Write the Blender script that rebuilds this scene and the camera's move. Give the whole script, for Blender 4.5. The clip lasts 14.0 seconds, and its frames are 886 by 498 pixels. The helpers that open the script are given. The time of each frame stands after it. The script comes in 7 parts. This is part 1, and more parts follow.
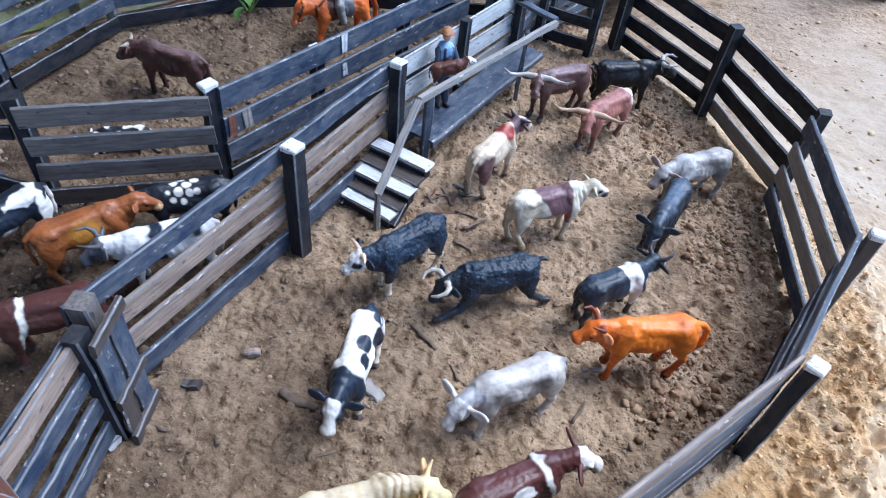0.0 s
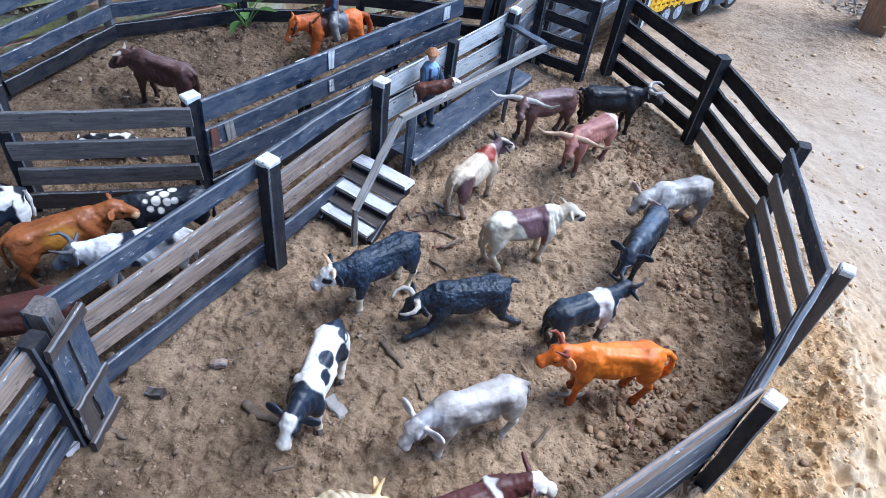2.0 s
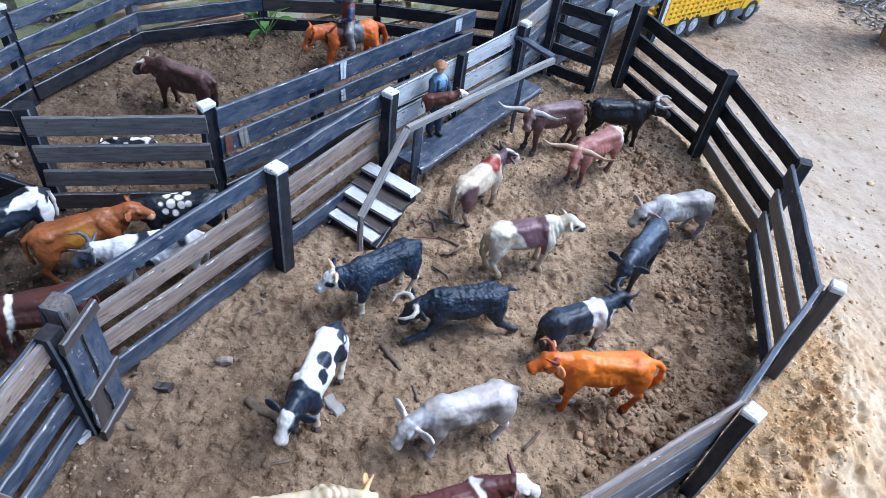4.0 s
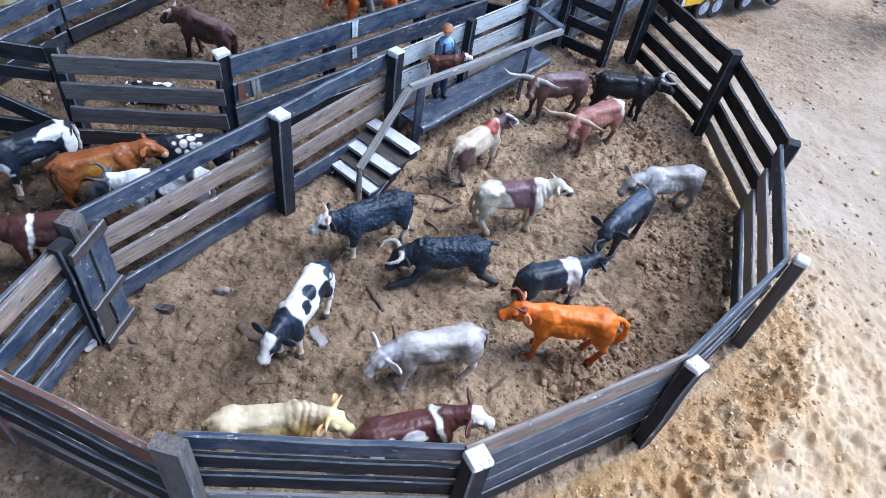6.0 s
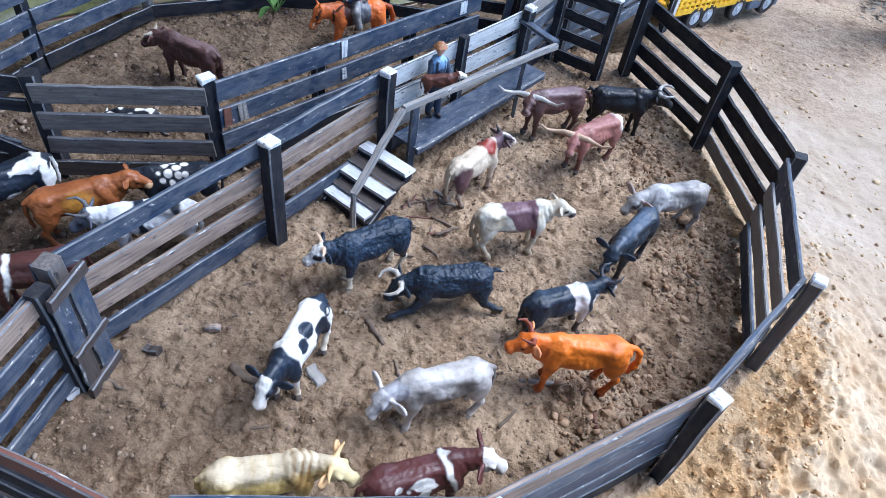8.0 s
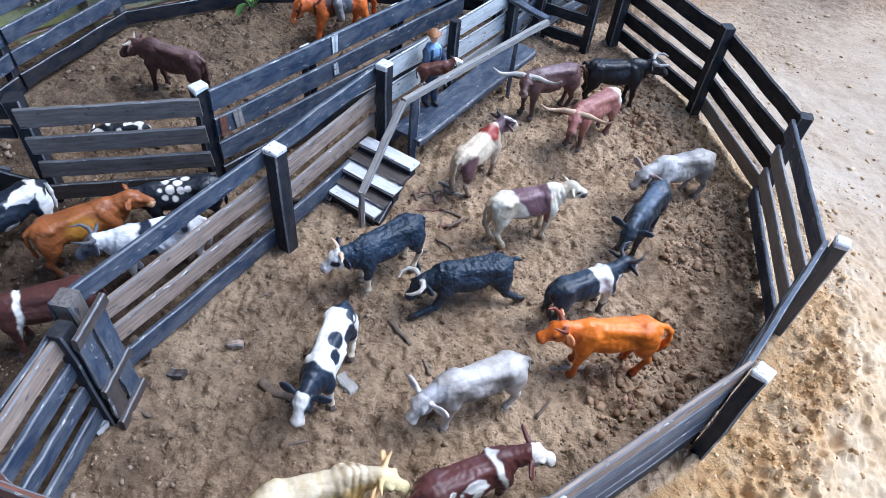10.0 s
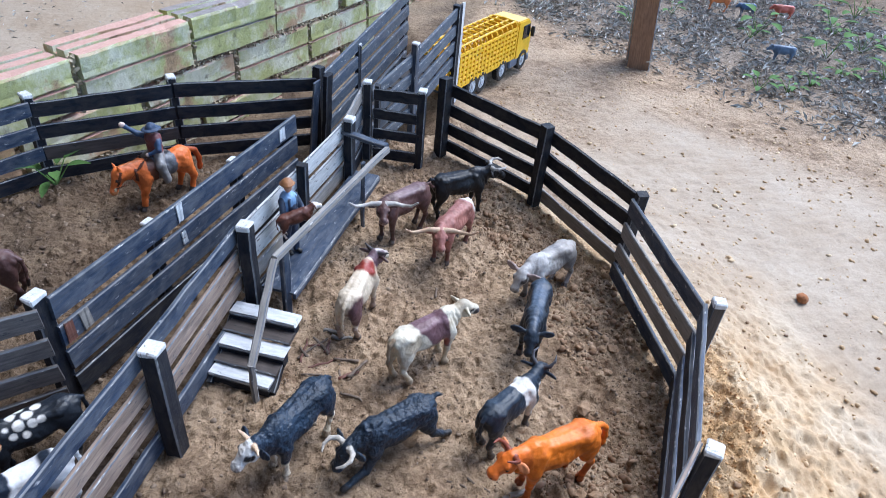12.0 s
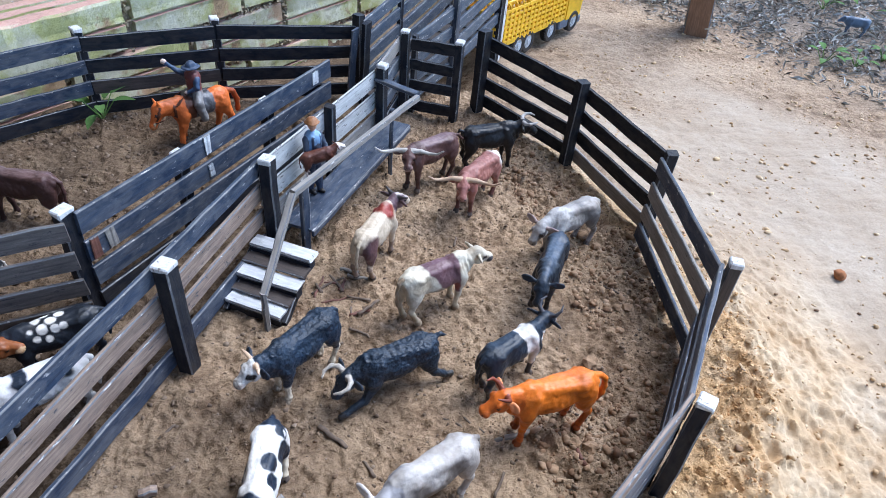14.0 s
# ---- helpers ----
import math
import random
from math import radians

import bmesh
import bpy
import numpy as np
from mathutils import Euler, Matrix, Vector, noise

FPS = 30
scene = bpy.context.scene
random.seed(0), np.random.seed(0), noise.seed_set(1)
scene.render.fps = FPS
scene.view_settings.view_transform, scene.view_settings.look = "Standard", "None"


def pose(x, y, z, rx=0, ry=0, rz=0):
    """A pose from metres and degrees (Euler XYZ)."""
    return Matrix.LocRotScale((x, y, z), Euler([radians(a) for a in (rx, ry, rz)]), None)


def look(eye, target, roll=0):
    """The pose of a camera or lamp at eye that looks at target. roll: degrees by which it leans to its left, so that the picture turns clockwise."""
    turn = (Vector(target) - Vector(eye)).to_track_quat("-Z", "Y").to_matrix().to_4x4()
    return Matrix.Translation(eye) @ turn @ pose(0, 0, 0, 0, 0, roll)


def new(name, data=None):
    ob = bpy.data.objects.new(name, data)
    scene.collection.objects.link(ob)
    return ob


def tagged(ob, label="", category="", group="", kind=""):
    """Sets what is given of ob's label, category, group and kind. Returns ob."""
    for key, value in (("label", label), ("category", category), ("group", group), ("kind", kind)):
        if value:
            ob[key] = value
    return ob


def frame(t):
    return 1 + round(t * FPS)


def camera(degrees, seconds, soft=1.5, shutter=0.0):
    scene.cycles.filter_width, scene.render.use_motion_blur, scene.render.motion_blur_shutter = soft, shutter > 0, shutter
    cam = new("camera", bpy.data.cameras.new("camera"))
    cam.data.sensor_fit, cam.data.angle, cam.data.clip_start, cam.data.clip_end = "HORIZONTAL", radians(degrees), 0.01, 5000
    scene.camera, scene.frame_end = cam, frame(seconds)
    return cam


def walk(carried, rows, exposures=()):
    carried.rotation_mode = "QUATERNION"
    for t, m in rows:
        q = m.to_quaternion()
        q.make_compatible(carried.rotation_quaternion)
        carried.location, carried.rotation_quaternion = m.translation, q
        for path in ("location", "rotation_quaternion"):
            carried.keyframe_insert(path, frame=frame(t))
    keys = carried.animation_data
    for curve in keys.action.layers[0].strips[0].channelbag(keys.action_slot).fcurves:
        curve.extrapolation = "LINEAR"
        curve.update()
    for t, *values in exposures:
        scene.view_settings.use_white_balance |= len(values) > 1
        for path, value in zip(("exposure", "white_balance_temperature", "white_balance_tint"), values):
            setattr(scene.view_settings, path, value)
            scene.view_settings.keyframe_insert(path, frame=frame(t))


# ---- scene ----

# All plan numbers below are in decimetres (a toy farmyard); S turns them into metres.
S = 0.1
cam = camera(68.8, 14.0, soft=0.35, shutter=0.25)
PATH = [
    (0, (0.169, 0.127, 5.301), (0.213, 1.542, 3.888), 7.6),
    (0.5, (0.121, 0.129, 5.456), (0.086, 1.581, 4.08), 5.3),
    (0.9, (0.266, 0.129, 5.474), (0.278, 1.593, 4.112), 6.6),
    (1, (0.365, 0.202, 5.428), (0.45, 1.672, 4.074), 9.1),
    (1.5, (0.42, 0.153, 5.361), (0.44, 1.594, 3.974), 9.4),
    (2, (0.506, 0.153, 5.38), (0.527, 1.601, 4.0), 9.1),
    (2.2, (0.555, 0.135, 5.396), (0.561, 1.579, 4.013), 8.5),
    (4.3, (0.821, -0.004, 5.656), (0.745, 1.441, 4.275), 8.8),
    (4.5, (0.935, -0.136, 5.688), (0.785, 1.289, 4.293), 7.3),
    (5, (1.162, -0.363, 5.688), (0.992, 0.955, 4.194), 9.0),
    (5.5, (1.301, -0.379, 5.711), (1.179, 0.966, 4.236), 9.5),
    (6, (1.264, -0.362, 5.762), (1.143, 1.019, 4.32), 10.3),
    (6.5, (1.162, -0.285, 5.753), (1.025, 1.125, 4.342), 10.4),
    (7, (1.081, -0.141, 5.731), (0.959, 1.301, 4.351), 9.8),
    (7.5, (1.05, -0.049, 5.67), (0.967, 1.372, 4.265), 9.8),
    (8, (1.071, -0.034, 5.648), (0.978, 1.376, 4.233), 9.6),
    (8.2, (1.082, -0.022, 5.637), (0.998, 1.387, 4.22), 10.0),
    (10.3, (0.483, 0.157, 5.656), (0.502, 1.526, 4.198), 4.8),
    (10.5, (0.35, 0.202, 5.582), (0.471, 1.601, 4.157), 5.1),
    (11, (-0.129, 0.486, 5.482), (0.3, 1.862, 4.095), 7.4),
    (11.5, (-0.196, 0.6, 5.626), (0.317, 2.075, 4.376), 5.8),
    (12, (-0.143, 0.667, 5.755), (0.365, 2.192, 4.566), 5.9),
    (12.5, (0.068, 0.581, 5.906), (0.576, 2.177, 4.812), 6.1),
    (13, (0.118, 0.529, 5.85), (0.644, 2.107, 4.74), 7.3),
    (13.5, (0.088, 0.381, 5.684), (0.501, 1.912, 4.465), 7.6),
    (14, (0.268, 0.349, 5.543), (0.611, 1.858, 4.276), 6.0),
]
walk(cam, [(t, look(Vector(eye) * S, Vector(target) * S, roll)) for t, eye, target, roll in PATH],
     exposures=[(0.0, 1.57, 5400, 9), (4.3, 1.49, 5380, 9), (6.0, 1.47, 5380, 9), (8.2, 1.55, 5400, 9), (10.3, 1.53, 5450, 9), (11.1, 1.34, 5500, 9), (11.8, 1.40, 5620, 9), (12.5, 1.52, 5620, 9), (13.2, 1.48, 5620, 9), (14.0, 1.45, 5650, 9)])

# ---------------------------------------------------------------- light
world = bpy.data.worlds.new("sky")
scene.world = world
world.use_nodes = True
wn = world.node_tree
wn.nodes.clear()
sky = wn.nodes.new("ShaderNodeTexSky")
sky.sky_type = "NISHITA"
sky.sun_disc = False
SUN_EL, SUN_ROT = radians(58), radians(66)
sky.sun_elevation, sky.sun_rotation = SUN_EL, SUN_ROT
bg = wn.nodes.new("ShaderNodeBackground")
bg.inputs["Strength"].default_value = 0.15
wo = wn.nodes.new("ShaderNodeOutputWorld")
wn.links.new(sky.outputs[0], bg.inputs[0])
wn.links.new(bg.outputs[0], wo.inputs[0])
sun = new("sun", bpy.data.lights.new("sun", "SUN"))
sun.data.energy, sun.data.angle, sun.data.color = 1.7, radians(40), (1.0, 0.97, 0.93)
sun_dir = Vector((math.sin(SUN_ROT) * math.cos(SUN_EL), math.cos(SUN_ROT) * math.cos(SUN_EL), math.sin(SUN_EL)))
sun.matrix_world = look(sun_dir * 5, (0, 0, 0))


# ---------------------------------------------------------------- materials
def shader(name):
    m = bpy.data.materials.new(name)
    m.use_nodes = True
    nt = m.node_tree
    bsdf = nt.nodes["Principled BSDF"]
    return m, nt, bsdf


def node(nt, kind, **values):
    n = nt.nodes.new(kind)
    for key, value in values.items():
        n.inputs[key].default_value = value
    return n


def coords(nt, scale=(1, 1, 1), spread=True):
    """Object coordinates, scaled, shifted by each object's random number."""
    tc = nt.nodes.new("ShaderNodeTexCoord")
    mp = nt.nodes.new("ShaderNodeMapping")
    mp.inputs["Scale"].default_value = scale
    nt.links.new(tc.outputs["Object"], mp.inputs["Vector"])
    if spread:
        info = nt.nodes.new("ShaderNodeObjectInfo")
        mul = nt.nodes.new("ShaderNodeVectorMath")
        mul.operation = "SCALE"
        mul.inputs[0].default_value = (31.0, 17.0, 53.0)
        nt.links.new(info.outputs["Random"], mul.inputs["Scale"])
        nt.links.new(mul.outputs[0], mp.inputs["Location"])
    return mp.outputs[0]


def noise_tex(nt, vec, scale, detail=5.0, rough=0.6, distortion=0.0):
    n = node(nt, "ShaderNodeTexNoise", Scale=scale, Detail=detail, Roughness=rough, Distortion=distortion)
    nt.links.new(vec, n.inputs["Vector"])
    return n.outputs["Fac"]


def ramp(nt, fac, stops):
    r = nt.nodes.new("ShaderNodeValToRGB")
    el = r.color_ramp.elements
    while len(el) < len(stops):
        el.new(0.5)
    for e, (at, col) in zip(el, stops):
        e.position = at
        e.color = (*col, 1.0) if len(col) == 3 else col
    nt.links.new(fac, r.inputs["Fac"])
    return r.outputs["Color"]


def mix(nt, fac, a, b, mode="MIX"):
    m = nt.nodes.new("ShaderNodeMix")
    m.data_type, m.blend_type = "RGBA", mode
    for sock, value in ((m.inputs["Factor"], fac), (m.inputs[6], a), (m.inputs[7], b)):
        if isinstance(value, (int, float)):
            sock.default_value = value
        elif isinstance(value, tuple):
            sock.default_value = (*value, 1.0)
        else:
            nt.links.new(value, sock)
    return m.outputs[2]


def bump(nt, bsdf, height, strength, distance):
    b = node(nt, "ShaderNodeBump", Strength=strength, Distance=distance)
    nt.links.new(height, b.inputs["Height"])
    nt.links.new(b.outputs["Normal"], bsdf.inputs["Normal"])


def wood(name, dark, light, chip, chip_at=0.68, rough=0.5, gloss=0.4):
    """Sawn board: grain along x, worn chips of another colour, fine relief."""
    m, nt, bsdf = shader(name)
    grain = noise_tex(nt, coords(nt, (6, 90, 90)), 4.0, 6, 0.65)
    broad = noise_tex(nt, coords(nt, (14, 30, 30)), 3.0, 4, 0.6, 0.6)
    chips = noise_tex(nt, coords(nt, (22, 60, 60)), 3.2, 6, 0.7, 0.4)
    col = ramp(nt, grain, [(0.3, dark), (0.72, light)])
    col = mix(nt, ramp(nt, broad, [(0.35, (0, 0, 0)), (0.75, (0.55, 0.55, 0.55))]), col, tuple(0.5 * (a + b) for a, b in zip(dark, chip)))
    col = mix(nt, ramp(nt, chips, [(chip_at - 0.03, (0, 0, 0)), (chip_at + 0.03, (1, 1, 1))]), col, chip)
    nt.links.new(col, bsdf.inputs["Base Color"])
    nt.links.new(ramp(nt, grain, [(0.2, (rough - 0.12,) * 3), (0.8, (rough + 0.15,) * 3)]), bsdf.inputs["Roughness"])
    bsdf.inputs["Specular IOR Level"].default_value = gloss
    bump(nt, bsdf, grain, 0.5, 0.0012)
    return m


WOOD_DARK = wood("dark_painted_wood", (0.0035, 0.005, 0.009), (0.010, 0.0155, 0.028), (0.15, 0.13, 0.11), 0.73, 0.58, 0.2)
# Blue paint, with the sky's sheen on dark boards put into the colour.
WOOD_BLUE = wood("blue_sheen_painted_wood", (0.008, 0.016, 0.034), (0.034, 0.056, 0.102), (0.38, 0.38, 0.38), 0.65, 0.50, 0.3)
# Lighter slate copy for brightly lit boards, their sheen in the base colour.
WOOD_BLUE_LIT = wood("lit_slate_blue_wood", (0.024, 0.036, 0.056), (0.085, 0.115, 0.160), (0.42, 0.42, 0.42), 0.64, 0.52, 0.3)
WOOD_BROWN = wood("weathered_brown_wood", (0.15, 0.103, 0.078), (0.42, 0.325, 0.255), (0.05, 0.055, 0.07), 0.63, 0.6, 0.3)
WOOD_UMBER = wood("dark_brown_wood", (0.035, 0.028, 0.026), (0.105, 0.083, 0.072), (0.02, 0.022, 0.028), 0.62, 0.55, 0.4)
WOOD_DRIFT = wood("faded_grey_brown_wood", (0.075, 0.066, 0.062), (0.21, 0.185, 0.17), (0.035, 0.037, 0.045), 0.62, 0.6, 0.3)
WOOD_RED = wood("red_brown_wood", (0.11, 0.045, 0.032), (0.23, 0.105, 0.075), (0.04, 0.03, 0.03), 0.68, 0.55, 0.35)
WOOD_PALE = wood("flaking_white_painted_wood", (0.38, 0.39, 0.39), (0.64, 0.65, 0.64), (0.12, 0.105, 0.10), 0.61, 0.6, 0.3)
WOOD_GREY = wood("grey_weathered_wood", (0.19, 0.175, 0.16), (0.37, 0.345, 0.31), (0.09, 0.08, 0.075), 0.64, 0.6, 0.3)
WOOD_POST = wood("rough_sawn_timber", (0.15, 0.080, 0.046), (0.33, 0.195, 0.12), (0.06, 0.035, 0.025), 0.68, 0.6, 0.3)
TREAD_PAINT = wood("scuffed_white_tread", (0.48, 0.49, 0.50), (0.72, 0.73, 0.74), (0.06, 0.06, 0.065), 0.66, 0.5, 0.4)
# Edge wear and chips, with the boards' edge highlights painted in.
WORN_LIT_EDGE = wood("worn_lit_board_edge", (0.040, 0.048, 0.064), (0.20, 0.20, 0.205), (0.46, 0.45, 0.43), 0.61, 0.6, 0.25)
WHITE_PAINT = wood("white_paint", (0.50, 0.51, 0.52), (0.76, 0.77, 0.78), (0.20, 0.18, 0.17), 0.61, 0.5, 0.4)


def plain(name, col, rough=0.5, metal=0.0, var=0.15, scale=60.0):
    m, nt, bsdf = shader(name)
    f = noise_tex(nt, coords(nt), scale, 4, 0.6)
    lo, hi = tuple(c * (1 - var) for c in col), tuple(min(1, c * (1 + var)) for c in col)
    nt.links.new(ramp(nt, f, [(0.3, lo), (0.7, hi)]), bsdf.inputs["Base Color"])
    bsdf.inputs["Roughness"].default_value = rough
    bsdf.inputs["Metallic"].default_value = metal
    bump(nt, bsdf, f, 0.15, 0.0006)
    return m


YELLOW = plain("yellow_plastic", (0.80, 0.47, 0.02), 0.32)
BLACK_PLASTIC = plain("black_plastic", (0.02, 0.021, 0.024), 0.45)
BLUE_GREY_PLASTIC = plain("blue_grey_plastic", (0.10, 0.13, 0.18), 0.4)
GREY_RIM = plain("grey_rim_plastic", (0.45, 0.48, 0.52), 0.35)
GLASS_DARK = plain("dark_window_plastic", (0.012, 0.014, 0.018), 0.12)
LAMP_CLEAR = plain("clear_lamp_plastic", (0.7, 0.7, 0.68), 0.15)
RUST = plain("rusty_steel", (0.10, 0.055, 0.035), 0.65, 0.3, 0.4)


def toy_paint(name, rough, relief, folds, depth):
    """Moulded plastic with its paint held in the mesh's colour layer."""
    m, nt, bsdf = shader(name)
    at = nt.nodes.new("ShaderNodeAttribute")
    at.attribute_name = "paint"
    fine = noise_tex(nt, coords(nt, (1.0, 1.6, 1.0)), folds, 4, 0.55, 0.15)
    grime = noise_tex(nt, coords(nt), 38.0, 5, 0.65)
    col = mix(nt, 1.0, at.outputs["Color"], ramp(nt, grime, [(0.3, (0.62, 0.59, 0.56)), (0.58, (1, 1, 1))]), "MULTIPLY")
    nt.links.new(col, bsdf.inputs["Base Color"])
    nt.links.new(ramp(nt, grime, [(0.3, (rough + 0.12,) * 3), (0.7, (rough - 0.06,) * 3)]), bsdf.inputs["Roughness"])
    bsdf.inputs["Specular IOR Level"].default_value = 0.36
    bump(nt, bsdf, fine, relief, depth)
    return m


TOY = toy_paint("painted_toy_plastic", 0.40, 0.45, 75.0, 0.0030)
TOY_CURLY = toy_paint("curly_moulded_plastic", 0.36, 0.7, 150.0, 0.0035)


def ground_material():
    """Trodden brown earth, pale dry sand, damp and shaded patches painted dark, and leaf mould, laid out by the sheet's
    colour layer.
    """
    m, nt, bsdf = shader("earth")
    at = nt.nodes.new("ShaderNodeAttribute")
    at.attribute_name = "paint"
    sep = nt.nodes.new("ShaderNodeSeparateColor")
    nt.links.new(at.outputs["Color"], sep.inputs[0])
    v = coords(nt, spread=False)
    big = noise_tex(nt, v, 7.0, 5, 0.6)
    mid = noise_tex(nt, v, 40.0, 6, 0.65, 0.3)
    fine = noise_tex(nt, v, 230.0, 8, 0.75)
    dirt = mix(nt, ramp(nt, mid, [(0.36, (0, 0, 0)), (0.64, (1, 1, 1))]), (0.165, 0.104, 0.062), (0.42, 0.300, 0.195))
    dirt = mix(nt, ramp(nt, big, [(0.38, (0, 0, 0)), (0.66, (0.75, 0.75, 0.75))]), dirt, (0.50, 0.375, 0.25))
    sand = mix(nt, mid, (0.27, 0.20, 0.135), (0.43, 0.345, 0.252))
    sand = mix(nt, ramp(nt, big, [(0.35, (0, 0, 0)), (0.7, (0.8, 0.8, 0.8))]), sand, (0.43, 0.36, 0.278))
    bank = mix(nt, mid, (0.37, 0.225, 0.105), (0.60, 0.44, 0.265))
    bank = mix(nt, ramp(nt, big, [(0.46, (0, 0, 0)), (0.60, (0.85, 0.85, 0.85))]), bank, (0.57, 0.445, 0.295))
    gold = nt.nodes.new("ShaderNodeMath")
    gold.operation, gold.use_clamp = "SUBTRACT", True
    gold.inputs[1].default_value = 1.0
    nt.links.new(sep.outputs[1], gold.inputs[0])
    bank = mix(nt, gold.outputs[0], bank, mix(nt, mid, (0.33, 0.175, 0.070), (0.66, 0.44, 0.22)))
    leaf = mix(nt, mid, (0.13, 0.100, 0.075), (0.33, 0.265, 0.20))
    # dark earth for damp ground and for shade painted into the colour
    damp = mix(nt, mid, (0.036, 0.025, 0.018), (0.095, 0.066, 0.046))
    dirt = mix(nt, at.outputs["Alpha"], damp, dirt)
    col = mix(nt, sep.outputs[0], dirt, sand)
    col = mix(nt, sep.outputs[1], col, bank)
    col = mix(nt, sep.outputs[2], col, leaf)
    chunk = noise_tex(nt, v, 95.0, 3, 0.55, 0.35)
    # Low spots of the bump noises darkened in colour, as shade between clods.
    gap_shade = ramp(nt, chunk, [(0.33, (0.55, 0.51, 0.48)), (0.47, (1, 1, 1)), (0.70, (1.08, 1.07, 1.05))])
    col = mix(nt, mix(nt, sep.outputs[1], mix(nt, sep.outputs[0], (0.8, 0.8, 0.8), (0.15, 0.15, 0.15)), (0.25, 0.25, 0.25)), col, gap_shade, "MULTIPLY")
    crumbs = ramp(nt, fine, [(0.32, (0.55, 0.52, 0.5)), (0.55, (1, 1, 1)), (0.75, (1.12, 1.1, 1.06))])
    col = mix(nt, mix(nt, sep.outputs[0], (0.85, 0.85, 0.85), (0.4, 0.4, 0.4)), col, crumbs, "MULTIPLY")
    nt.links.new(col, bsdf.inputs["Base Color"])
    bsdf.inputs["Roughness"].default_value = 0.92
    bsdf.inputs["Specular IOR Level"].default_value = 0.15
    warp = mix(nt, 0.012, v, noise_tex(nt, v, 90.0, 3, 0.6), "ADD")
    clump = nt.nodes.new("ShaderNodeTexVoronoi")
    clump.feature = "SMOOTH_F1"
    clump.inputs["Scale"].default_value = 105.0
    clump.inputs["Detail"].default_value = 1.5
    clump.inputs["Smoothness"].default_value = 0.25
    nt.links.new(warp, clump.inputs["Vector"])
    where = ramp(nt, noise_tex(nt, v, 16.0, 3, 0.6), [(0.40, (0.05, 0.05, 0.05)), (0.60, (0.4, 0.4, 0.4))])
    pit = nt.nodes.new("ShaderNodeMath")
    pit.operation = "MULTIPLY"
    nt.links.new(clump.outputs["Distance"], pit.inputs[0])
    nt.links.new(where, pit.inputs[1])
    grain = nt.nodes.new("ShaderNodeMath")
    grain.operation = "MULTIPLY_ADD"
    grain.inputs[1].default_value = 0.45
    nt.links.new(fine, grain.inputs[0])
    heap = nt.nodes.new("ShaderNodeMath")
    heap.operation = "MULTIPLY_ADD"
    heap.inputs[1].default_value = 1.1
    nt.links.new(chunk, heap.inputs[0])
    nt.links.new(mid, heap.inputs[2])
    nt.links.new(heap.outputs[0], grain.inputs[2])
    h = nt.nodes.new("ShaderNodeMath")
    h.operation = "SUBTRACT"
    nt.links.new(grain.outputs[0], h.inputs[0])
    nt.links.new(pit.outputs[0], h.inputs[1])
    bump(nt, bsdf, h.outputs[0], 1.0, 0.0060)
    calm = nt.nodes.new("ShaderNodeMath")
    calm.operation = "MULTIPLY_ADD"
    calm.inputs[1].default_value, calm.inputs[2].default_value = -0.68, 1.0
    nt.links.new(sep.outputs[0], calm.inputs[0])
    for nd in nt.nodes:
        if nd.bl_idname == "ShaderNodeBump":
            nt.links.new(calm.outputs[0], nd.inputs["Strength"])
    return m


EARTH = ground_material()


def crumb_material(name, a, b, c):
    m, nt, bsdf = shader(name)
    geo = nt.nodes.new("ShaderNodeNewGeometry")
    col = ramp(nt, geo.outputs["Random Per Island"], [(0.0, a), (0.55, b), (1.0, c)])
    f = noise_tex(nt, coords(nt, spread=False), 260.0, 4, 0.6)
    col = mix(nt, 0.6, col, ramp(nt, f, [(0.3, (0.6, 0.6, 0.6)), (0.7, (1.1, 1.1, 1.1))]), "MULTIPLY")
    nt.links.new(col, bsdf.inputs["Base Color"])
    bsdf.inputs["Roughness"].default_value = 0.93
    bump(nt, bsdf, f, 0.5, 0.001)
    return m


CRUMB_DIRT = crumb_material("earth_crumbs", (0.13, 0.082, 0.049), (0.22, 0.148, 0.094), (0.33, 0.235, 0.155))
CRUMB_DAMP = crumb_material("damp_earth_crumbs", (0.09, 0.060, 0.041), (0.16, 0.112, 0.076), (0.27, 0.205, 0.15))
CRUMB_CLAY = crumb_material("red_brown_clods", (0.17, 0.095, 0.052), (0.30, 0.185, 0.105), (0.45, 0.315, 0.20))
CRUMB_GOLD = crumb_material("orange_sand_lumps", (0.38, 0.19, 0.07), (0.56, 0.34, 0.15), (0.72, 0.52, 0.29))
CRUMB_SAND = crumb_material("sand_crumbs", (0.38, 0.235, 0.115), (0.52, 0.36, 0.20), (0.63, 0.475, 0.30))
LEAF_DEAD = crumb_material("dead_leaves", (0.13, 0.105, 0.085), (0.36, 0.335, 0.30), (0.64, 0.62, 0.58))
LEAF_PALE = crumb_material("pale_dead_leaves", (0.24, 0.24, 0.22), (0.42, 0.43, 0.41), (0.62, 0.61, 0.56))
LEAF_GREEN = crumb_material("green_leaves", (0.05, 0.11, 0.022), (0.10, 0.20, 0.045), (0.22, 0.33, 0.10))
GRASS = crumb_material("grass_blades", (0.055, 0.12, 0.022), (0.15, 0.27, 0.055), (0.40, 0.47, 0.17))


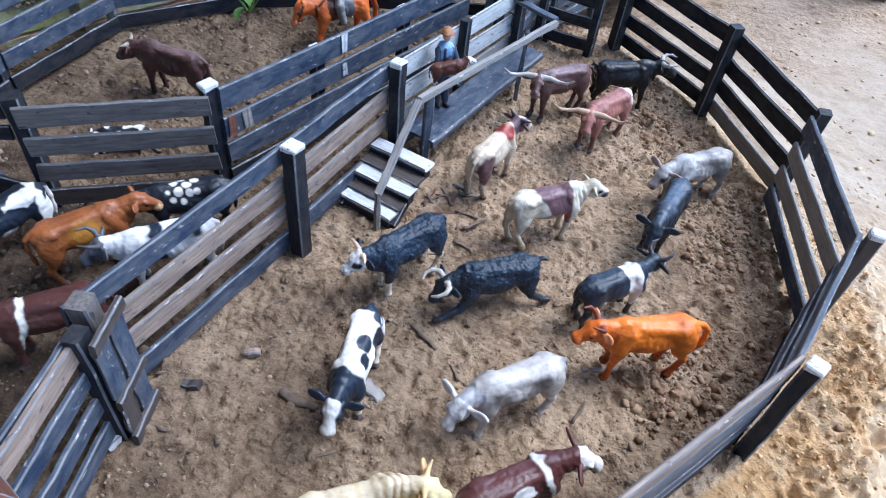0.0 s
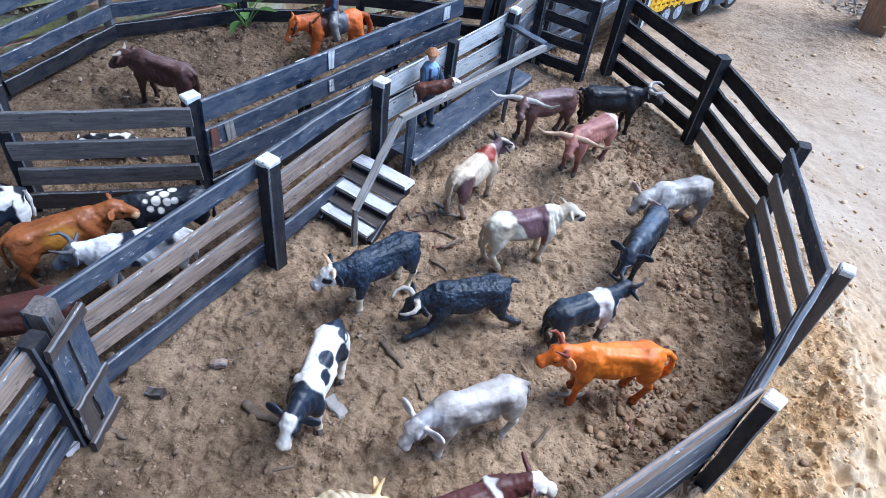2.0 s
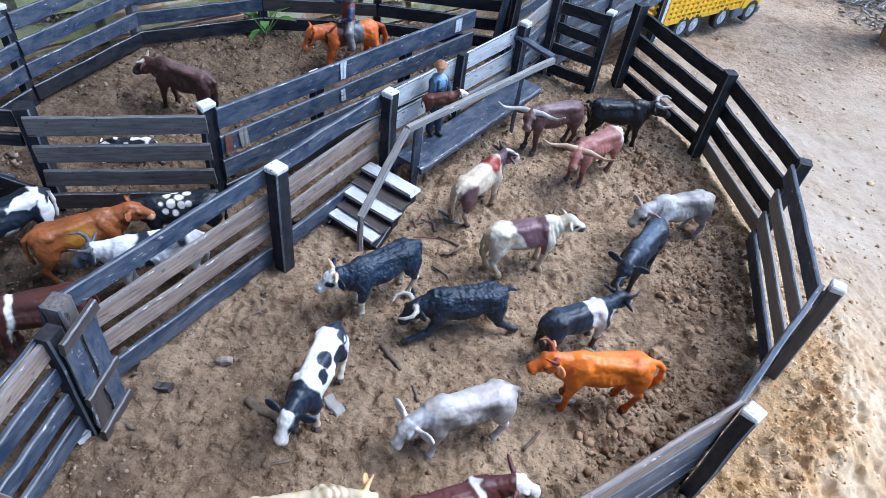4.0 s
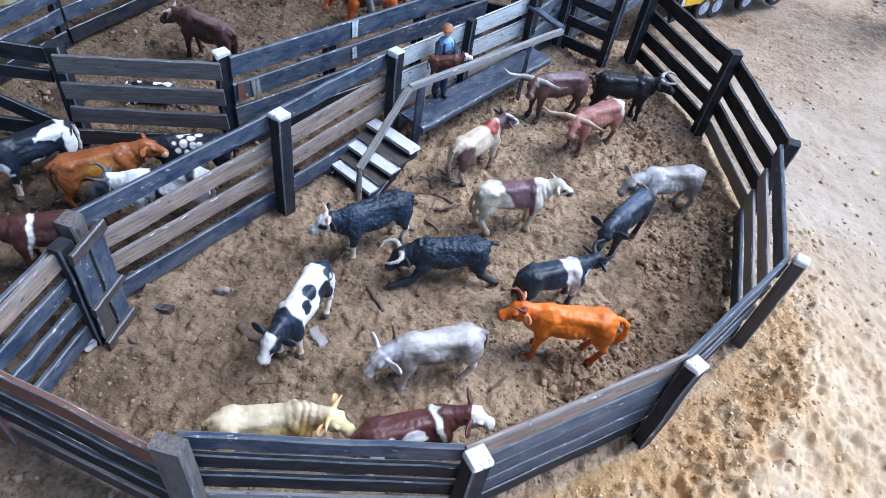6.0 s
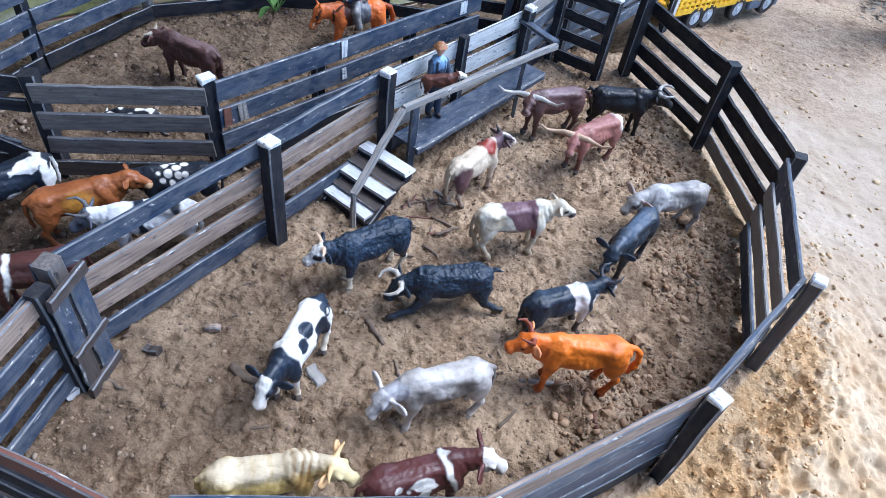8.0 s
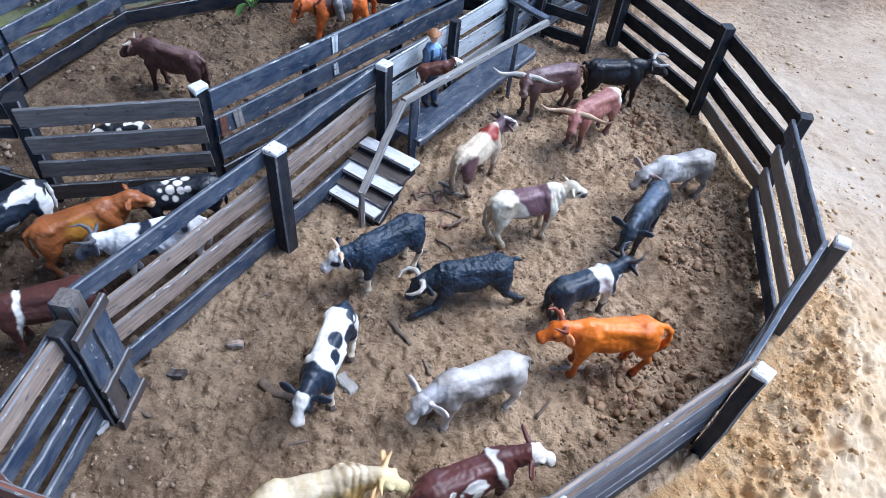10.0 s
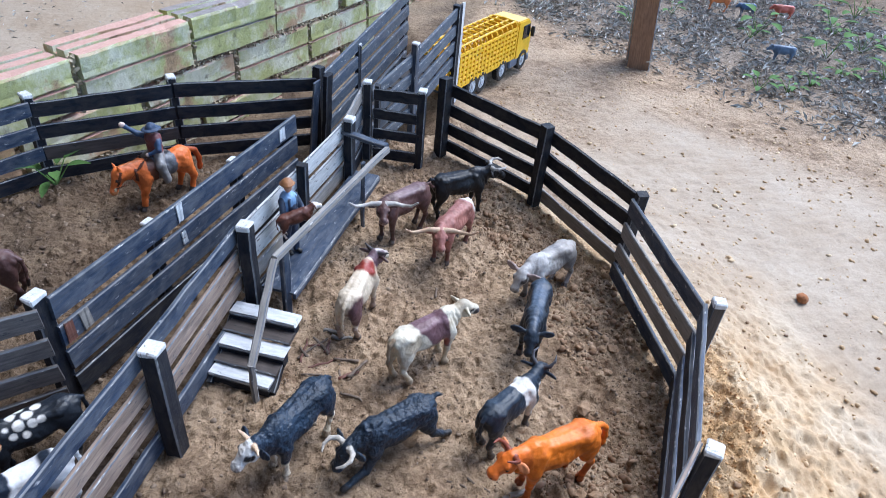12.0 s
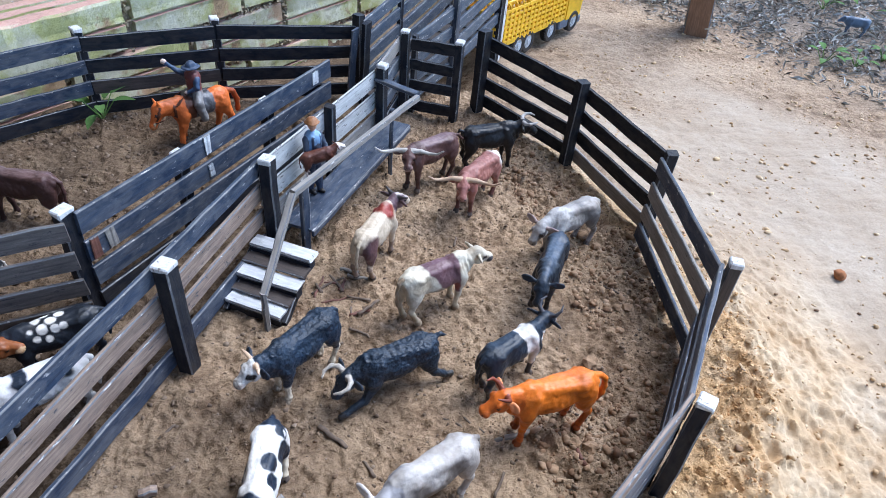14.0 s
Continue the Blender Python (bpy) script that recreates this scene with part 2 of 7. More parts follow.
def brick_material(name, tops_a, tops_b, grime):
    """Hollow clay block: bare clay above, limy, mossy and stained on its face."""
    m, nt, bsdf = shader(name)
    v = coords(nt)
    n1, n2, n3 = noise_tex(nt, v, 11.0, 7, 0.7), noise_tex(nt, v, 60.0, 7, 0.75), noise_tex(nt, v, 6.0, 5, 0.65)
    clay = mix(nt, n2, (0.30, 0.15, 0.085), (0.55, 0.33, 0.22))
    lime = mix(nt, n2, (0.42, 0.42, 0.29), (0.80, 0.79, 0.64))
    moss = mix(nt, n2, (0.22, 0.245, 0.07), (0.58, 0.57, 0.24))
    face = mix(nt, ramp(nt, n1, [(0.40, (0, 0, 0)), (0.57, (0.95, 0.95, 0.95))]), lime, moss)
    face = mix(nt, ramp(nt, n3, [(0.57, (0, 0, 0)), (0.62, (0.75, 0.75, 0.75))]), face, clay)
    face = mix(nt, ramp(nt, noise_tex(nt, v, 24.0, 6, 0.75), [(0.56, (0, 0, 0)), (0.70, (0.8, 0.8, 0.8))]), face, (0.085, 0.08, 0.05))
    geo = nt.nodes.new("ShaderNodeNewGeometry")
    sep = nt.nodes.new("ShaderNodeSeparateXYZ")
    nt.links.new(geo.outputs["Normal"], sep.inputs[0])
    top = ramp(nt, sep.outputs["Z"], [(0.5, (0, 0, 0)), (0.8, (1, 1, 1))])
    crown = mix(nt, n2, tops_a, tops_b)
    crown = mix(nt, ramp(nt, n1, [(grime, (0, 0, 0)), (grime + 0.16, (0.7, 0.7, 0.7))]), crown, (0.17, 0.15, 0.13))
    nt.links.new(mix(nt, top, face, crown), bsdf.inputs["Base Color"])
    bsdf.inputs["Roughness"].default_value = 0.9
    bump(nt, bsdf, n2, 0.9, 0.004)
    return m


BRICK = brick_material("fired_clay_block", (0.44, 0.235, 0.18), (0.68, 0.45, 0.375), 0.60)
BRICK_OLD = brick_material("weathered_clay_block", (0.20, 0.185, 0.18), (0.36, 0.32, 0.31), 0.50)
MORTAR = plain("old_mortar", (0.36, 0.30, 0.205), 0.9, 0, 0.5, 90.0)


# ---------------------------------------------------------------- helpers
def thing(name, x, y, z=0.0, turn=0.0, label="", category="", group="", kind=""):
    """An Empty at a thing's base, which carries its parts."""
    ob = new(name)
    ob.empty_display_size = 0.01
    ob.matrix_basis = pose(x * S, y * S, z * S, 0, 0, turn)
    return tagged(ob, label, category, group, kind)


def whole(ob):
    return whole(ob.parent) @ ob.matrix_basis if ob.parent else ob.matrix_basis


def part(name, bm, material, parent=None, label="", smooth=False, at=None):
    """Links a bmesh, in decimetres, as one mesh object under a thing or a part. at: its pose in the world."""
    me = bpy.data.meshes.new(name)
    bmesh.ops.scale(bm, vec=(S, S, S), verts=bm.verts)
    bm.normal_update()
    bm.to_mesh(me)
    bm.free()
    me.materials.append(material)
    if any(p.material_index for p in me.polygons):
        me.materials.append(WORN_LIT_EDGE)
    if smooth:
        me.polygons.foreach_set("use_smooth", [True] * len(me.polygons))
    return put(name, me, parent, label, at)


def put(name, me, parent=None, label="", at=None):
    ob = new(name, me)
    if parent is not None:
        ob.parent = parent
        if at is not None:
            ob.matrix_basis = whole(parent).inverted() @ at
    elif at is not None:
        ob.matrix_basis = at
    return tagged(ob, label)


def block(bm, x0, x1, y0, y1, z0, z1, bevel=0.01, m=None):
    """A bevelled box added to bm."""
    made = bmesh.ops.create_cube(bm, size=1.0)["verts"]
    for v in made:
        v.co = Vector((x0 + (v.co.x + 0.5) * (x1 - x0), y0 + (v.co.y + 0.5) * (y1 - y0), z0 + (v.co.z + 0.5) * (z1 - z0)))
    if bevel:
        edges = list({e for v in made for e in v.link_edges})
        made = bmesh.ops.bevel(bm, geom=edges, offset=bevel, segments=1, affect="EDGES", clamp_overlap=True)["verts"]
    if m is not None:
        bmesh.ops.transform(bm, matrix=m, verts=made)
    return bm


def box(x0, x1, y0, y1, z0, z1, bevel=0.01):
    return block(bmesh.new(), x0, x1, y0, y1, z0, z1, bevel)


def rod(bm, a, b, ra, rb=None, n=8):
    a, b = Vector(a), Vector(b)
    m = Matrix.Translation((a + b) / 2) @ (b - a).to_track_quat("Z", "Y").to_matrix().to_4x4()
    bmesh.ops.create_cone(bm, cap_ends=True, segments=n, radius1=ra, radius2=ra if rb is None else rb, depth=(b - a).length, matrix=m)
    return bm


rng = random.Random(7)


def plank_mesh(length, thick, height, bevel=0.012, wobble=0.0045, cuts=7):
    """A sawn plank along x, with eased edges, a slight warp and rough ends."""
    bm = bmesh.new()
    made = []
    for i in range(cuts + 1):
        x = -length / 2 + length * i / cuts
        dy, dz = rng.uniform(-wobble, wobble), rng.uniform(-wobble, wobble)
        dh = rng.uniform(-wobble, wobble)
        t, h, b = thick / 2, height / 2 + dh, min(bevel, thick / 3)
        skew = rng.uniform(-0.012, 0.012) if i in (0, cuts) else 0
        ring = []
        for y, z in ((-t + b, -h), (t - b, -h), (t, -h + b), (t, h - b), (t - b, h), (-t + b, h), (-t, h - b), (-t, -h + b)):
            ring.append(bm.verts.new((x + skew * z / h, y + dy, z + dz)))
        made.append(ring)
    for r0, r1 in zip(made, made[1:]):
        for k in range(8):
            f = bm.faces.new((r0[k], r1[k], r1[(k + 1) % 8], r0[(k + 1) % 8]))
            f.material_index = k % 2
    bm.faces.new(made[0])
    bm.faces.new(list(reversed(made[-1])))
    bmesh.ops.recalc_face_normals(bm, faces=bm.faces)
    return bm


def board(parent, p0, p1, height=0.26, thick=0.05, material=None, name="board", label=""):
    """A plank on edge between two points (the middles of its ends)."""
    p0, p1 = Vector(p0), Vector(p1)
    d = p1 - p0
    x = d.normalized()
    y = Vector((0, 0, 1)).cross(x).normalized()
    z = x.cross(y)
    m = Matrix((x, y, z)).transposed().to_4x4()
    m.translation = (p0 + p1) / 2 * S
    return part(name, plank_mesh(d.length, thick, height), material, parent, label, at=m)


def flat_board(parent, p0, p1, width, thick, material, name="plank", label=""):
    """A plank lying flat between two points."""
    p0, p1 = Vector(p0), Vector(p1)
    d = p1 - p0
    x = d.normalized()
    y = Vector((0, 0, 1)).cross(x).normalized()
    z = x.cross(y)
    m = Matrix((x, y, z)).transposed().to_4x4()
    m.translation = (p0 + p1) / 2 * S
    return part(name, plank_mesh(d.length, width, thick), material, parent, label, at=m)


def post(parent, x, y, z0, z1, turn=0.0, w=0.2, d=0.2, material=None, cap=True, lean=(0, 0), name="post"):
    """A square post with a dab of white paint over its sawn top."""
    w, d = w * 0.84, d * 0.84
    bm = plank_mesh(z1 - z0, w, d, 0.015, 0.006, 4)
    m = pose(x * S, y * S, (z0 + z1) / 2 * S, 0, 0, turn) @ pose(0, 0, 0, lean[0], lean[1], 0) @ pose(0, 0, 0, 0, -90, 0)
    ob = part(name, bm, material or WOOD_DARK, parent, at=m)
    if cap:
        cb = bmesh.new()
        block(cb, (z1 - z0) / 2 - 0.02, (z1 - z0) / 2 + 0.018, -w / 2 - 0.004, w / 2 + 0.004, -d / 2 - 0.004, d / 2 + 0.004, 0.014)
        for v in cb.verts:
            if v.co.x < (z1 - z0) / 2 - 0.005:
                v.co.x -= rng.uniform(-0.008, 0.05)
        part("painted_cap", cb, WHITE_PAINT, ob, "white painted post top", at=m)
    return ob


def panel(parent, a, b, rows, inset=0.0, side=0.0, thick=0.05):
    """Boards between two posts. rows: middle height, board height, material."""
    a, b = Vector((*a, 0)), Vector((*b, 0))
    d = (b - a).normalized()
    n = Vector((-d.y, d.x, 0))
    for z, h, mat in rows:
        e = rng.uniform(-0.015, 0.015)
        board(parent, a + d * inset + n * side + Vector((0, 0, z + e)), b - d * inset + n * side + Vector((0, 0, z - e)), h * 0.88, thick, mat)


def angle(a, b):
    return math.degrees(math.atan2(b[1] - a[1], b[0] - a[0]))


# ---------------------------------------------------------------- noise over whole arrays
SHUFFLE = np.tile(np.random.default_rng(5).permutation(256), 3)
SLOPES = np.random.default_rng(6).normal(size=(256, 3))
SLOPES /= np.linalg.norm(SLOPES, axis=1)[:, None]


def gnoise(x, y, z=0.0):
    """Gradient noise at many places, about -1 to 1."""
    x, y, z = np.broadcast_arrays(np.asarray(x, float), np.asarray(y, float), np.asarray(z, float))
    xi, yi, zi = np.floor(x).astype(int), np.floor(y).astype(int), np.floor(z).astype(int)
    fx, fy, fz = x - xi, y - yi, z - zi
    u, v, w = (f * f * f * (f * (f * 6 - 15) + 10) for f in (fx, fy, fz))
    total = np.zeros(x.shape)
    for i in (0, 1):
        for j in (0, 1):
            for k in (0, 1):
                g = SLOPES[SHUFFLE[SHUFFLE[SHUFFLE[(xi + i) & 255] + ((yi + j) & 255)] + ((zi + k) & 255)]]
                dot = g[..., 0] * (fx - i) + g[..., 1] * (fy - j) + g[..., 2] * (fz - k)
                total += dot * (u if i else 1 - u) * (v if j else 1 - v) * (w if k else 1 - w)
    return total * 1.5


def gfractal(x, y, z, octaves=3, keep=0.55):
    return sum(keep ** k * gnoise(x * 2.03 ** k, y * 2.03 ** k, z + 17.3 * k) for k in range(octaves))


def clods(x, y, cell, share, seed, squash=0.7):
    """Heights of rounded clods strewn over the ground, one to a cell at most; share: how many cells hold one (array or number)."""
    px, py = x / cell, y / cell
    px, py = px + 0.34 * gnoise(px * 1.9, py * 1.9, seed + 3.3), py + 0.34 * gnoise(px * 1.9, py * 1.9, seed + 8.8)
    cx, cy = np.floor(px).astype(int), np.floor(py).astype(int)
    best = np.zeros(np.shape(x))
    for i in (-1, 0, 1):
        for j in (-1, 0, 1):
            gx, gy = cx + i, cy + j
            h0 = SHUFFLE[SHUFFLE[gx & 255] + ((gy + seed * 7) & 255)]
            h1, h2, h3 = SHUFFLE[h0 + 31] / 255.0, SHUFFLE[h0 + 97] / 255.0, SHUFFLE[h0 + 151] / 255.0
            r = (0.24 + 0.40 * h3 ** 2) * (h0 / 255.0 < share)
            dx, dy = px - gx - h1, py - gy - h2
            ca, sa = np.cos(6.3 * h2), np.sin(6.3 * h2)
            u, v = dx * ca + dy * sa, (dy * ca - dx * sa) * (0.85 + 0.6 * h1)
            d = np.maximum(np.maximum(np.abs(u), np.abs(v)), 0.72 * (np.abs(u + 0.3 * v) + np.abs(v)))
            best = np.maximum(best, np.clip(np.minimum((r - d) * 1.9, r * (0.75 + 0.5 * h3) + 0.55 * u - 0.3 * v), 0, None) * (r > 0))
    return best * cell * squash * (0.9 + 0.35 * gnoise(px * 2.6, py * 2.6, seed + 5.5))


# ---------------------------------------------------------------- the lie of the land
FENCE_RIGHT = [(-2.4, 1.65), (-0.5, 1.3), (1.62, 1.8), (3.3, 3.15), (4.45, 4.8), (4.75, 6.95), (4.2, 9.1), (3.1, 11.0), (3.6, 12.6)]
WALL_A, WALL_D, WALL_N = Vector((-3.03, 12.07)), Vector((0.684, 0.729)), Vector((0.729, -0.684))


def beyond(x, y):
    """How far a place lies outside the round pen's outer fence (inside: negative)."""
    best, sign = 1e9, 1
    p = Vector((x, y))
    for a, b in zip(FENCE_RIGHT, FENCE_RIGHT[1:]):
        a, b = Vector(a), Vector(b)
        d = b - a
        u = max(0, min(1, (p - a).dot(d) / d.length_squared))
        off = p - (a + d * u)
        if off.length < best:
            best, sign = off.length, 1 if d.x * off.y - d.y * off.x < 0 else -1
    return best * sign


def beyond_all(x, y):
    """The same for whole arrays."""
    best, sign = np.full(x.shape, 1e9), np.ones(x.shape)
    for (ax, ay), (bx, by) in zip(FENCE_RIGHT, FENCE_RIGHT[1:]):
        dx, dy = bx - ax, by - ay
        u = np.clip(((x - ax) * dx + (y - ay) * dy) / (dx * dx + dy * dy), 0, 1)
        ox, oy = x - ax - u * dx, y - ay - u * dy
        r = np.hypot(ox, oy)
        sign = np.where(r < best, np.where(dx * oy - dy * ox < 0, 1, -1), sign)
        best = np.minimum(best, r)
    return best * sign


def ease(a, b, v):
    t = np.clip((v - a) / (b - a), 0.0, 1.0)
    return t * t * (3 - 2 * t)


def leaf_share(x, y):
    """How much leaf mould covers the far ground."""
    shade = (x - 9.0) * 0.83 + (y - 19.5) * 0.557
    w = (x - WALL_A.x) * WALL_N.x + (y - WALL_A.y) * WALL_N.y
    n1, n2 = gnoise(x * 0.55, y * 0.55, 3.1), gnoise(x * 1.7, y * 1.7, 7.7)
    return ease(-1.6, 1.4, shade + 1.6 * n1 + 0.9 * n2) * ease(13.0, 10.0, shade + 2 * n1) * ease(7.0, 8.5, x) * (w > 0)


def lie_all(x, y):
    """Over arrays of places: ground height, and the shares of dry sand, bank and leaf mould."""
    out = beyond_all(x, y)
    n1, n2 = gnoise(x * 0.55, y * 0.55, 3.1), gnoise(x * 1.7, y * 1.7, 7.7)
    front = ease(8.5, 4.0, y) * ease(0.3, 2.2, x)
    near = ease(16.0, 11.0, np.hypot(x - 1.0, y - 6.0)) * ease(12.8, 11.4, y) * ease(-6.0, -4.8, x)
    fall = -0.16 * ease(0.05, 0.5, out) - 0.3 * ease(0.6, 3.2, out)
    z = np.where((x < 0.5) & (y < 4), fall * 0.6, fall)
    z = z + front * 0.22 * np.exp(-((out - 0.75) / 0.5) ** 2)
    w = (x - WALL_A.x) * WALL_N.x + (y - WALL_A.y) * WALL_N.y
    z = z + (1.25 - z) * ease(-0.45, -0.85, w)
    shade = (x - 9.0) * 0.83 + (y - 19.5) * 0.557
    bankish = front * ease(0.05, 0.3, out) * ease(3.2, 1.2, out)
    strip_in = ease(-1.5, -0.9, out + 0.35 * n2) * ease(-0.02, -0.15, out) * ease(1.6, 2.6, x)
    inner = ease(0.05, -0.1, out) * near
    patchy = ease(-0.25, 0.45, gfractal(x * 0.9, y * 0.9, 4.4, 2))
    past = y - 11.40 - 0.287 * np.minimum(x + 1.47, 0)
    z = z - 1.0 * ease(0.2, 1.1, past) * ease(4.2, 2.4, x) * ease(-0.3, 0.0, w)
    # broad hollows, hoof prints and ruts, then clods at three sizes
    rough = 0.022 * near + 0.06 * bankish
    z = z + 0.035 * n1 * ease(60.0, 20.0, np.hypot(x, y - 6.0)) + 0.028 * n2 * near + rough * gfractal(x * 4.5, y * 4.5, 1.3, 3)
    z = z - inner * 0.030 * ease(0.15, 0.55, gnoise(x * 3.1, y * 3.1, 12.0)) - inner * 0.022 * ease(0.12, 0.0, np.abs(gnoise(x * 1.9, y * 1.9, 15.0)))
    lumps = clods(x, y, 0.30, 0.10 * inner * patchy + 0.62 * strip_in, 1, 0.55)
    lumps = np.maximum(lumps, clods(x, y, 0.17, inner * (0.14 + 0.46 * patchy) + 0.55 * strip_in + 0.3 * bankish, 2, 0.65))
    lumps = np.maximum(lumps, clods(x, y, 0.10, inner * (0.22 + 0.5 * patchy) + 0.35 * strip_in + 0.6 * bankish * ease(1.2, 0.6, out), 3, 0.75))
    crumbly = np.abs(gfractal(x * 6.5, y * 6.5, 51.0, 2))
    z = z + (lumps + 0.060 * crumbly * (inner * (0.35 + 0.65 * patchy) + 0.5 * bankish)) * near
    # crusted ledges and hollows of the sand heap
    crust = gfractal(x * 2.1 + 0.5 * n2, y * 2.1, 21.0, 3)
    z = z + bankish * (0.075 * np.abs(crust) - 0.035 * np.abs(gfractal(x * 5.5 + y * 2.0, y * 3.0 - x * 1.5, 71.0, 3)) + 0.10 * np.abs(gfractal(x * 5.0, y * 5.0, 33.0, 2)) * ease(1.3, 0.6, out + 0.3 * n2))
    open_sand = ease(0.4, 1.4, out) * near * (1 - bankish)
    z = z + open_sand * 0.018 * np.abs(gfractal(x * 1.3, y * 2.2, 41.0, 3))
    sand = np.where((x > 1.0) | (y > 9), ease(0.2, 1.2, out + 0.35 * n1), 0.25 * ease(0.2, 1.0, out))
    sand = sand * (1 - 0.65 * ease(-4.5, -1.0, shade + 1.5 * n1) * ease(6.0, 9.0, x))
    sand = sand * (1 - 0.85 * ease(2.0, 6.0, shade))
    sand = sand * (1 - 0.7 * ease(3.4, 1.0, np.hypot(x - 5.6, y - 13.8) + 1.2 * n1))
    sand = sand * (1 - 0.6 * ease(-4.6, -2.6, shade + 1.4 * n1) * ease(4.0, 6.0, x))
    sand = np.where(w < -0.3, 1.0, np.where((w < 1.6) & (y > 11), np.maximum(sand, 0.7 * ease(1.6, 0.4, w)) * ease(0.8, 2.6, x), sand))
    sand = np.where(w < -0.3, sand, sand * (1 - 0.45 * ease(8.0, 13.0, np.hypot(x - 4.0, y - 5.0) + 1.5 * n1)))
    bank = front * ease(0.05, 0.3, out) * ease(3.4, 1.6, out + 0.6 * n1) * (0.85 + 0.25 * n2)
    foot = 0.75 * ease(-0.5, -0.12, out + 0.15 * n2) * ease(0.6, 0.2, out)
    bank = np.where((x > 2.5) & (y > 5.2) & (y < 9.6), np.maximum(bank, foot), bank)
    gold = front * ease(-0.06, 0.04, out) * ease(1.15, 0.35, out + 0.45 * n2 + 0.3 * gnoise(x * 4.0, y * 4.0, 61.0))
    gold = gold * (0.30 + 0.70 * ease(-0.35, 0.35, gfractal(x * 2.3, y * 2.3, 81.0, 3)))
    return z, sand, np.maximum(np.clip(bank, 0, 1), np.minimum(3 * gold, 1)) + gold, leaf_share(x, y)


def lie(x, y):
    """The same for one place."""
    return [float(v[0]) for v in lie_all(np.array([x]), np.array([y]))]


# Dark patches, most beside cattle: damp, with their soft shade painted in.
DAMP_SHADE = [(-0.9, 3.3, 0.75), (-1.5, 3.0, 0.5), (0.75, 4.45, 0.45), (-0.35, 4.55, 0.4), (2.9, 5.6, 0.5), (0.9, 5.2, 0.3), (1.9, 7.2, 0.4)]


def dry_unshaded_all(x, y):
    """1 for dry trodden earth, less where damp and painted-in shade darken it: the side pens, the front, and patches in
    the round pen.
    """
    n = gnoise(x * 1.3, y * 1.3, 9.0) + 0.5 * gnoise(x * 3.4, y * 3.4, 2.0)
    side = ((x + 2.30) * 6.51 - (y - 3.02) * 3.44) / 7.36
    wet_shade = ease(0.1, -0.5, side + 0.2 * n) * (1 - 0.25 * ease(5.6, 7.2, y - 0.25 * x))
    wet_shade = np.maximum(wet_shade, ease(0.0, 0.3, -(y - 1.5 - 0.35 * np.maximum(x, -0.5))) * ease(2.0, 0.5, x))
    wet_shade = np.maximum(wet_shade, 0.7 * ease(6.0, 10.0, (x - 9.0) * 0.83 + (y - 19.5) * 0.557))
    # Shade over the pen's left front, painted as darker earth.
    wet_shade = np.maximum(wet_shade, 0.55 * ease(1.4, -1.2, x - 0.3 * (y - 3) + 0.5 * n) * ease(6.2, 3.6, y))
    for cx, cy, r in DAMP_SHADE:
        wet_shade = np.maximum(wet_shade, 0.5 * ease(1.0, 0.2, np.hypot(x - cx, y - cy) / r + 0.5 * n))
    return 1 - np.clip(wet_shade * (0.9 + 0.45 * n), 0, 1)


def spaced(lo, hi, step, mids, end):
    """Grid lines: even between lo and hi, wider and wider outside, out to end."""
    out = list(np.arange(lo, hi, step))
    s, v = step, hi
    while v < end:
        out.append(v)
        s *= mids if s < 0.9 else 1.15
        v += s
    out.append(end)
    s, v = step, lo
    left = []
    while v > -end:
        s *= mids if s < 0.9 else 1.15
        v -= s
        left.append(max(v, -end))
    return np.array(left[::-1] + out)


def grid_mesh(name, xs, ys):
    nx, ny = len(xs), len(ys)
    gx, gy = (g.ravel() for g in np.meshgrid(xs, ys))
    z, sand, bank, leaf = lie_all(gx, gy)
    co, paint = np.stack([gx, gy, z], 1), np.stack([sand, bank, leaf, dry_unshaded_all(gx, gy)], 1)
    q = (np.arange(nx - 1)[None, :] + nx * np.arange(ny - 1)[:, None]).ravel()
    faces = np.stack([q, q + 1, q + 1 + nx, q + nx], 1)
    me = bpy.data.meshes.new(name)
    me.from_pydata((co * S).tolist(), [], faces.tolist())
    layer = me.color_attributes.new("paint", "FLOAT_COLOR", "POINT")
    layer.data.foreach_set("color", paint.astype(np.float32).ravel())
    me.polygons.foreach_set("use_smooth", [True] * len(me.polygons))
    return me


ground_mesh = grid_mesh("ground", spaced(-4.4, 6.4, 0.024, 1.03, 3000), spaced(0.7, 11.0, 0.024, 1.03, 3000))
ground_mesh.materials.append(EARTH)
tagged(new("ground", ground_mesh), "trodden brown earth with pale dry sand outside the pens", "ground", kind="structure")

# ---------------------------------------------------------------- round pen: outer fence
G, F3, F2, F1 = (-2.30, 3.02), (-2.38, 1.70), (-0.50, 1.36), (1.59, 1.85)
R1, R2, R3, R4, R5 = (3.25, 3.20), (4.40, 4.83), (4.66, 6.98), (4.15, 9.04), (3.02, 10.93)
R6, P10, P9, P8, FAR, MID = (2.50, 10.49), (1.64, 10.88), (1.14, 9.53), (0.33, 8.26), (-0.42, 6.97), (-1.25, 5.16)

pen = thing("pen_fence", 3.0, 3.0, 0, 0, "dark painted plank fence with white-topped posts round the cattle pen", "fence")
FOUR = [(1.24, 0.27), (0.87, 0.26), (0.52, 0.26), (0.18, 0.26)]


def rows_of(*mats, levels=FOUR):
    return [(z, h, m) for (z, h), m in zip(levels, mats)]


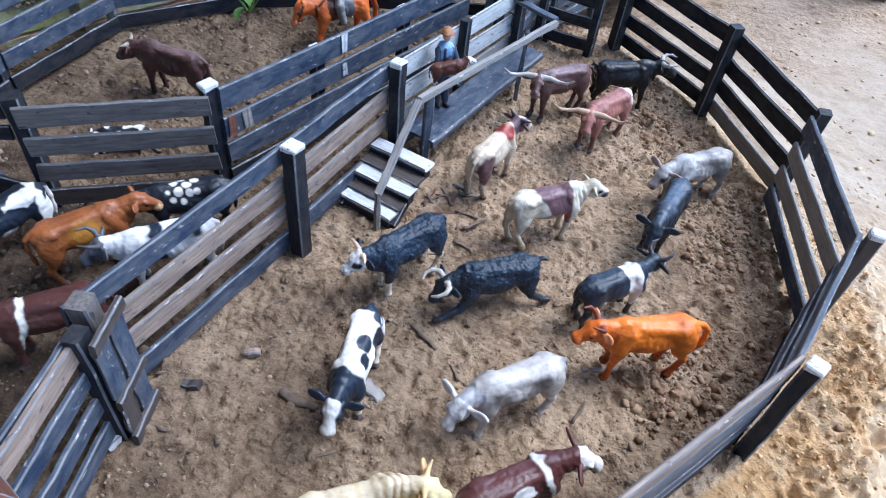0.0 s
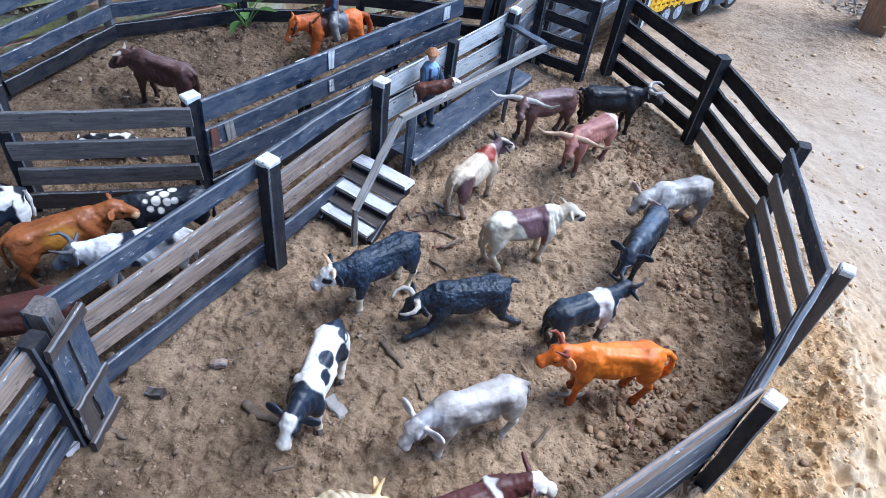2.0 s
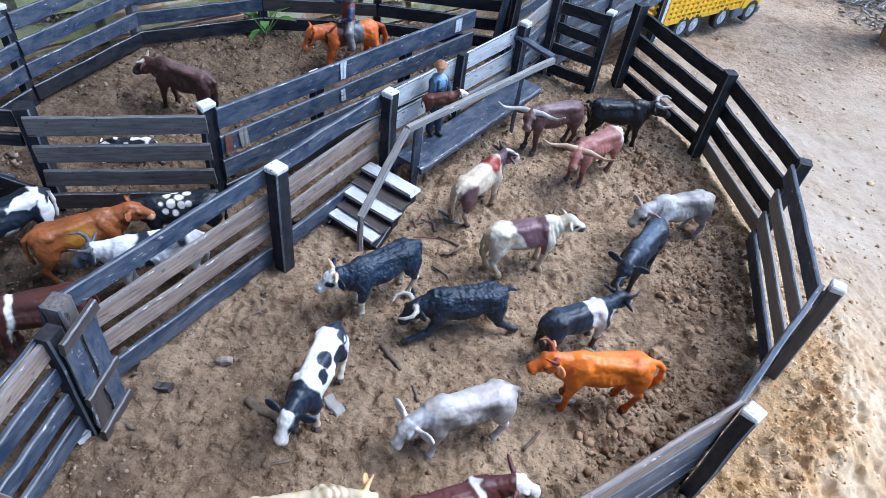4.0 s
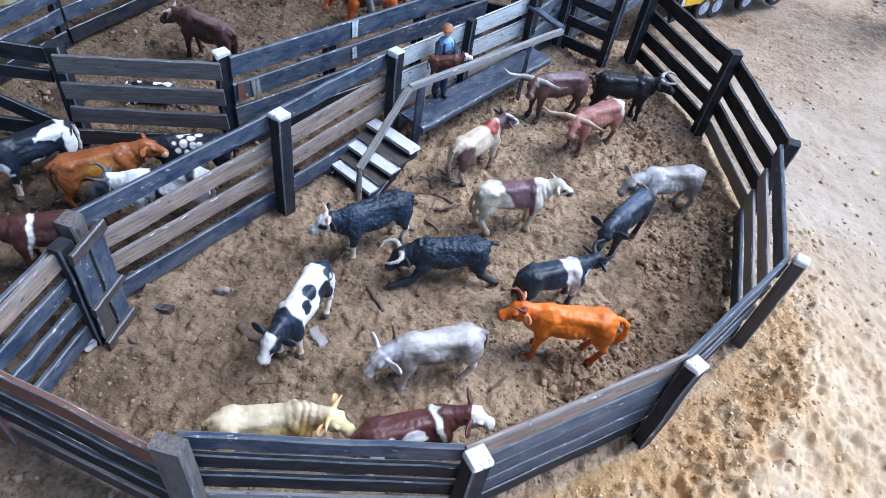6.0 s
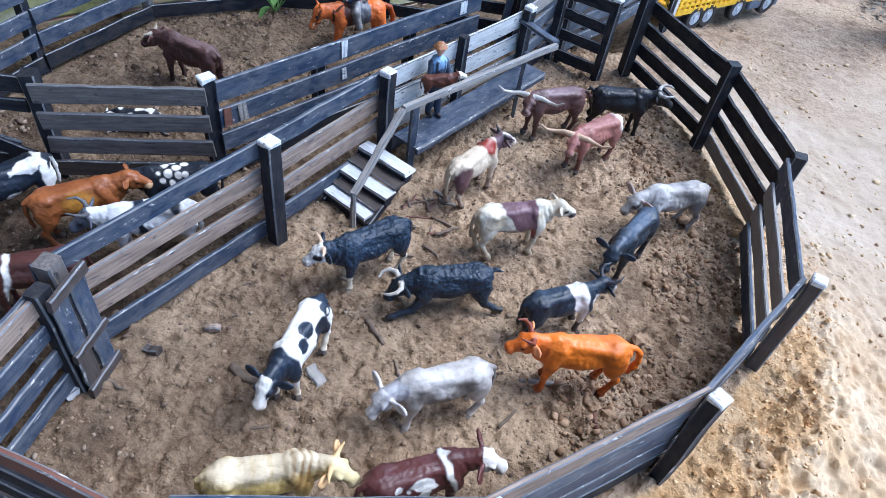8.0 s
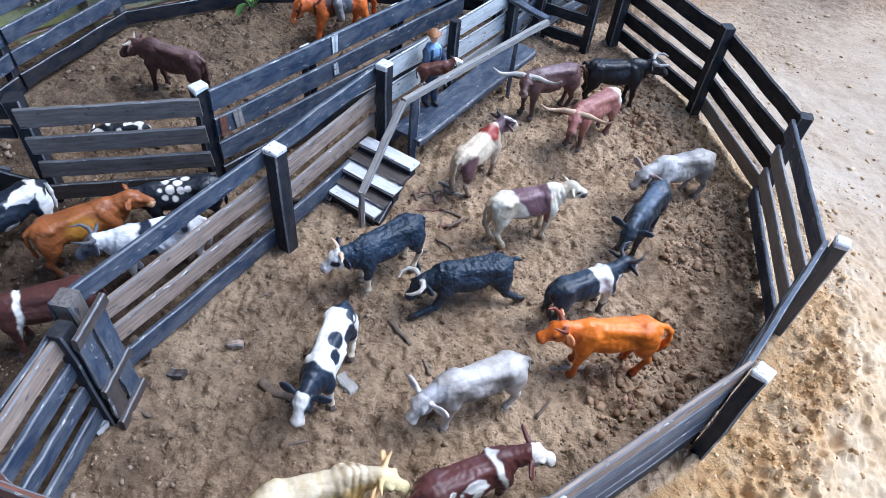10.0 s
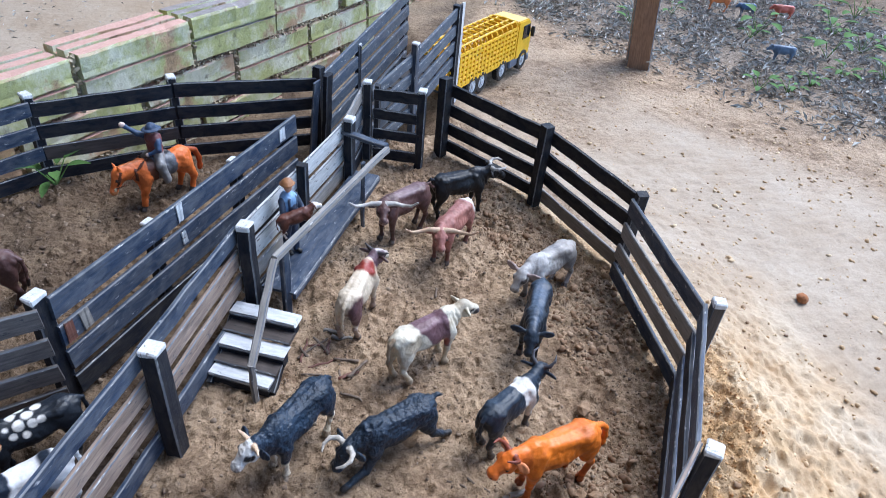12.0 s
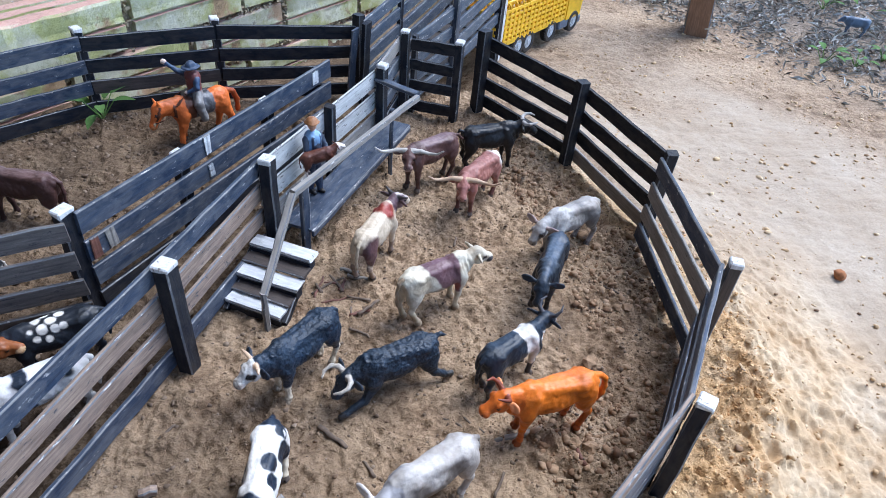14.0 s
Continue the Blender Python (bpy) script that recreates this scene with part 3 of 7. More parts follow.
post(pen, *F3, -0.2, 1.36, angle(F3, F2), 0.26, 0.2, WOOD_RED, cap=False)
post(pen, *F2, -0.4, 1.45, angle(F3, F1) - 4, 0.16, 0.30, WOOD_DRIFT, cap=False)
post(pen, *F1, -0.4, 1.45, angle(F1, R1), 0.2, 0.2)
post(pen, *R1, -0.35, 1.42, angle(F1, R1) + 8, 0.17, 0.19)
post(pen, *R2, -0.35, 1.45, angle(R1, R2) + 12, 0.16, 0.16, WOOD_UMBER)
post(pen, *R3, -0.3, 1.45, angle(R2, R3), 0.18, 0.15, WOOD_DARK, cap=False)
post(pen, *R4, -0.3, 1.45, angle(R3, R4), 0.2, 0.2, WOOD_DARK, cap=False)
post(pen, *R5, -0.3, 1.48, angle(R4, R5), 0.22, 0.22, WOOD_DARK, cap=False, lean=(0, 0))
panel(pen, F3, F2, rows_of(WOOD_RED, WOOD_DARK, WOOD_DARK, WOOD_UMBER), 0.05, -0.04)
panel(pen, F2, F1, rows_of(WOOD_BLUE, WOOD_DARK, WOOD_DARK, WOOD_GREY, levels=[(1.28, 0.22), (0.98, 0.22), (0.66, 0.24), (0.3, 0.24)]), 0.02, 0.12)
panel(pen, F1, R1, [(1.28, 0.27, WOOD_BROWN), (1.02, 0.28, WOOD_BLUE_LIT), (0.77, 0.28, WOOD_BLUE), (0.5, 0.27, WOOD_BLUE), (0.22, 0.26, WOOD_DARK)], -0.02, 0.12)
panel(pen, R1, R2, rows_of(WOOD_BLUE, WOOD_DARK, WOOD_BLUE, WOOD_DARK), -0.02, 0.12)
panel(pen, R2, R3, rows_of(WOOD_BLUE, WOOD_GREY, WOOD_GREY, WOOD_BLUE), 0.0, 0.11)
panel(pen, R3, R4, rows_of(WOOD_DARK, WOOD_DARK, WOOD_DARK, WOOD_GREY), 0.0, -0.10)
panel(pen, R4, R5, rows_of(WOOD_DARK, WOOD_DARK, WOOD_DARK, WOOD_DARK), 0.0, -0.10)

# ---------------------------------------------------------------- dividing fence with its weathered middle boards
divider = thing("dividing_fence", -1.25, 5.16, 0, 0, "plank fence with weathered brown boards between dark rails dividing two pens", "fence")
post(divider, *MID, -0.05, 1.45, angle(G, MID), 0.21, 0.21)
post(divider, *FAR, -0.05, 1.45, angle(MID, FAR), 0.19, 0.19)
post(divider, *P8, 0.3, 1.45, angle(FAR, P8), 0.17, 0.13, WOOD_DARK, cap=False)
post(divider, *P9, 0.0, 1.47, angle(P8, P9), 0.17, 0.17, WOOD_DARK)
post(divider, *P10, 0.0, 1.47, angle(P9, P10), 0.17, 0.17, WOOD_DARK)
panel(divider, G, MID, [(1.30, 0.25, WOOD_BLUE), (0.93, 0.26, WOOD_BROWN), (0.57, 0.25, WOOD_BROWN), (0.17, 0.28, WOOD_BLUE)], -0.1, 0.13)
panel(divider, MID, FAR, [(1.30, 0.25, WOOD_BLUE), (0.95, 0.26, WOOD_BROWN), (0.60, 0.25, WOOD_BROWN), (0.19, 0.28, WOOD_BLUE)], 0.0, 0.13)
panel(divider, FAR, P9, [(1.22, 0.30, WOOD_PALE), (0.86, 0.30, WOOD_PALE), (0.52, 0.27, WOOD_GREY), (0.17, 0.28, WOOD_BLUE)], 0.0, 0.12)
panel(divider, P9, P10, [(1.26, 0.26, WOOD_GREY), (0.90, 0.27, WOOD_BLUE_LIT), (0.54, 0.26, WOOD_BLUE_LIT), (0.18, 0.28, WOOD_DARK)], 0.0, 0.1)

# gate post with its strap of short battens, and the side panel to the front fence
gate = thing("pen_gate", G[0], G[1], 0, 0, "closed blue-grey plank gate hung on a batten-strapped post", "gate")
post(gate, G[0] - 0.02, G[1] + 0.02, -0.05, 1.45, angle(F3, G), 0.2, 0.2, WOOD_DRIFT, cap=False)
post(gate, G[0] + 0.05, G[1] - 0.24, -0.05, 1.40, angle(F3, G), 0.16, 0.2, WOOD_DARK, cap=False)
for k, (du, z0, z1, mat) in enumerate([(-0.22, 0.66, 1.28, WOOD_BLUE), (0.0, 0.64, 1.30, WOOD_BLUE), (-0.22, 0.14, 0.56, WOOD_UMBER), (0.0, 0.12, 0.56, WOOD_BLUE)]):
    post(gate, G[0] + 0.17 + 0.015 * (k % 2), G[1] + du, z0, z1, angle(F3, G), 0.06, 0.22, mat, cap=False, name="batten")
for z, h, mat in ((1.34, 0.13, WOOD_UMBER), (0.61, 0.10, WOOD_UMBER), (0.08, 0.13, WOOD_UMBER)):
    board(gate, (G[0] + 0.20, G[1] - 0.34, z), (G[0] + 0.21, G[1] + 0.13, z + 0.02), h, 0.05, mat, name="strap")
panel(gate, (G[0] + 0.02, G[1] - 0.2), (F3[0] + 0.06, F3[1] + 0.08), [(1.25, 0.24, WOOD_BROWN), (0.93, 0.22, WOOD_BLUE), (0.58, 0.22, WOOD_BLUE), (0.22, 0.24, WOOD_BLUE)], 0.0, 0.0)
board(gate, (G[0] - 0.03, G[1] - 0.15, 1.25), (F3[0] - 0.03, F3[1] + 0.1, 1.25), 0.18, 0.05, WOOD_BLUE)

# ---------------------------------------------------------------- second pen behind
CROSS, CAP2, SEC = (-4.15, 5.50), (-2.36, 6.06), (0.30, 9.91)
back = thing("back_pen_fence", -1.4, 11.3, 0, 0, "dark plank fence with white-topped posts round the back pen", "fence")
BK3, BK2, BK1, BKA, BKB, BKC = (0.86, 11.50), (-1.47, 11.32), (-3.42, 10.76), (-5.12, 9.50), (-5.70, 7.45), (-6.1, 5.2)
for k, p in enumerate((BK3, BK2, BK1, BKA, BKB)):
    q = (BK2, BK1, BKA, BKB, BKC)[k]
    post(back, *p, -0.1, 1.45, angle(q, p), 0.2, 0.16, WOOD_DARK if k != 3 else WOOD_GREY)
    mats = (WOOD_DARK, WOOD_DARK, WOOD_DARK, WOOD_DARK) if k < 1 else (WOOD_DARK, WOOD_DARK, WOOD_UMBER, WOOD_DARK) if k == 1 else (WOOD_BLUE, WOOD_BLUE, WOOD_BLUE, WOOD_DARK)
    panel(back, p, q, rows_of(*mats), 0.03, 0.1)

second = thing("alley_fence", -1.0, 8.0, 0, 0, "dark plank fence beside a cattle alley with chipped white paint dabs", "fence")
post(second, *CAP2, -0.05, 1.45, angle(CAP2, SEC), 0.16, 0.22)
panel(second, CAP2, SEC, rows_of(WOOD_BLUE, WOOD_BLUE, WOOD_BLUE, WOOD_DARK, levels=[(1.28, 0.32), (0.92, 0.31), (0.56, 0.31), (0.2, 0.31)]), 0.05, -0.1)
for u in (0.36, 0.72):
    px, py = CAP2[0] + u * (SEC[0] - CAP2[0]) - 0.1, CAP2[1] + u * (SEC[1] - CAP2[1]) + 0.06
    post(second, px, py, -0.05, 1.22, angle(CAP2, SEC), 0.18, 0.18)
AD = Vector((SEC[0] - CAP2[0], SEC[1] - CAP2[1], 0)).normalized()
AN = Vector((AD.y, -AD.x, 0)) * 0.137
for u, z, half, h, mat, tone in ((0.03, 0.92, 0.05, 0.26, WOOD_RED, "red-brown patch plate"), (0.075, 0.92, 0.06, 0.25, WOOD_GREY, "bare grey patch plate"), (0.41, 1.29, 0.05, 0.25, WHITE_PAINT, "chipped white patch plate"), (0.41, 0.93, 0.04, 0.18, WHITE_PAINT, "chipped white patch plate"), (0.90, 1.29, 0.07, 0.20, WHITE_PAINT, "chipped white patch plate")):
    p = Vector((*CAP2, z)) + AD * (u * 4.68) + AN
    board(second, p - AD * half, p + AD * half, h, 0.012, mat, "patch_plate", tone)
cross = thing("cross_fence", -3.2, 5.8, 0, 0, "dark brown plank fence closing the pen between two posts", "fence")
post(cross, *CROSS, -0.05, 1.42, angle(CROSS, CAP2), 0.24, 0.2, WOOD_DARK, cap=False)
panel(cross, CROSS, CAP2, rows_of(WOOD_DRIFT, WOOD_DRIFT, WOOD_DRIFT, WOOD_UMBER), 0.0, -0.12)
side_gate = thing("braced_gate", -5.0, 5.2, 0, 0, "black plank gate with crossed diagonal braces standing between the pens", "gate")
GA, GB = (CROSS[0] - 0.12, CROSS[1] - 0.04), (-6.1, 5.1)
panel(side_gate, GA, GB, rows_of(WOOD_DARK, WOOD_DARK, WOOD_DARK, levels=[(1.27, 0.26), (0.98, 0.2), (0.16, 0.26)]), 0, 0)
board(side_gate, (GA[0], GA[1] - 0.08, 0.25), (GB[0], GB[1] - 0.08, 1.15), 0.2, 0.05, WOOD_DARK, name="brace")
board(side_gate, (GA[0] - 0.4, GA[1] + 0.07, 0.25), (GB[0], GB[1] + 0.07, 0.8), 0.18, 0.05, WOOD_BLUE, name="brace")

# small gate leaf at the far end of the round pen
leaf_gate = thing("small_gate", 2.1, 10.7, 0, 0, "closed black plank gate leaf at the end of the pen", "gate")
post(leaf_gate, *R6, -0.05, 1.45, angle(R6, P10), 0.2, 0.16, WOOD_DARK)
post(leaf_gate, P10[0] + 0.16, P10[1] - 0.06, -0.05, 1.43, angle(R6, P10), 0.14, 0.12, WOOD_DARK, cap=False)
panel(leaf_gate, (P10[0] + 0.12, P10[1] - 0.04), R6, rows_of(WOOD_DARK, WOOD_DARK, WOOD_DARK, WOOD_DARK, levels=[(1.30, 0.24), (0.94, 0.22), (0.58, 0.22), (0.2, 0.24)]), 0.0, -0.06)

# ---------------------------------------------------------------- platform with steps and handrail
deck = thing("loading_platform", 0.6, 8.0, 0, 0, "blue-grey wooden walkway with steps and a pale handrail beside the fence", "platform")
ZP = 0.5
a, b = Vector((-0.36, 7.02, ZP)), Vector((1.12, 9.58, ZP))
dd = (b - a).normalized()
nn = Vector((dd.y, -dd.x, 0))
flat_board(deck, a + nn * 0.28, b + nn * 0.28 + dd * 0.08, 0.44, 0.06, WOOD_BLUE, "deck_board")
board(deck, a + nn * 0.49 + Vector((0, 0, -0.03)), b + nn * 0.49 + dd * 0.05 + Vector((0, 0, -0.03)), 0.09, 0.04, WOOD_BLUE, "fascia")
BEND, REND = Vector((-0.135, 6.62, 1.19)), Vector((1.62, 9.03, 1.19))
RFOOT = Vector((-0.47, 5.66, 0.0))
board(deck, BEND, REND, 0.09, 0.08, WOOD_GREY, "handrail", "pale grey handrail")
board(deck, RFOOT + Vector((0, 0, 0.52)), BEND, 0.09, 0.08, WOOD_GREY, "handrail", "pale grey handrail")
post(deck, RFOOT.x, RFOOT.y, -0.03, 0.56, 28, 0.08, 0.08, WOOD_GREY, cap=False, name="baluster")
post(deck, -0.02, 6.84, -0.03, 1.15, 30, 0.12, 0.12, WOOD_BLUE, cap=False, name="baluster")
post(deck, 1.22, 8.74, -0.03, 1.15, 30, 0.07, 0.07, WOOD_BLUE, cap=False, name="baluster")
board(deck, (P9[0] - 0.1, P9[1] + 0.02, 1.24), (REND.x, REND.y + 0.02, 1.22), 0.06, 0.12, WOOD_BLUE, "rail_arm")
TREADS = [((-0.65, 6.76), (0.07, 6.38), 0.43), ((-0.82, 6.42), (-0.09, 6.04), 0.27), ((-0.90, 6.12), (-0.28, 5.76), 0.12)]
for (x0, y0), (x1, y1), z in TREADS:
    flat_board(deck, (x0, y0, z), (x1, y1, z), 0.21, 0.04, TREAD_PAINT, "tread", "tread painted white")
    flat_board(deck, (x0 - 0.02, y0 - 0.03, z - 0.085), (x1 - 0.02, y1 - 0.03, z - 0.085), 0.12, 0.12, WOOD_DARK, "riser")
for (p, q, z), (p2, q2, z2) in zip(TREADS, TREADS[1:]):
    flat_board(deck, ((p[0] + p2[0]) / 2, (p[1] + p2[1]) / 2, (z + z2) / 2 - 0.03), ((q[0] + q2[0]) / 2, (q[1] + q2[1]) / 2, (z + z2) / 2 - 0.03), 0.2, 0.035, WOOD_UMBER, "tread", "dark unpainted tread")
board(deck, (-0.95, 6.0, 0.0), (-0.62, 6.85, 0.36), 0.12, 0.06, WOOD_DARK, "stringer")
board(deck, (-0.28, 5.70, 0.0), (0.03, 6.50, 0.36), 0.12, 0.06, WOOD_DARK, "stringer")

# ---------------------------------------------------------------- loading chute up to the lorry
chute = thing("loading_chute", 2.0, 12.0, 0, 0, "blue-grey plank cattle ramp with high sides rising to a lorry", "ramp")
L0, L1, RA, RM, RB = Vector((0.98, 11.42, 0)), Vector((3.05, 14.2, 0)), Vector((1.72, 10.95, 0)), Vector((2.68, 12.0, 0)), Vector((3.98, 13.55, 0))
for k in range(5):
    z0, z1 = 1.33 - 0.32 * k, 1.95 - 0.32 * k
    board(chute, L0 + Vector((0, 0, z0)), L1 + Vector((0, 0, z1)), 0.22, 0.06, WOOD_BLUE_LIT)
for k in range(4):
    board(chute, RM + Vector((0, 0, 1.42 - 0.35 * k)), RB + Vector((0, 0, 1.82 - 0.33 * k)), 0.22, 0.06, WOOD_BLUE_LIT)
    board(chute, RA + Vector((0, 0, 1.18 - 0.33 * k)), RM + Vector((0, 0, 1.42 - 0.35 * k)), 0.22, 0.06, WOOD_BLUE_LIT)
flat_board(chute, (L0 + RA) / 2 + Vector((0, 0, 0.02)), (L1 + RB) / 2 + Vector((0, 0, 0.72)), 0.95, 0.06, WOOD_UMBER, "ramp_floor")
for k in range(9):
    u = 0.08 + 0.105 * k
    p, q = L0.lerp(L1, u), RA.lerp(RB, u)
    flat_board(chute, p + Vector((0, 0, 0.06 + 0.7 * u)), q + Vector((0, 0, 0.06 + 0.7 * u)), 0.06, 0.04, WOOD_DARK, "cleat")
post(chute, L0.x - 0.08, L0.y + 0.02, -0.05, 1.52, 48, 0.2, 0.2, WOOD_DARK, cap=False)
post(chute, L0.x + 0.0, L0.y - 0.25, -0.05, 1.50, 48, 0.12, 0.2, WOOD_DARK, cap=False, lean=(3, 0))
post(chute, L0.x - 0.22, L0.y - 0.32, -0.05, 1.42, 48, 0.05, 0.22, WOOD_BLUE, cap=False, lean=(6, 0), name="batten")
post(chute, *(L0.lerp(L1, 0.36).to_2d()), -1.3, 1.55, 50, 0.12, 0.12, WOOD_DARK)
post(chute, L1.x - 0.06, L1.y + 0.06, -1.4, 2.08, 50, 0.16, 0.16, WOOD_DARK, cap=False)
post(chute, RM.x + 0.02, RM.y - 0.04, -1.2, 1.72, 50, 0.15, 0.15, WOOD_BLUE)
post(chute, RB.x - 0.06, RB.y - 0.07, -0.42, 1.95, 50, 0.2, 0.18, WOOD_DARK, cap=False)
post(chute, RB.x + 0.07, RB.y + 0.02, -0.42, 1.97, 50, 0.05, 0.18, WHITE_PAINT, cap=False, name="white_edge_board")

# ---------------------------------------------------------------- clay block wall
wall = thing("block_wall", WALL_A.x, WALL_A.y, 0, 0, "low wall of mossy hollow clay blocks with grooved pink tops", "wall", kind="structure")
WALL_TURN = math.degrees(math.atan2(WALL_D.y, WALL_D.x))


def clay_block(length, depth, height, seed):
    """A hollow clay block along x: two deep grooves in its top, one in its face; its arrises worn and chipped."""
    bm = bmesh.new()
    h, d, g = height / 2, depth / 2, 0.075
    ring = [(-d, -h), (-d + 0.012, -0.10), (-d, -0.035), (-d + g, -0.03), (-d + g, 0.025), (-d, 0.03), (-d + 0.012, 0.12), (-d, h - 0.04), (-d + 0.03, h)]
    for c in (-d / 3, d / 3):
        ring += [(c - 0.055, h), (c - 0.048, h - 0.11), (c + 0.048, h - 0.11), (c + 0.055, h)]
    ring += [(d - 0.03, h), (d, h - 0.04), (d, -h)]
    cuts = 14
    rows = []
    for i in range(cuts + 1):
        x = -length / 2 + length * i / cuts
        end = min(i, cuts - i)
        row = []
        for y, z in ring:
            q = Vector((x * 1.7, y * 3 + seed * 5.0, z * 3))
            wear = 0.022 * noise.noise(q) + 0.014 * noise.noise(q * 3.1)
            chip = max(0.0, noise.noise(Vector((x * 2.6, seed * 3.3, z * 2))) - 0.18) * (0.22 if (z > h - 0.05 and y < -d + 0.05) else 0.05)
            edge = 0.03 * max(0.0, noise.noise(Vector((y * 6, z * 6, seed + i)))) if end == 0 else 0.0
            row.append(bm.verts.new((x + (edge if i == 0 else -edge), y * (1 - 0.02 * (end == 0)) + wear + chip, z - abs(wear) * 0.6 - chip * 0.7)))
        rows.append(row)
    n = len(ring)
    for r0, r1 in zip(rows, rows[1:]):
        for k in range(n):
            bm.faces.new((r0[k], r0[(k + 1) % n], r1[(k + 1) % n], r1[k]))
    bm.faces.new(rows[0])
    bm.faces.new(rows[-1])
    bmesh.ops.recalc_face_normals(bm, faces=bm.faces)
    return bm


STEP, COURSE = 2.5, 0.90
shapes, rubble = [], []
for course in range(4):
    for k in range(-5, 9):
        u = k * STEP + (0.08 if course % 2 == 0 else 1.25) + 1.25
        c = WALL_A + WALL_D * u - WALL_N * (0.48 + rng.uniform(-0.05, 0.05))
        z = (1.5 - 0.43 - course * 0.96) + rng.uniform(-0.02, 0.02)
        m = pose(c.x * S, c.y * S, z * S, rng.uniform(-1.5, 1.5), rng.uniform(-1.0, 1.0), WALL_TURN + rng.uniform(-1.2, 1.2))
        if course == 0 and k == 1:
            part("clay_block", clay_block(STEP - 0.16, 0.92, COURSE - 0.06, 9.0), BRICK_OLD, wall, "dark weathered top", at=m)
        elif len(shapes) < 5:
            shapes.append(part("clay_block", clay_block(STEP - 0.13 - 0.02 * len(shapes), 0.92, COURSE - 0.06, len(shapes) * 1.7), BRICK, wall, at=m).data)
        else:
            put("clay_block", shapes[rng.randrange(5)], wall, at=m)
        if -3 < k < 8:
            for _ in range(26):
                v = rng.random()
                side = WALL_A + WALL_D * (u + STEP / 2 + rng.gauss(0, 0.035)) - WALL_N * (0.05 + 0.10 * rng.random())
                rubble.append((side.x, side.y, z - 0.45 + 0.86 * v, rng.uniform(0.012, 0.038)))
            for _ in range(80):
                side = WALL_A + WALL_D * (u + rng.uniform(-1.25, 1.25)) - WALL_N * (0.03 + 0.10 * rng.random())
                rubble.append((side.x, side.y, z - 0.48 + rng.gauss(0, 0.03), rng.uniform(0.010, 0.034)))
core = WALL_A + WALL_D * 4.5 - WALL_N * 0.50
part("mortar", box(-17.5, 17.5, -0.34, 0.34, -2.4, 1.34, 0.02), MORTAR, wall, at=pose(core.x * S, core.y * S, 0, 0, 0, WALL_TURN))
cube = np.array([(a, b, c) for a in (-1, 1) for b in (-1, 1) for c in (-0.7, 0.7)])
sides = np.array([(0, 1, 3, 2), (4, 6, 7, 5), (0, 4, 5, 1), (2, 3, 7, 6), (0, 2, 6, 4), (1, 5, 7, 3)])
turns = [np.array(pose(0, 0, 0, rng.uniform(0, 90), rng.uniform(0, 90), rng.uniform(0, 90)).to_3x3()) for _ in range(40)]
rb = bpy.data.meshes.new("mortar_rubble")
rb.from_pydata((np.concatenate([cube * r @ turns[k % 40] + np.array((x, y, z)) for k, (x, y, z, r) in enumerate(rubble)]) * S).tolist(), [], np.concatenate([sides + 8 * k for k in range(len(rubble))]).tolist())
rb.materials.append(MORTAR)
tagged(put("mortar_rubble", rb, wall, at=Matrix()), kind="stuff")

# ---------------------------------------------------------------- unseen roof and wall of an assumed shelter, added to shade the left
SHADE_BOARDS = plain("unseen_shade_boards", (0.16, 0.125, 0.10), 0.9, 0, 0.3, 8.0)
tagged(part("shelter_roof", box(-10, 3.0, -50, 40, 24.0, 24.6, 0.05), SHADE_BOARDS), "plain board roof added overhead, out of view, to shade the pens", "roof", kind="structure")
tagged(part("wall_west", box(-11, -10, -50, 40, -3, 24.0, 0.05), SHADE_BOARDS), "plain board wall added out of view to shade the left side", "wall", kind="structure")

# ---------------------------------------------------------------- timber post of the shelter
timber = thing("timber_post", 10.2, 16.2, -0.5, 0, "square rough-sawn brown timber post standing in the ground", "post")
tb = plank_mesh(27, 0.80, 0.62, 0.03, 0.012, 12)
part("shaft", tb, WOOD_POST, timber, at=pose(10.2 * S, 16.2 * S, -0.5 * S) @ pose(0, 0, 0, 0, -7, 0) @ pose(0, 0, 13.0 * S, 0, -90, 0) @ pose(0, 0, 0, -28, 0, 0))

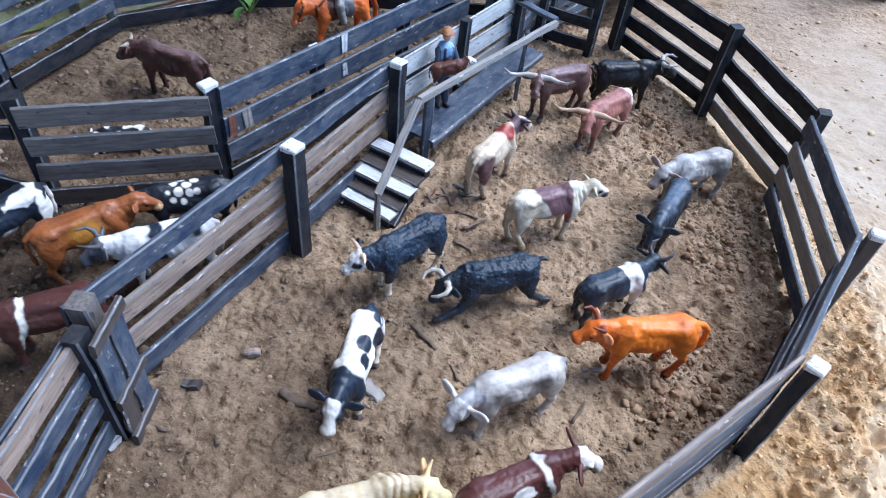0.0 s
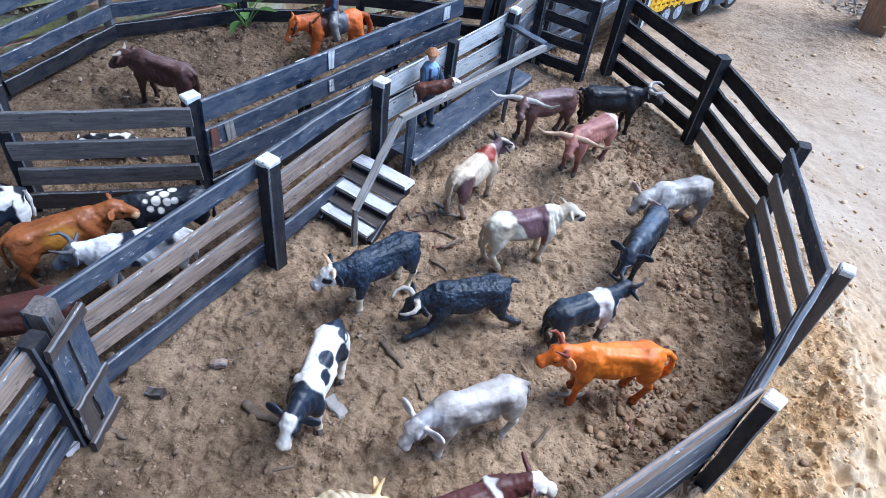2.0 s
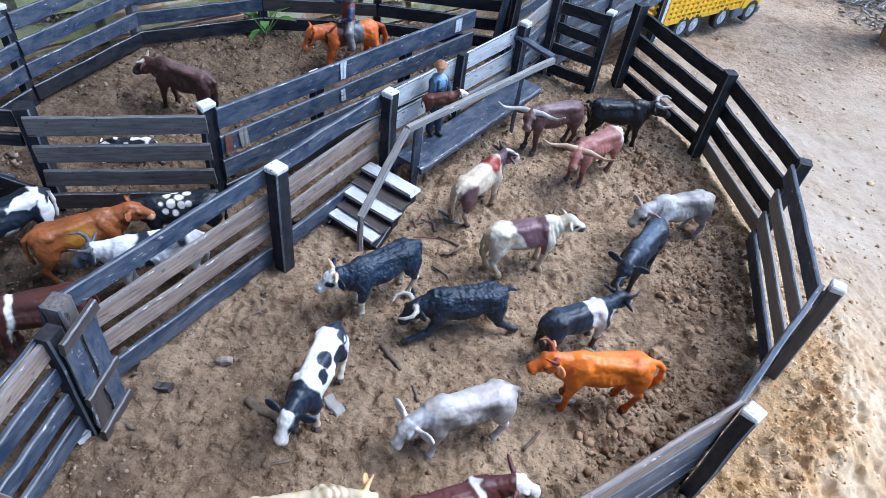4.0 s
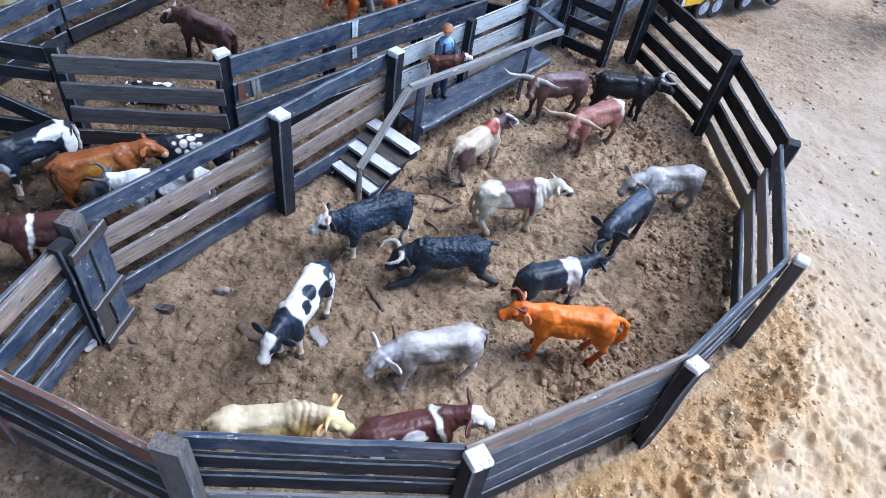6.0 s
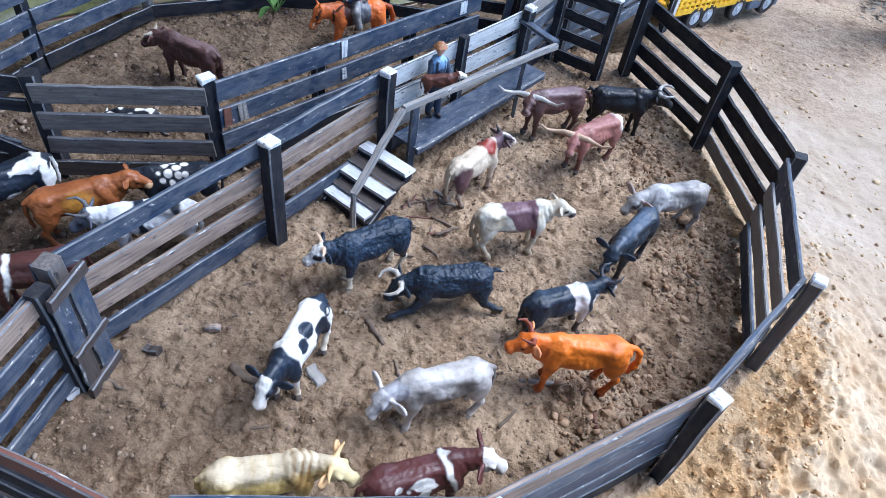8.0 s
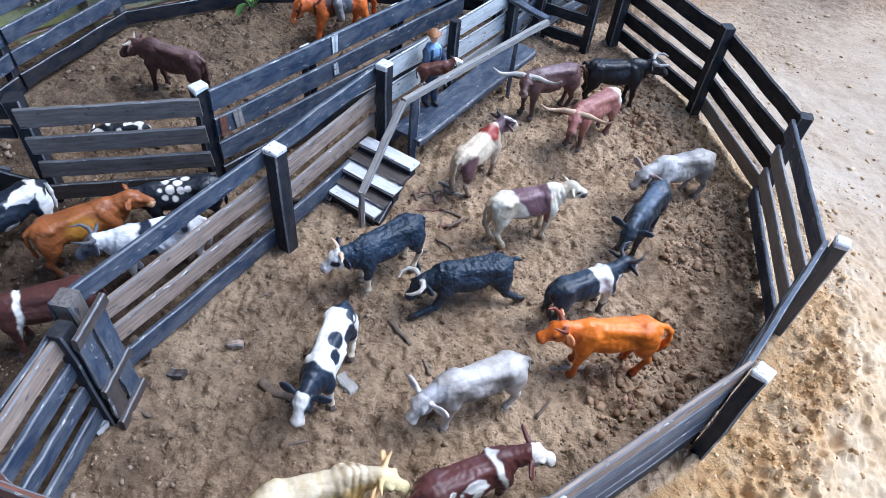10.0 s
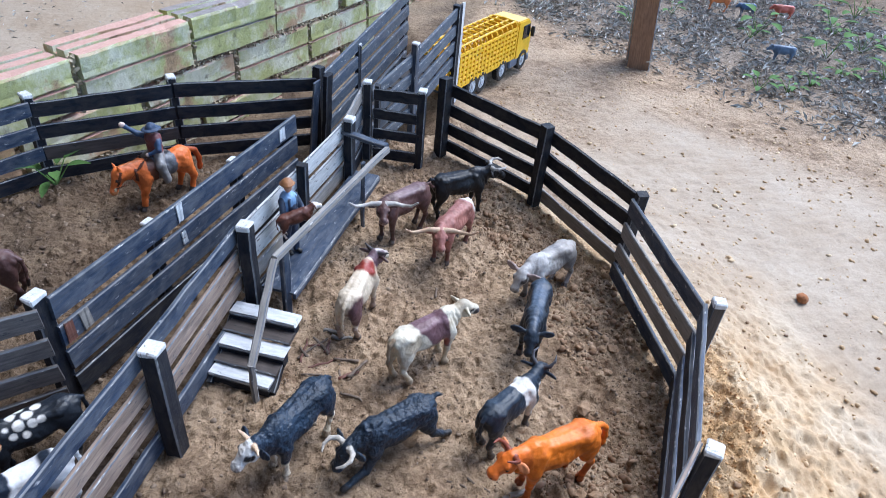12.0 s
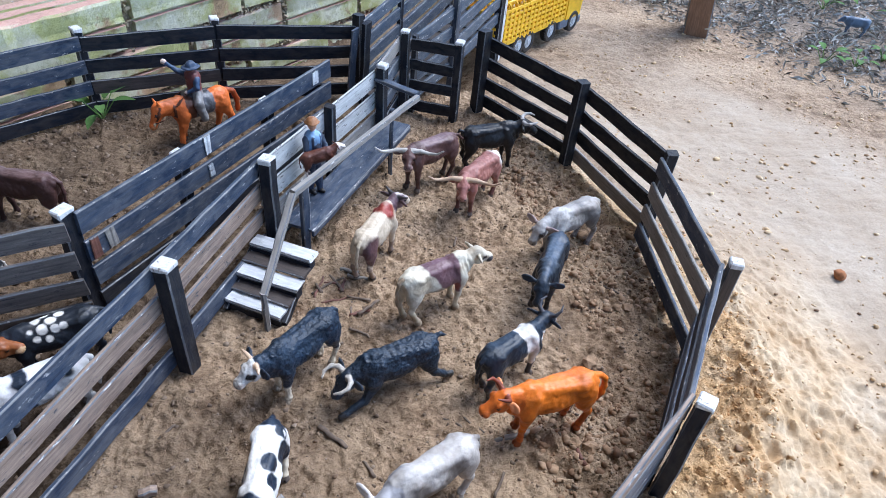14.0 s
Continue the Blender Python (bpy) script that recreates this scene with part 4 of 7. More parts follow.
# ---------------------------------------------------------------- moulded toy figures
class Clay:
    """Rounded limbs and lumps melted together and skinned as one mesh. Local: x ahead, y left, z up, decimetres."""

    def __init__(self):
        self.items = []
        self.scale = 1.0

    def limb(self, a, b, ra, rb, tag="body", k=0.03, flat=1.0):
        """A tapering round limb; flat under 1 narrows it across y."""
        self.items.append(("limb", np.array(a, float), np.array(b, float), ra, rb, tag, k, flat))

    def lump(self, c, r, tag="body", k=0.03, turn=None):
        self.items.append(("lump", np.array(c, float), np.array(r, float), turn, 0, tag, k, 1.0))

    def dent(self, c, r, k=0.03, turn=None):
        """A hollow pressed into what was added before."""
        self.items.append(("lump", np.array(c, float), np.array(r, float), turn, 0, "dent", k, 1.0))

    def chain(self, pts, r0, r1, tag, k=0.012):
        n = len(pts) - 1
        for i in range(n):
            self.limb(pts[i], pts[i + 1], r0 + (r1 - r0) * i / n, r0 + (r1 - r0) * (i + 1) / n, tag, k)

    def one(self, item, p):
        kind, a, b, ra, rb, tag, k, flat = item
        if kind == "limb":
            q, aa, bb = p, a, b
            if flat != 1.0:
                f = np.array([1, 1 / flat, 1])
                q, aa, bb = p * f, a * f, b * f
            d = bb - aa
            w = q - aa
            t = np.clip((w @ d) / max(d @ d, 1e-9), 0, 1)
            return np.linalg.norm(w - t[:, None] * d, axis=1) - (ra + (rb - ra) * t)
        q = p - a
        if ra is not None:
            q = q @ ra
        u = q / b
        n = np.linalg.norm(u, axis=1)
        g = np.linalg.norm(u / b, axis=1)
        return np.where(g > 1e-6, n * (n - 1) / np.maximum(g, 1e-6), -b.min())

    def tags(self, p):
        solid = [item for item in self.items if item[5] != "dent"]
        d = np.stack([self.one(item, p) for item in solid])
        return np.array([item[5] for item in solid])[d.argmin(0)]

    def skin(self, cell, ground=True):
        lo, hi = np.full(3, 1e9), np.full(3, -1e9)
        for kind, a, b, ra, rb, *_ in self.items:
            r = max(ra, rb) if kind == "limb" else b.max()
            for q in ((a, b) if kind == "limb" else (a,)):
                lo, hi = np.minimum(lo, q - r), np.maximum(hi, q + r)
        lo, hi = lo - 3 * cell, hi + 3 * cell
        n = np.ceil((hi - lo) / cell).astype(int)
        axes = [lo[i] + cell * np.arange(n[i]) for i in range(3)]
        f = np.full(n, 1.0)
        for item in self.items:
            kind, a, b, ra, rb, tag, k, flat = item
            r = (max(ra, rb) if kind == "limb" else b.max()) + k + 3 * cell
            ends = np.stack((a, b)) if kind == "limb" else a[None]
            i0 = np.maximum(0, np.floor((ends.min(0) - r - lo) / cell).astype(int))
            i1 = np.minimum(n, np.ceil((ends.max(0) + r - lo) / cell).astype(int) + 1)
            near = tuple(slice(u, v) for u, v in zip(i0, i1))
            p = np.stack(np.meshgrid(*(axes[i][near[i]] for i in range(3)), indexing="ij"), -1)
            d, g = self.one(item, p.reshape(-1, 3)).reshape(p.shape[:3]), f[near]
            if tag == "dent":
                h = np.clip(0.5 - 0.5 * (g + d) / k, 0, 1)
                f[near] = g + (-d - g) * h + k * h * (1 - h)
                continue
            h = np.clip(0.5 + 0.5 * (g - d) / k, 0, 1)
            f[near] = g + (d - g) * h - k * h * (1 - h)
        inside = f < 0
        m = n - 1
        total, count = np.zeros((*m, 3)), np.zeros(m)
        corner = [(i, j, k) for i in (0, 1) for j in (0, 1) for k in (0, 1)]

        def cut(c):
            return tuple(slice(o, o + s) for o, s in zip(c, m))

        for c in corner:
            for ax in range(3):
                if c[ax]:
                    continue
                e = list(c)
                e[ax] = 1
                f0, f1 = f[cut(c)], f[cut(e)]
                hit = (f0 < 0) != (f1 < 0)
                t = np.where(hit, f0 / np.where(hit, f0 - f1, 1), 0)
                for k in range(3):
                    total[..., k] += np.where(hit, c[k] + (t if k == ax else 0), 0)
                count += hit
        live = count > 0
        index = np.full(m, -1)
        index[live] = np.arange(live.sum())
        cells = np.argwhere(live)
        co = lo + cell * (cells + total[live] / count[live][:, None])
        quads = []
        for ax in range(3):
            u, v = [(1, 2), (2, 0), (0, 1)][ax]
            s0, s1 = [slice(None)] * 3, [slice(None)] * 3
            s0[ax], s1[ax] = slice(0, -1), slice(1, None)
            change = inside[tuple(s0)] != inside[tuple(s1)]
            at = np.argwhere(change)
            at = at[(at[:, u] > 0) & (at[:, v] > 0) & (at[:, u] < m[u]) & (at[:, v] < m[v])]
            flip = inside[tuple(at.T)]
            du, dv = np.eye(3, dtype=int)[u], np.eye(3, dtype=int)[v]
            q = np.stack([index[tuple((at - a * du - b * dv).T)] for a, b in ((1, 1), (0, 1), (0, 0), (1, 0))], 1)
            q[~flip] = q[~flip][:, ::-1]
            quads.append(q)
        quads = np.concatenate(quads)
        edges = np.concatenate([quads[:, [0, 1]], quads[:, [1, 2]], quads[:, [2, 3]], quads[:, [3, 0]]])
        for _ in range(1):
            acc, num = np.zeros_like(co), np.zeros(len(co))
            for k in range(3):
                acc[:, k] = np.bincount(edges[:, 0], co[edges[:, 1], k], len(co)) + np.bincount(edges[:, 1], co[edges[:, 0], k], len(co))
            num = np.bincount(edges.ravel(), minlength=len(co))
            co = co + 0.4 * (acc / np.maximum(num, 1)[:, None] - co)
        return co, quads


def moulded(name, clay, colour, m, material, label, category, group="", cell=0.014, relief=((7.0, 0.010), (17.0, 0.006)), folds=()):
    """Skins the clay, models folds and unevenness into it, paints it with colour(points, tags) and stands it at the pose m.
    folds: centre, reach, direction across the folds, folds in a decimetre, depth."""
    co, quads = clay.skin(cell)
    tags = clay.tags(co)
    nrm = np.zeros_like(co)
    face = np.cross(co[quads[:, 2]] - co[quads[:, 0]], co[quads[:, 3]] - co[quads[:, 1]])
    for k in range(3):
        for j in range(4):
            nrm[:, k] += np.bincount(quads[:, j], face[:, k], len(co))
    nrm /= np.maximum(np.linalg.norm(nrm, axis=1), 1e-9)[:, None]
    p = co / clay.scale
    rgb = colour(p, tags)
    out = np.zeros(len(co))
    for k, (scale, amp) in enumerate(relief):
        out += amp * blotch(p, scale, 3 + k)
    if folds:
        warp = blotch(p, 5.0, 8)
        for c, r, d, freq, amp in folds:
            near = np.clip(1.3 - 1.3 * np.linalg.norm((p - np.array(c)) / np.array(r), axis=1), 0, 1)
            out += amp * near * np.sin(2 * math.pi * freq * (p @ np.array(d)) + 2.2 * warp)
    out[np.isin(tags, ("eye", "nostril", "horn"))] = 0
    co = co + nrm * (out * clay.scale)[:, None]
    me = bpy.data.meshes.new(name)
    me.from_pydata((co * S).tolist(), [], quads.tolist())
    layer = me.color_attributes.new("paint", "FLOAT_COLOR", "POINT")
    layer.data.foreach_set("color", np.c_[rgb, np.ones(len(rgb))].astype(np.float32).ravel())
    me.polygons.foreach_set("use_smooth", [True] * len(me.polygons))
    me.materials.append(material)
    ob = new(name, me)
    ob.matrix_basis = m
    return tagged(ob, label, category, group)


def blotch(p, scale, seed, detail=2):
    """Soft noise at points, about -1 to 1."""
    q = p * scale + np.array((seed * 7.13, seed * 3.7, seed * 1.9))
    return sum(0.57 ** k * gnoise(q[:, 0] * 2 ** k, q[:, 1] * 2 ** k, q[:, 2] * 2 ** k) for k in range(detail))


def cow_clay(head=(0.0, 0.0), size=1.0, horn="none", hump=0.0, ears=1.0, fat=1.0, tail="down", stance=(0.05, -0.03, 0.04, -0.05), neck=0.0, lying=False, leg=1.0, udder=False, horn_len=1.0):
    """A cattle figure. head: turn to its left and lift, in degrees. stance: how far each hoof is set ahead."""
    c = Clay()
    zb = 0.64 * leg
    # barrel, belly, rump, chest and brisket
    c.limb((-0.28, 0, zb + 0.005), (0.24, 0, zb - 0.005), 0.182, 0.190, "body", 0.04, 0.88 * fat)
    c.lump((0.0, 0, zb - 0.05), (0.28, 0.172 * fat, 0.17), "body", 0.06)
    c.lump((-0.36, 0, zb + 0.035), (0.18, 0.155 * fat, 0.195), "body", 0.05)
    c.lump((-0.475, 0, zb + 0.05), (0.085, 0.118 * fat, 0.16), "body", 0.04)
    c.lump((0.31, 0, zb + 0.01), (0.165, 0.152 * fat, 0.228), "body", 0.05)
    c.limb((0.35, 0, zb - 0.17), (0.47, 0, zb - 0.04), 0.070, 0.085, "body", 0.05)
    # loins, backbone and withers
    for y in (-1, 1):
        c.limb((-0.40, y * 0.085 * fat, zb + 0.145), (0.20, y * 0.05 * fat, zb + 0.160), 0.062, 0.060, "body", 0.05)
    c.limb((-0.50, 0, zb + 0.178), (0.24, 0, zb + 0.202), 0.030, 0.036, "body", 0.035)
    c.lump((0.27, 0, zb + 0.195), (0.12, 0.055, 0.05), "body", 0.05)
    if hump:
        c.lump((0.32, 0, zb + 0.185), (0.15, 0.075, 0.055 + hump), "body", 0.07)
    # hollows of flank and elbow, then the muscles and bones that stand out beside them
    for y in (-1, 1):
        c.dent((-0.215, y * 0.212 * fat, zb + 0.055), (0.075, 0.055, 0.10), 0.05)
        c.dent((0.165, y * 0.222 * fat, zb - 0.02), (0.035, 0.045, 0.15), 0.05)
        c.dent((-0.25, y * 0.19 * fat, zb - 0.17), (0.08, 0.07, 0.08), 0.05)
        c.lump((-0.34, y * 0.128 * fat, zb + 0.148), (0.055, 0.040, 0.042), "body", 0.03)
        c.lump((-0.53, y * 0.055 * fat, zb + 0.105), (0.038, 0.032, 0.045), "body", 0.03)
        c.lump((-0.415, y * 0.108 * fat, zb - 0.06), (0.140, 0.078, 0.205), "body", 0.03)
        c.limb((0.24, y * 0.098 * fat, zb + 0.13), (0.35, y * 0.122 * fat, zb - 0.08), 0.062, 0.072, "body", 0.03)
        c.lump((0.33, y * 0.125 * fat, zb - 0.10), (0.092, 0.062, 0.135), "body", 0.03)
    hips = [(-0.41, 0.115), (-0.41, -0.115), (0.32, 0.112), (0.32, -0.112)]
    for k, (x, y) in enumerate(hips):
        s = stance[k]
        y *= fat
        rear = k < 2
        if lying and not rear:
            kx, hx = x + 0.14, x + 0.38 + s
            c.limb((x, y, zb - 0.12), (kx, y * 1.3, 0.14), 0.075, 0.05, "body", 0.04)
            c.limb((kx, y * 1.3, 0.14), (hx, y * 1.5, 0.06), 0.05, 0.036, "leg", 0.02)
            c.limb((hx, y * 1.5, 0.055), (hx + 0.06, y * 1.5, 0.045), 0.04, 0.04, "hoof", 0.015)
            continue
        if lying:
            kx, hx = x - 0.05, x - 0.22 + s
            c.limb((x, y, zb - 0.12), (kx, y * 1.4, 0.2), 0.09, 0.055, "body", 0.04)
            c.limb((kx, y * 1.4, 0.2), (hx, y * 1.5, 0.08), 0.055, 0.038, "leg", 0.02)
            c.limb((hx, y * 1.5, 0.07), (hx - 0.08, y * 1.5, 0.05), 0.042, 0.04, "hoof", 0.015)
            continue
        fet = Vector((x + s, y, 0.092))
        if rear:
            hock = Vector((x - 0.075 + s * 0.6, y, 0.285 * leg))
            c.limb((x + 0.01, y, zb - 0.15), hock, 0.086, 0.040, "body", 0.035, 0.85)
            c.lump(hock + Vector((-0.012, 0, 0.012)), (0.044, 0.036, 0.055), "leg", 0.02)
        else:
            hock = Vector((x + 0.012 + s * 0.55, y, 0.275 * leg))
            c.limb((x, y, zb - 0.14), hock, 0.076, 0.044, "body", 0.035, 0.9)
            c.lump(hock + Vector((0.006, 0, -0.005)), (0.044, 0.041, 0.052), "leg", 0.02)
        c.limb(hock, fet, 0.037, 0.033, "leg", 0.018)
        c.lump(fet, (0.043, 0.041, 0.036), "leg", 0.015)
        c.limb(fet + Vector((0.008, 0, -0.02)), (x + s + 0.028, y, 0.030), 0.040, 0.056, "hoof", 0.012)
        c.dent((x + s + 0.085, y, 0.03), (0.045, 0.009, 0.06), 0.008)
    if udder:
        c.lump((-0.22, 0, zb - 0.24), (0.10, 0.08, 0.06), "udder", 0.04)
    # neck and head, turned about the withers
    yaw, lift = radians(head[0]), radians(head[1])
    base = Vector((0.40, 0, zb + 0.07))
    nd = Vector((math.cos(lift + 0.3) * math.cos(yaw * 0.7), math.cos(lift + 0.3) * math.sin(yaw * 0.7), math.sin(lift + 0.3)))
    poll = base + nd * (0.20 + neck)
    c.limb(base - nd * 0.08, poll, 0.170, 0.108, "neck", 0.05, 0.80)
    c.limb(base + Vector((0.03, 0, -0.13)), poll + Vector((0, 0, -0.07)), 0.085, 0.060, "neck", 0.05, 0.7)
    c.limb(base - nd * 0.04 + Vector((0, 0, 0.10)), poll + Vector((0, 0, 0.055)), 0.055, 0.050, "neck", 0.04)
    hl = lift * 0.6 - radians(32)
    hd = Vector((math.cos(hl) * math.cos(yaw), math.cos(hl) * math.sin(yaw), math.sin(hl)))
    side = Vector((-math.sin(yaw), math.cos(yaw), 0))
    up = hd.cross(side) * -1
    up = side.cross(hd) * -1 if up.z < 0 else up
    axes = np.array([hd, side, up]).T
    brow = poll + hd * 0.03
    muz = brow + hd * 0.250
    c.lump(brow + hd * 0.050 + up * 0.012, (0.125, 0.106, 0.104), "head", 0.03, axes)
    c.limb(brow + hd * 0.07 + up * 0.030, muz + up * 0.012, 0.072, 0.056, "head", 0.03)
    c.limb(brow + hd * 0.05 - up * 0.062, muz - up * 0.030, 0.060, 0.040, "head", 0.03)
    c.lump(muz + hd * 0.004 - up * 0.006, (0.062, 0.082, 0.060), "muzzle", 0.022, axes)
    c.lump(brow + up * 0.085 - hd * 0.01, (0.05, 0.065, 0.035), "head", 0.03, axes)
    for y in (-1, 1):
        c.lump(brow + hd * 0.060 - up * 0.045 + side * (0.055 * y), (0.080, 0.042, 0.062), "head", 0.025, axes)
        c.dent(brow + hd * 0.125 + side * (0.120 * y) + up * 0.030, (0.050, 0.035, 0.030), 0.02, axes)
        c.dent(brow + hd * 0.185 + side * (0.105 * y) - up * 0.005, (0.05, 0.04, 0.035), 0.03, axes)
        c.lump(brow + hd * 0.085 + side * (0.088 * y) + up * 0.066, (0.040, 0.024, 0.020), "head", 0.016, axes)
        c.lump(brow + hd * 0.112 + side * (0.092 * y) + up * 0.036, (0.023, 0.019, 0.020), "eye", 0.004, axes)
        c.dent(muz + hd * 0.066 + side * (0.040 * y) + up * 0.016, (0.014, 0.016, 0.012), 0.008, axes)
        c.lump(muz + hd * 0.050 + side * (0.040 * y) + up * 0.014, (0.010, 0.014, 0.010), "nostril", 0.004, axes)
        a = brow + side * (0.098 * y) + up * 0.040 - hd * 0.02
        tip = a + side * (0.165 * y * ears) - hd * 0.03 - up * 0.015
        ea = (tip - a).normalized()
        eu = (up * 0.55 - hd * 0.8)
        eu = (eu - ea * eu.dot(ea)).normalized()
        en = ea.cross(eu) * y
        leaf_axes = np.array([ea, ea.cross(eu), eu]).T
        c.limb(a, a.lerp(tip, 0.35), 0.026, 0.026, "ear", 0.012)
        c.lump(a.lerp(tip, 0.55), (0.090 * ears, 0.024, 0.056), "ear", 0.012, leaf_axes)
        c.dent(a.lerp(tip, 0.58) + (en if en.dot(hd) > 0 else -en) * 0.026, (0.055 * ears, 0.014, 0.026), 0.012, leaf_axes)
        h0 = brow + side * (0.06 * y) + up * 0.085 - hd * 0.03
        L = horn_len
        if horn == "short":
            c.chain([h0, h0 + side * (0.08 * y) + up * 0.02, h0 + side * (0.15 * y) + up * 0.05 + hd * 0.01], 0.030, 0.013, "horn")
        elif horn == "up":
            c.chain([h0, h0 + side * (0.07 * y) + up * 0.05, h0 + side * (0.10 * y) + up * 0.13 + hd * 0.03, h0 + side * (0.07 * y) + up * 0.20 + hd * 0.10], 0.034, 0.012, "horn")
        elif horn == "ring":
            c.chain([h0, h0 + side * (0.08 * y) + up * 0.02, h0 + side * (0.14 * y) + up * 0.07 + hd * 0.05, h0 + side * (0.13 * y) + up * 0.12 + hd * 0.13, h0 + side * (0.08 * y) + up * 0.14 + hd * 0.19], 0.036, 0.015, "horn")
        elif horn == "long":
            c.chain([h0, h0 + side * (0.10 * y * L) + up * 0.0, h0 + side * (0.20 * y * L) - up * 0.01 + hd * 0.03, h0 + side * (0.30 * y * L) + up * 0.03 + hd * 0.07, h0 + side * (0.38 * y * L) + up * 0.13 + hd * 0.07], 0.044, 0.016, "horn")
    r = Vector((-0.545, 0, zb + 0.16))
    if tail == "down":
        c.chain([r, r + Vector((-0.055, 0.0, -0.05)), r + Vector((-0.075, 0.01, -0.22)), r + Vector((-0.06, 0.02, -0.36))], 0.03, 0.02, "tail", 0.02)
        c.limb(r + Vector((-0.06, 0.02, -0.36)), r + Vector((-0.05, 0.02, -0.46)), 0.03, 0.016, "tuft", 0.01)
    elif tail == "loop":
        c.chain([r, r + Vector((-0.07, 0.0, -0.03)), r + Vector((-0.135, 0.01, -0.10)), r + Vector((-0.16, 0.02, -0.24)), r + Vector((-0.14, 0.02, -0.32))], 0.036, 0.034, "tail", 0.015)
        c.limb(r + Vector((-0.14, 0.02, -0.32)), r + Vector((-0.10, 0.02, -0.47)), 0.052, 0.02, "tuft", 0.015)
    elif tail == "back":
        c.chain([r, r + Vector((-0.06, 0.0, 0.02)), r + Vector((-0.13, 0.02, -0.01))], 0.032, 0.018, "tail", 0.02)
    elif tail == "out":
        c.chain([r, r + Vector((-0.08, -0.01, -0.02)), r + Vector((-0.17, -0.02, -0.13)), r + Vector((-0.27, -0.02, -0.16))], 0.026, 0.022, "tail", 0.015)
        c.limb(r + Vector((-0.27, -0.02, -0.16)), r + Vector((-0.36, -0.03, -0.12)), 0.03, 0.014, "tuft", 0.01)
    elif tail == "arch":
        c.chain([r, r + Vector((-0.07, 0.0, 0.03)), r + Vector((-0.13, 0.0, -0.04)), r + Vector((-0.15, 0.0, -0.2))], 0.026, 0.02, "tail", 0.015)
        c.limb(r + Vector((-0.15, 0.0, -0.2)), r + Vector((-0.13, 0.0, -0.32)), 0.028, 0.014, "tuft", 0.01)
    size *= 0.86
    c.scale = size
    if size != 1.0:
        c.items = [(k, a * size, (b * size), (ra * size if k == "limb" else ra), rb * size, t, kk * size, fl) for k, a, b, ra, rb, t, kk, fl in c.items]
    return c


def coat(base, marks=(), horn=(0.55, 0.48, 0.38), hoof=(0.10, 0.08, 0.07), muzzle=None, leg=None, head=None, ear=None, tail=None, tuft=None, neck=None, spread=0.10, seed=1, udder=(0.6, 0.4, 0.35)):
    """A painter: base coat, markings (functions of the points giving a 0 to 1 mask, and a colour), then the parts' colours."""
    def colour(p, tags):
        n = len(p)
        rgb = np.tile(np.array(base, float), (n, 1))
        for mask, col in marks:
            k = np.clip(mask(p, tags), 0, 1)[:, None]
            rgb = rgb * (1 - k) + np.array(col) * k
        for tag, col in (("leg", leg), ("head", head), ("muzzle", muzzle or head), ("ear", ear or head), ("tail", tail), ("tuft", tuft or tail), ("neck", neck), ("horn", horn), ("hoof", hoof), ("udder", udder), ("nostril", (0.03, 0.025, 0.025)), ("eye", (0.008, 0.008, 0.008))):
            if col is not None:
                rgb[tags == tag] = col
        v = blotch(p, 9.0, seed)
        return np.clip(rgb * (1 + spread * v)[:, None], 0.004, 0.95)
    return colour


def patch(scale, seed, level, edge=0.06, where=None):
    """A marking: noise over a level, sharp at its edge, within where(p)."""
    def mask(p, tags):
        k = (blotch(p, scale, seed, 1) - level) / edge + 0.5
        return np.clip(k, 0, 1) * (where(p) if where else 1)
    return mask


def zone(c, r, edge=0.25, wobble=0.15, seed=3):
    """A marking: a rough ellipsoid about c."""
    def mask(p, tags):
        d = np.linalg.norm((p - np.array(c)) / np.array(r), axis=1) + wobble * blotch(p, 7.0, seed)
        return np.clip((1 - d) / edge + 0.5, 0, 1)
    return mask


def band(x0, x1, edge=0.02, slant=0.0, seed=5, wob=0.03):
    def mask(p, tags):
        x = p[:, 0] + slant * (p[:, 2] - 0.6) + wob * blotch(p, 6.0, seed)
        return np.clip((x - x0) / edge + 0.5, 0, 1) * np.clip((x1 - x) / edge + 0.5, 0, 1)
    return mask


def spots(centres, edge=0.3):
    """A marking: several rough spots on the flanks."""
    def mask(p, tags):
        out = np.zeros(len(p))
        for k, (x, y, z, r) in enumerate(centres):
            d = np.linalg.norm((p - np.array((x, y, z))) / np.array((r, r * 0.9, r * 1.15)), axis=1) + 0.12 * blotch(p, 11.0, k + 2)
            out = np.maximum(out, np.clip((1 - d) / edge + 0.5, 0, 1))
        return out
    return mask


# The bluer blacks here and below have the sky's sheen mixed in.
WHITE, CREAM, BLACK, SHEEN_BLACK = (0.74, 0.72, 0.68), (0.66, 0.60, 0.47), (0.010, 0.013, 0.020), (0.014, 0.022, 0.038)
RUSSET, PLUM = (0.26, 0.085, 0.026), (0.115, 0.058, 0.062)
CREAM_LEG = (0.70, 0.62, 0.48)


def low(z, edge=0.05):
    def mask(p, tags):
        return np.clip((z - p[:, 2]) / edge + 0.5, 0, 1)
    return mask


def blaze(half, yaw):
    """A marking: a stripe down the face of a head turned by yaw."""
    a = radians(yaw)

    def mask(p, tags):
        off = -(p[:, 0] - 0.4) * math.sin(a) + p[:, 1] * math.cos(a)
        return np.isin(tags, ("head", "muzzle")) * np.clip((half - abs(off)) / 0.02 + 0.5, 0, 1)
    return mask


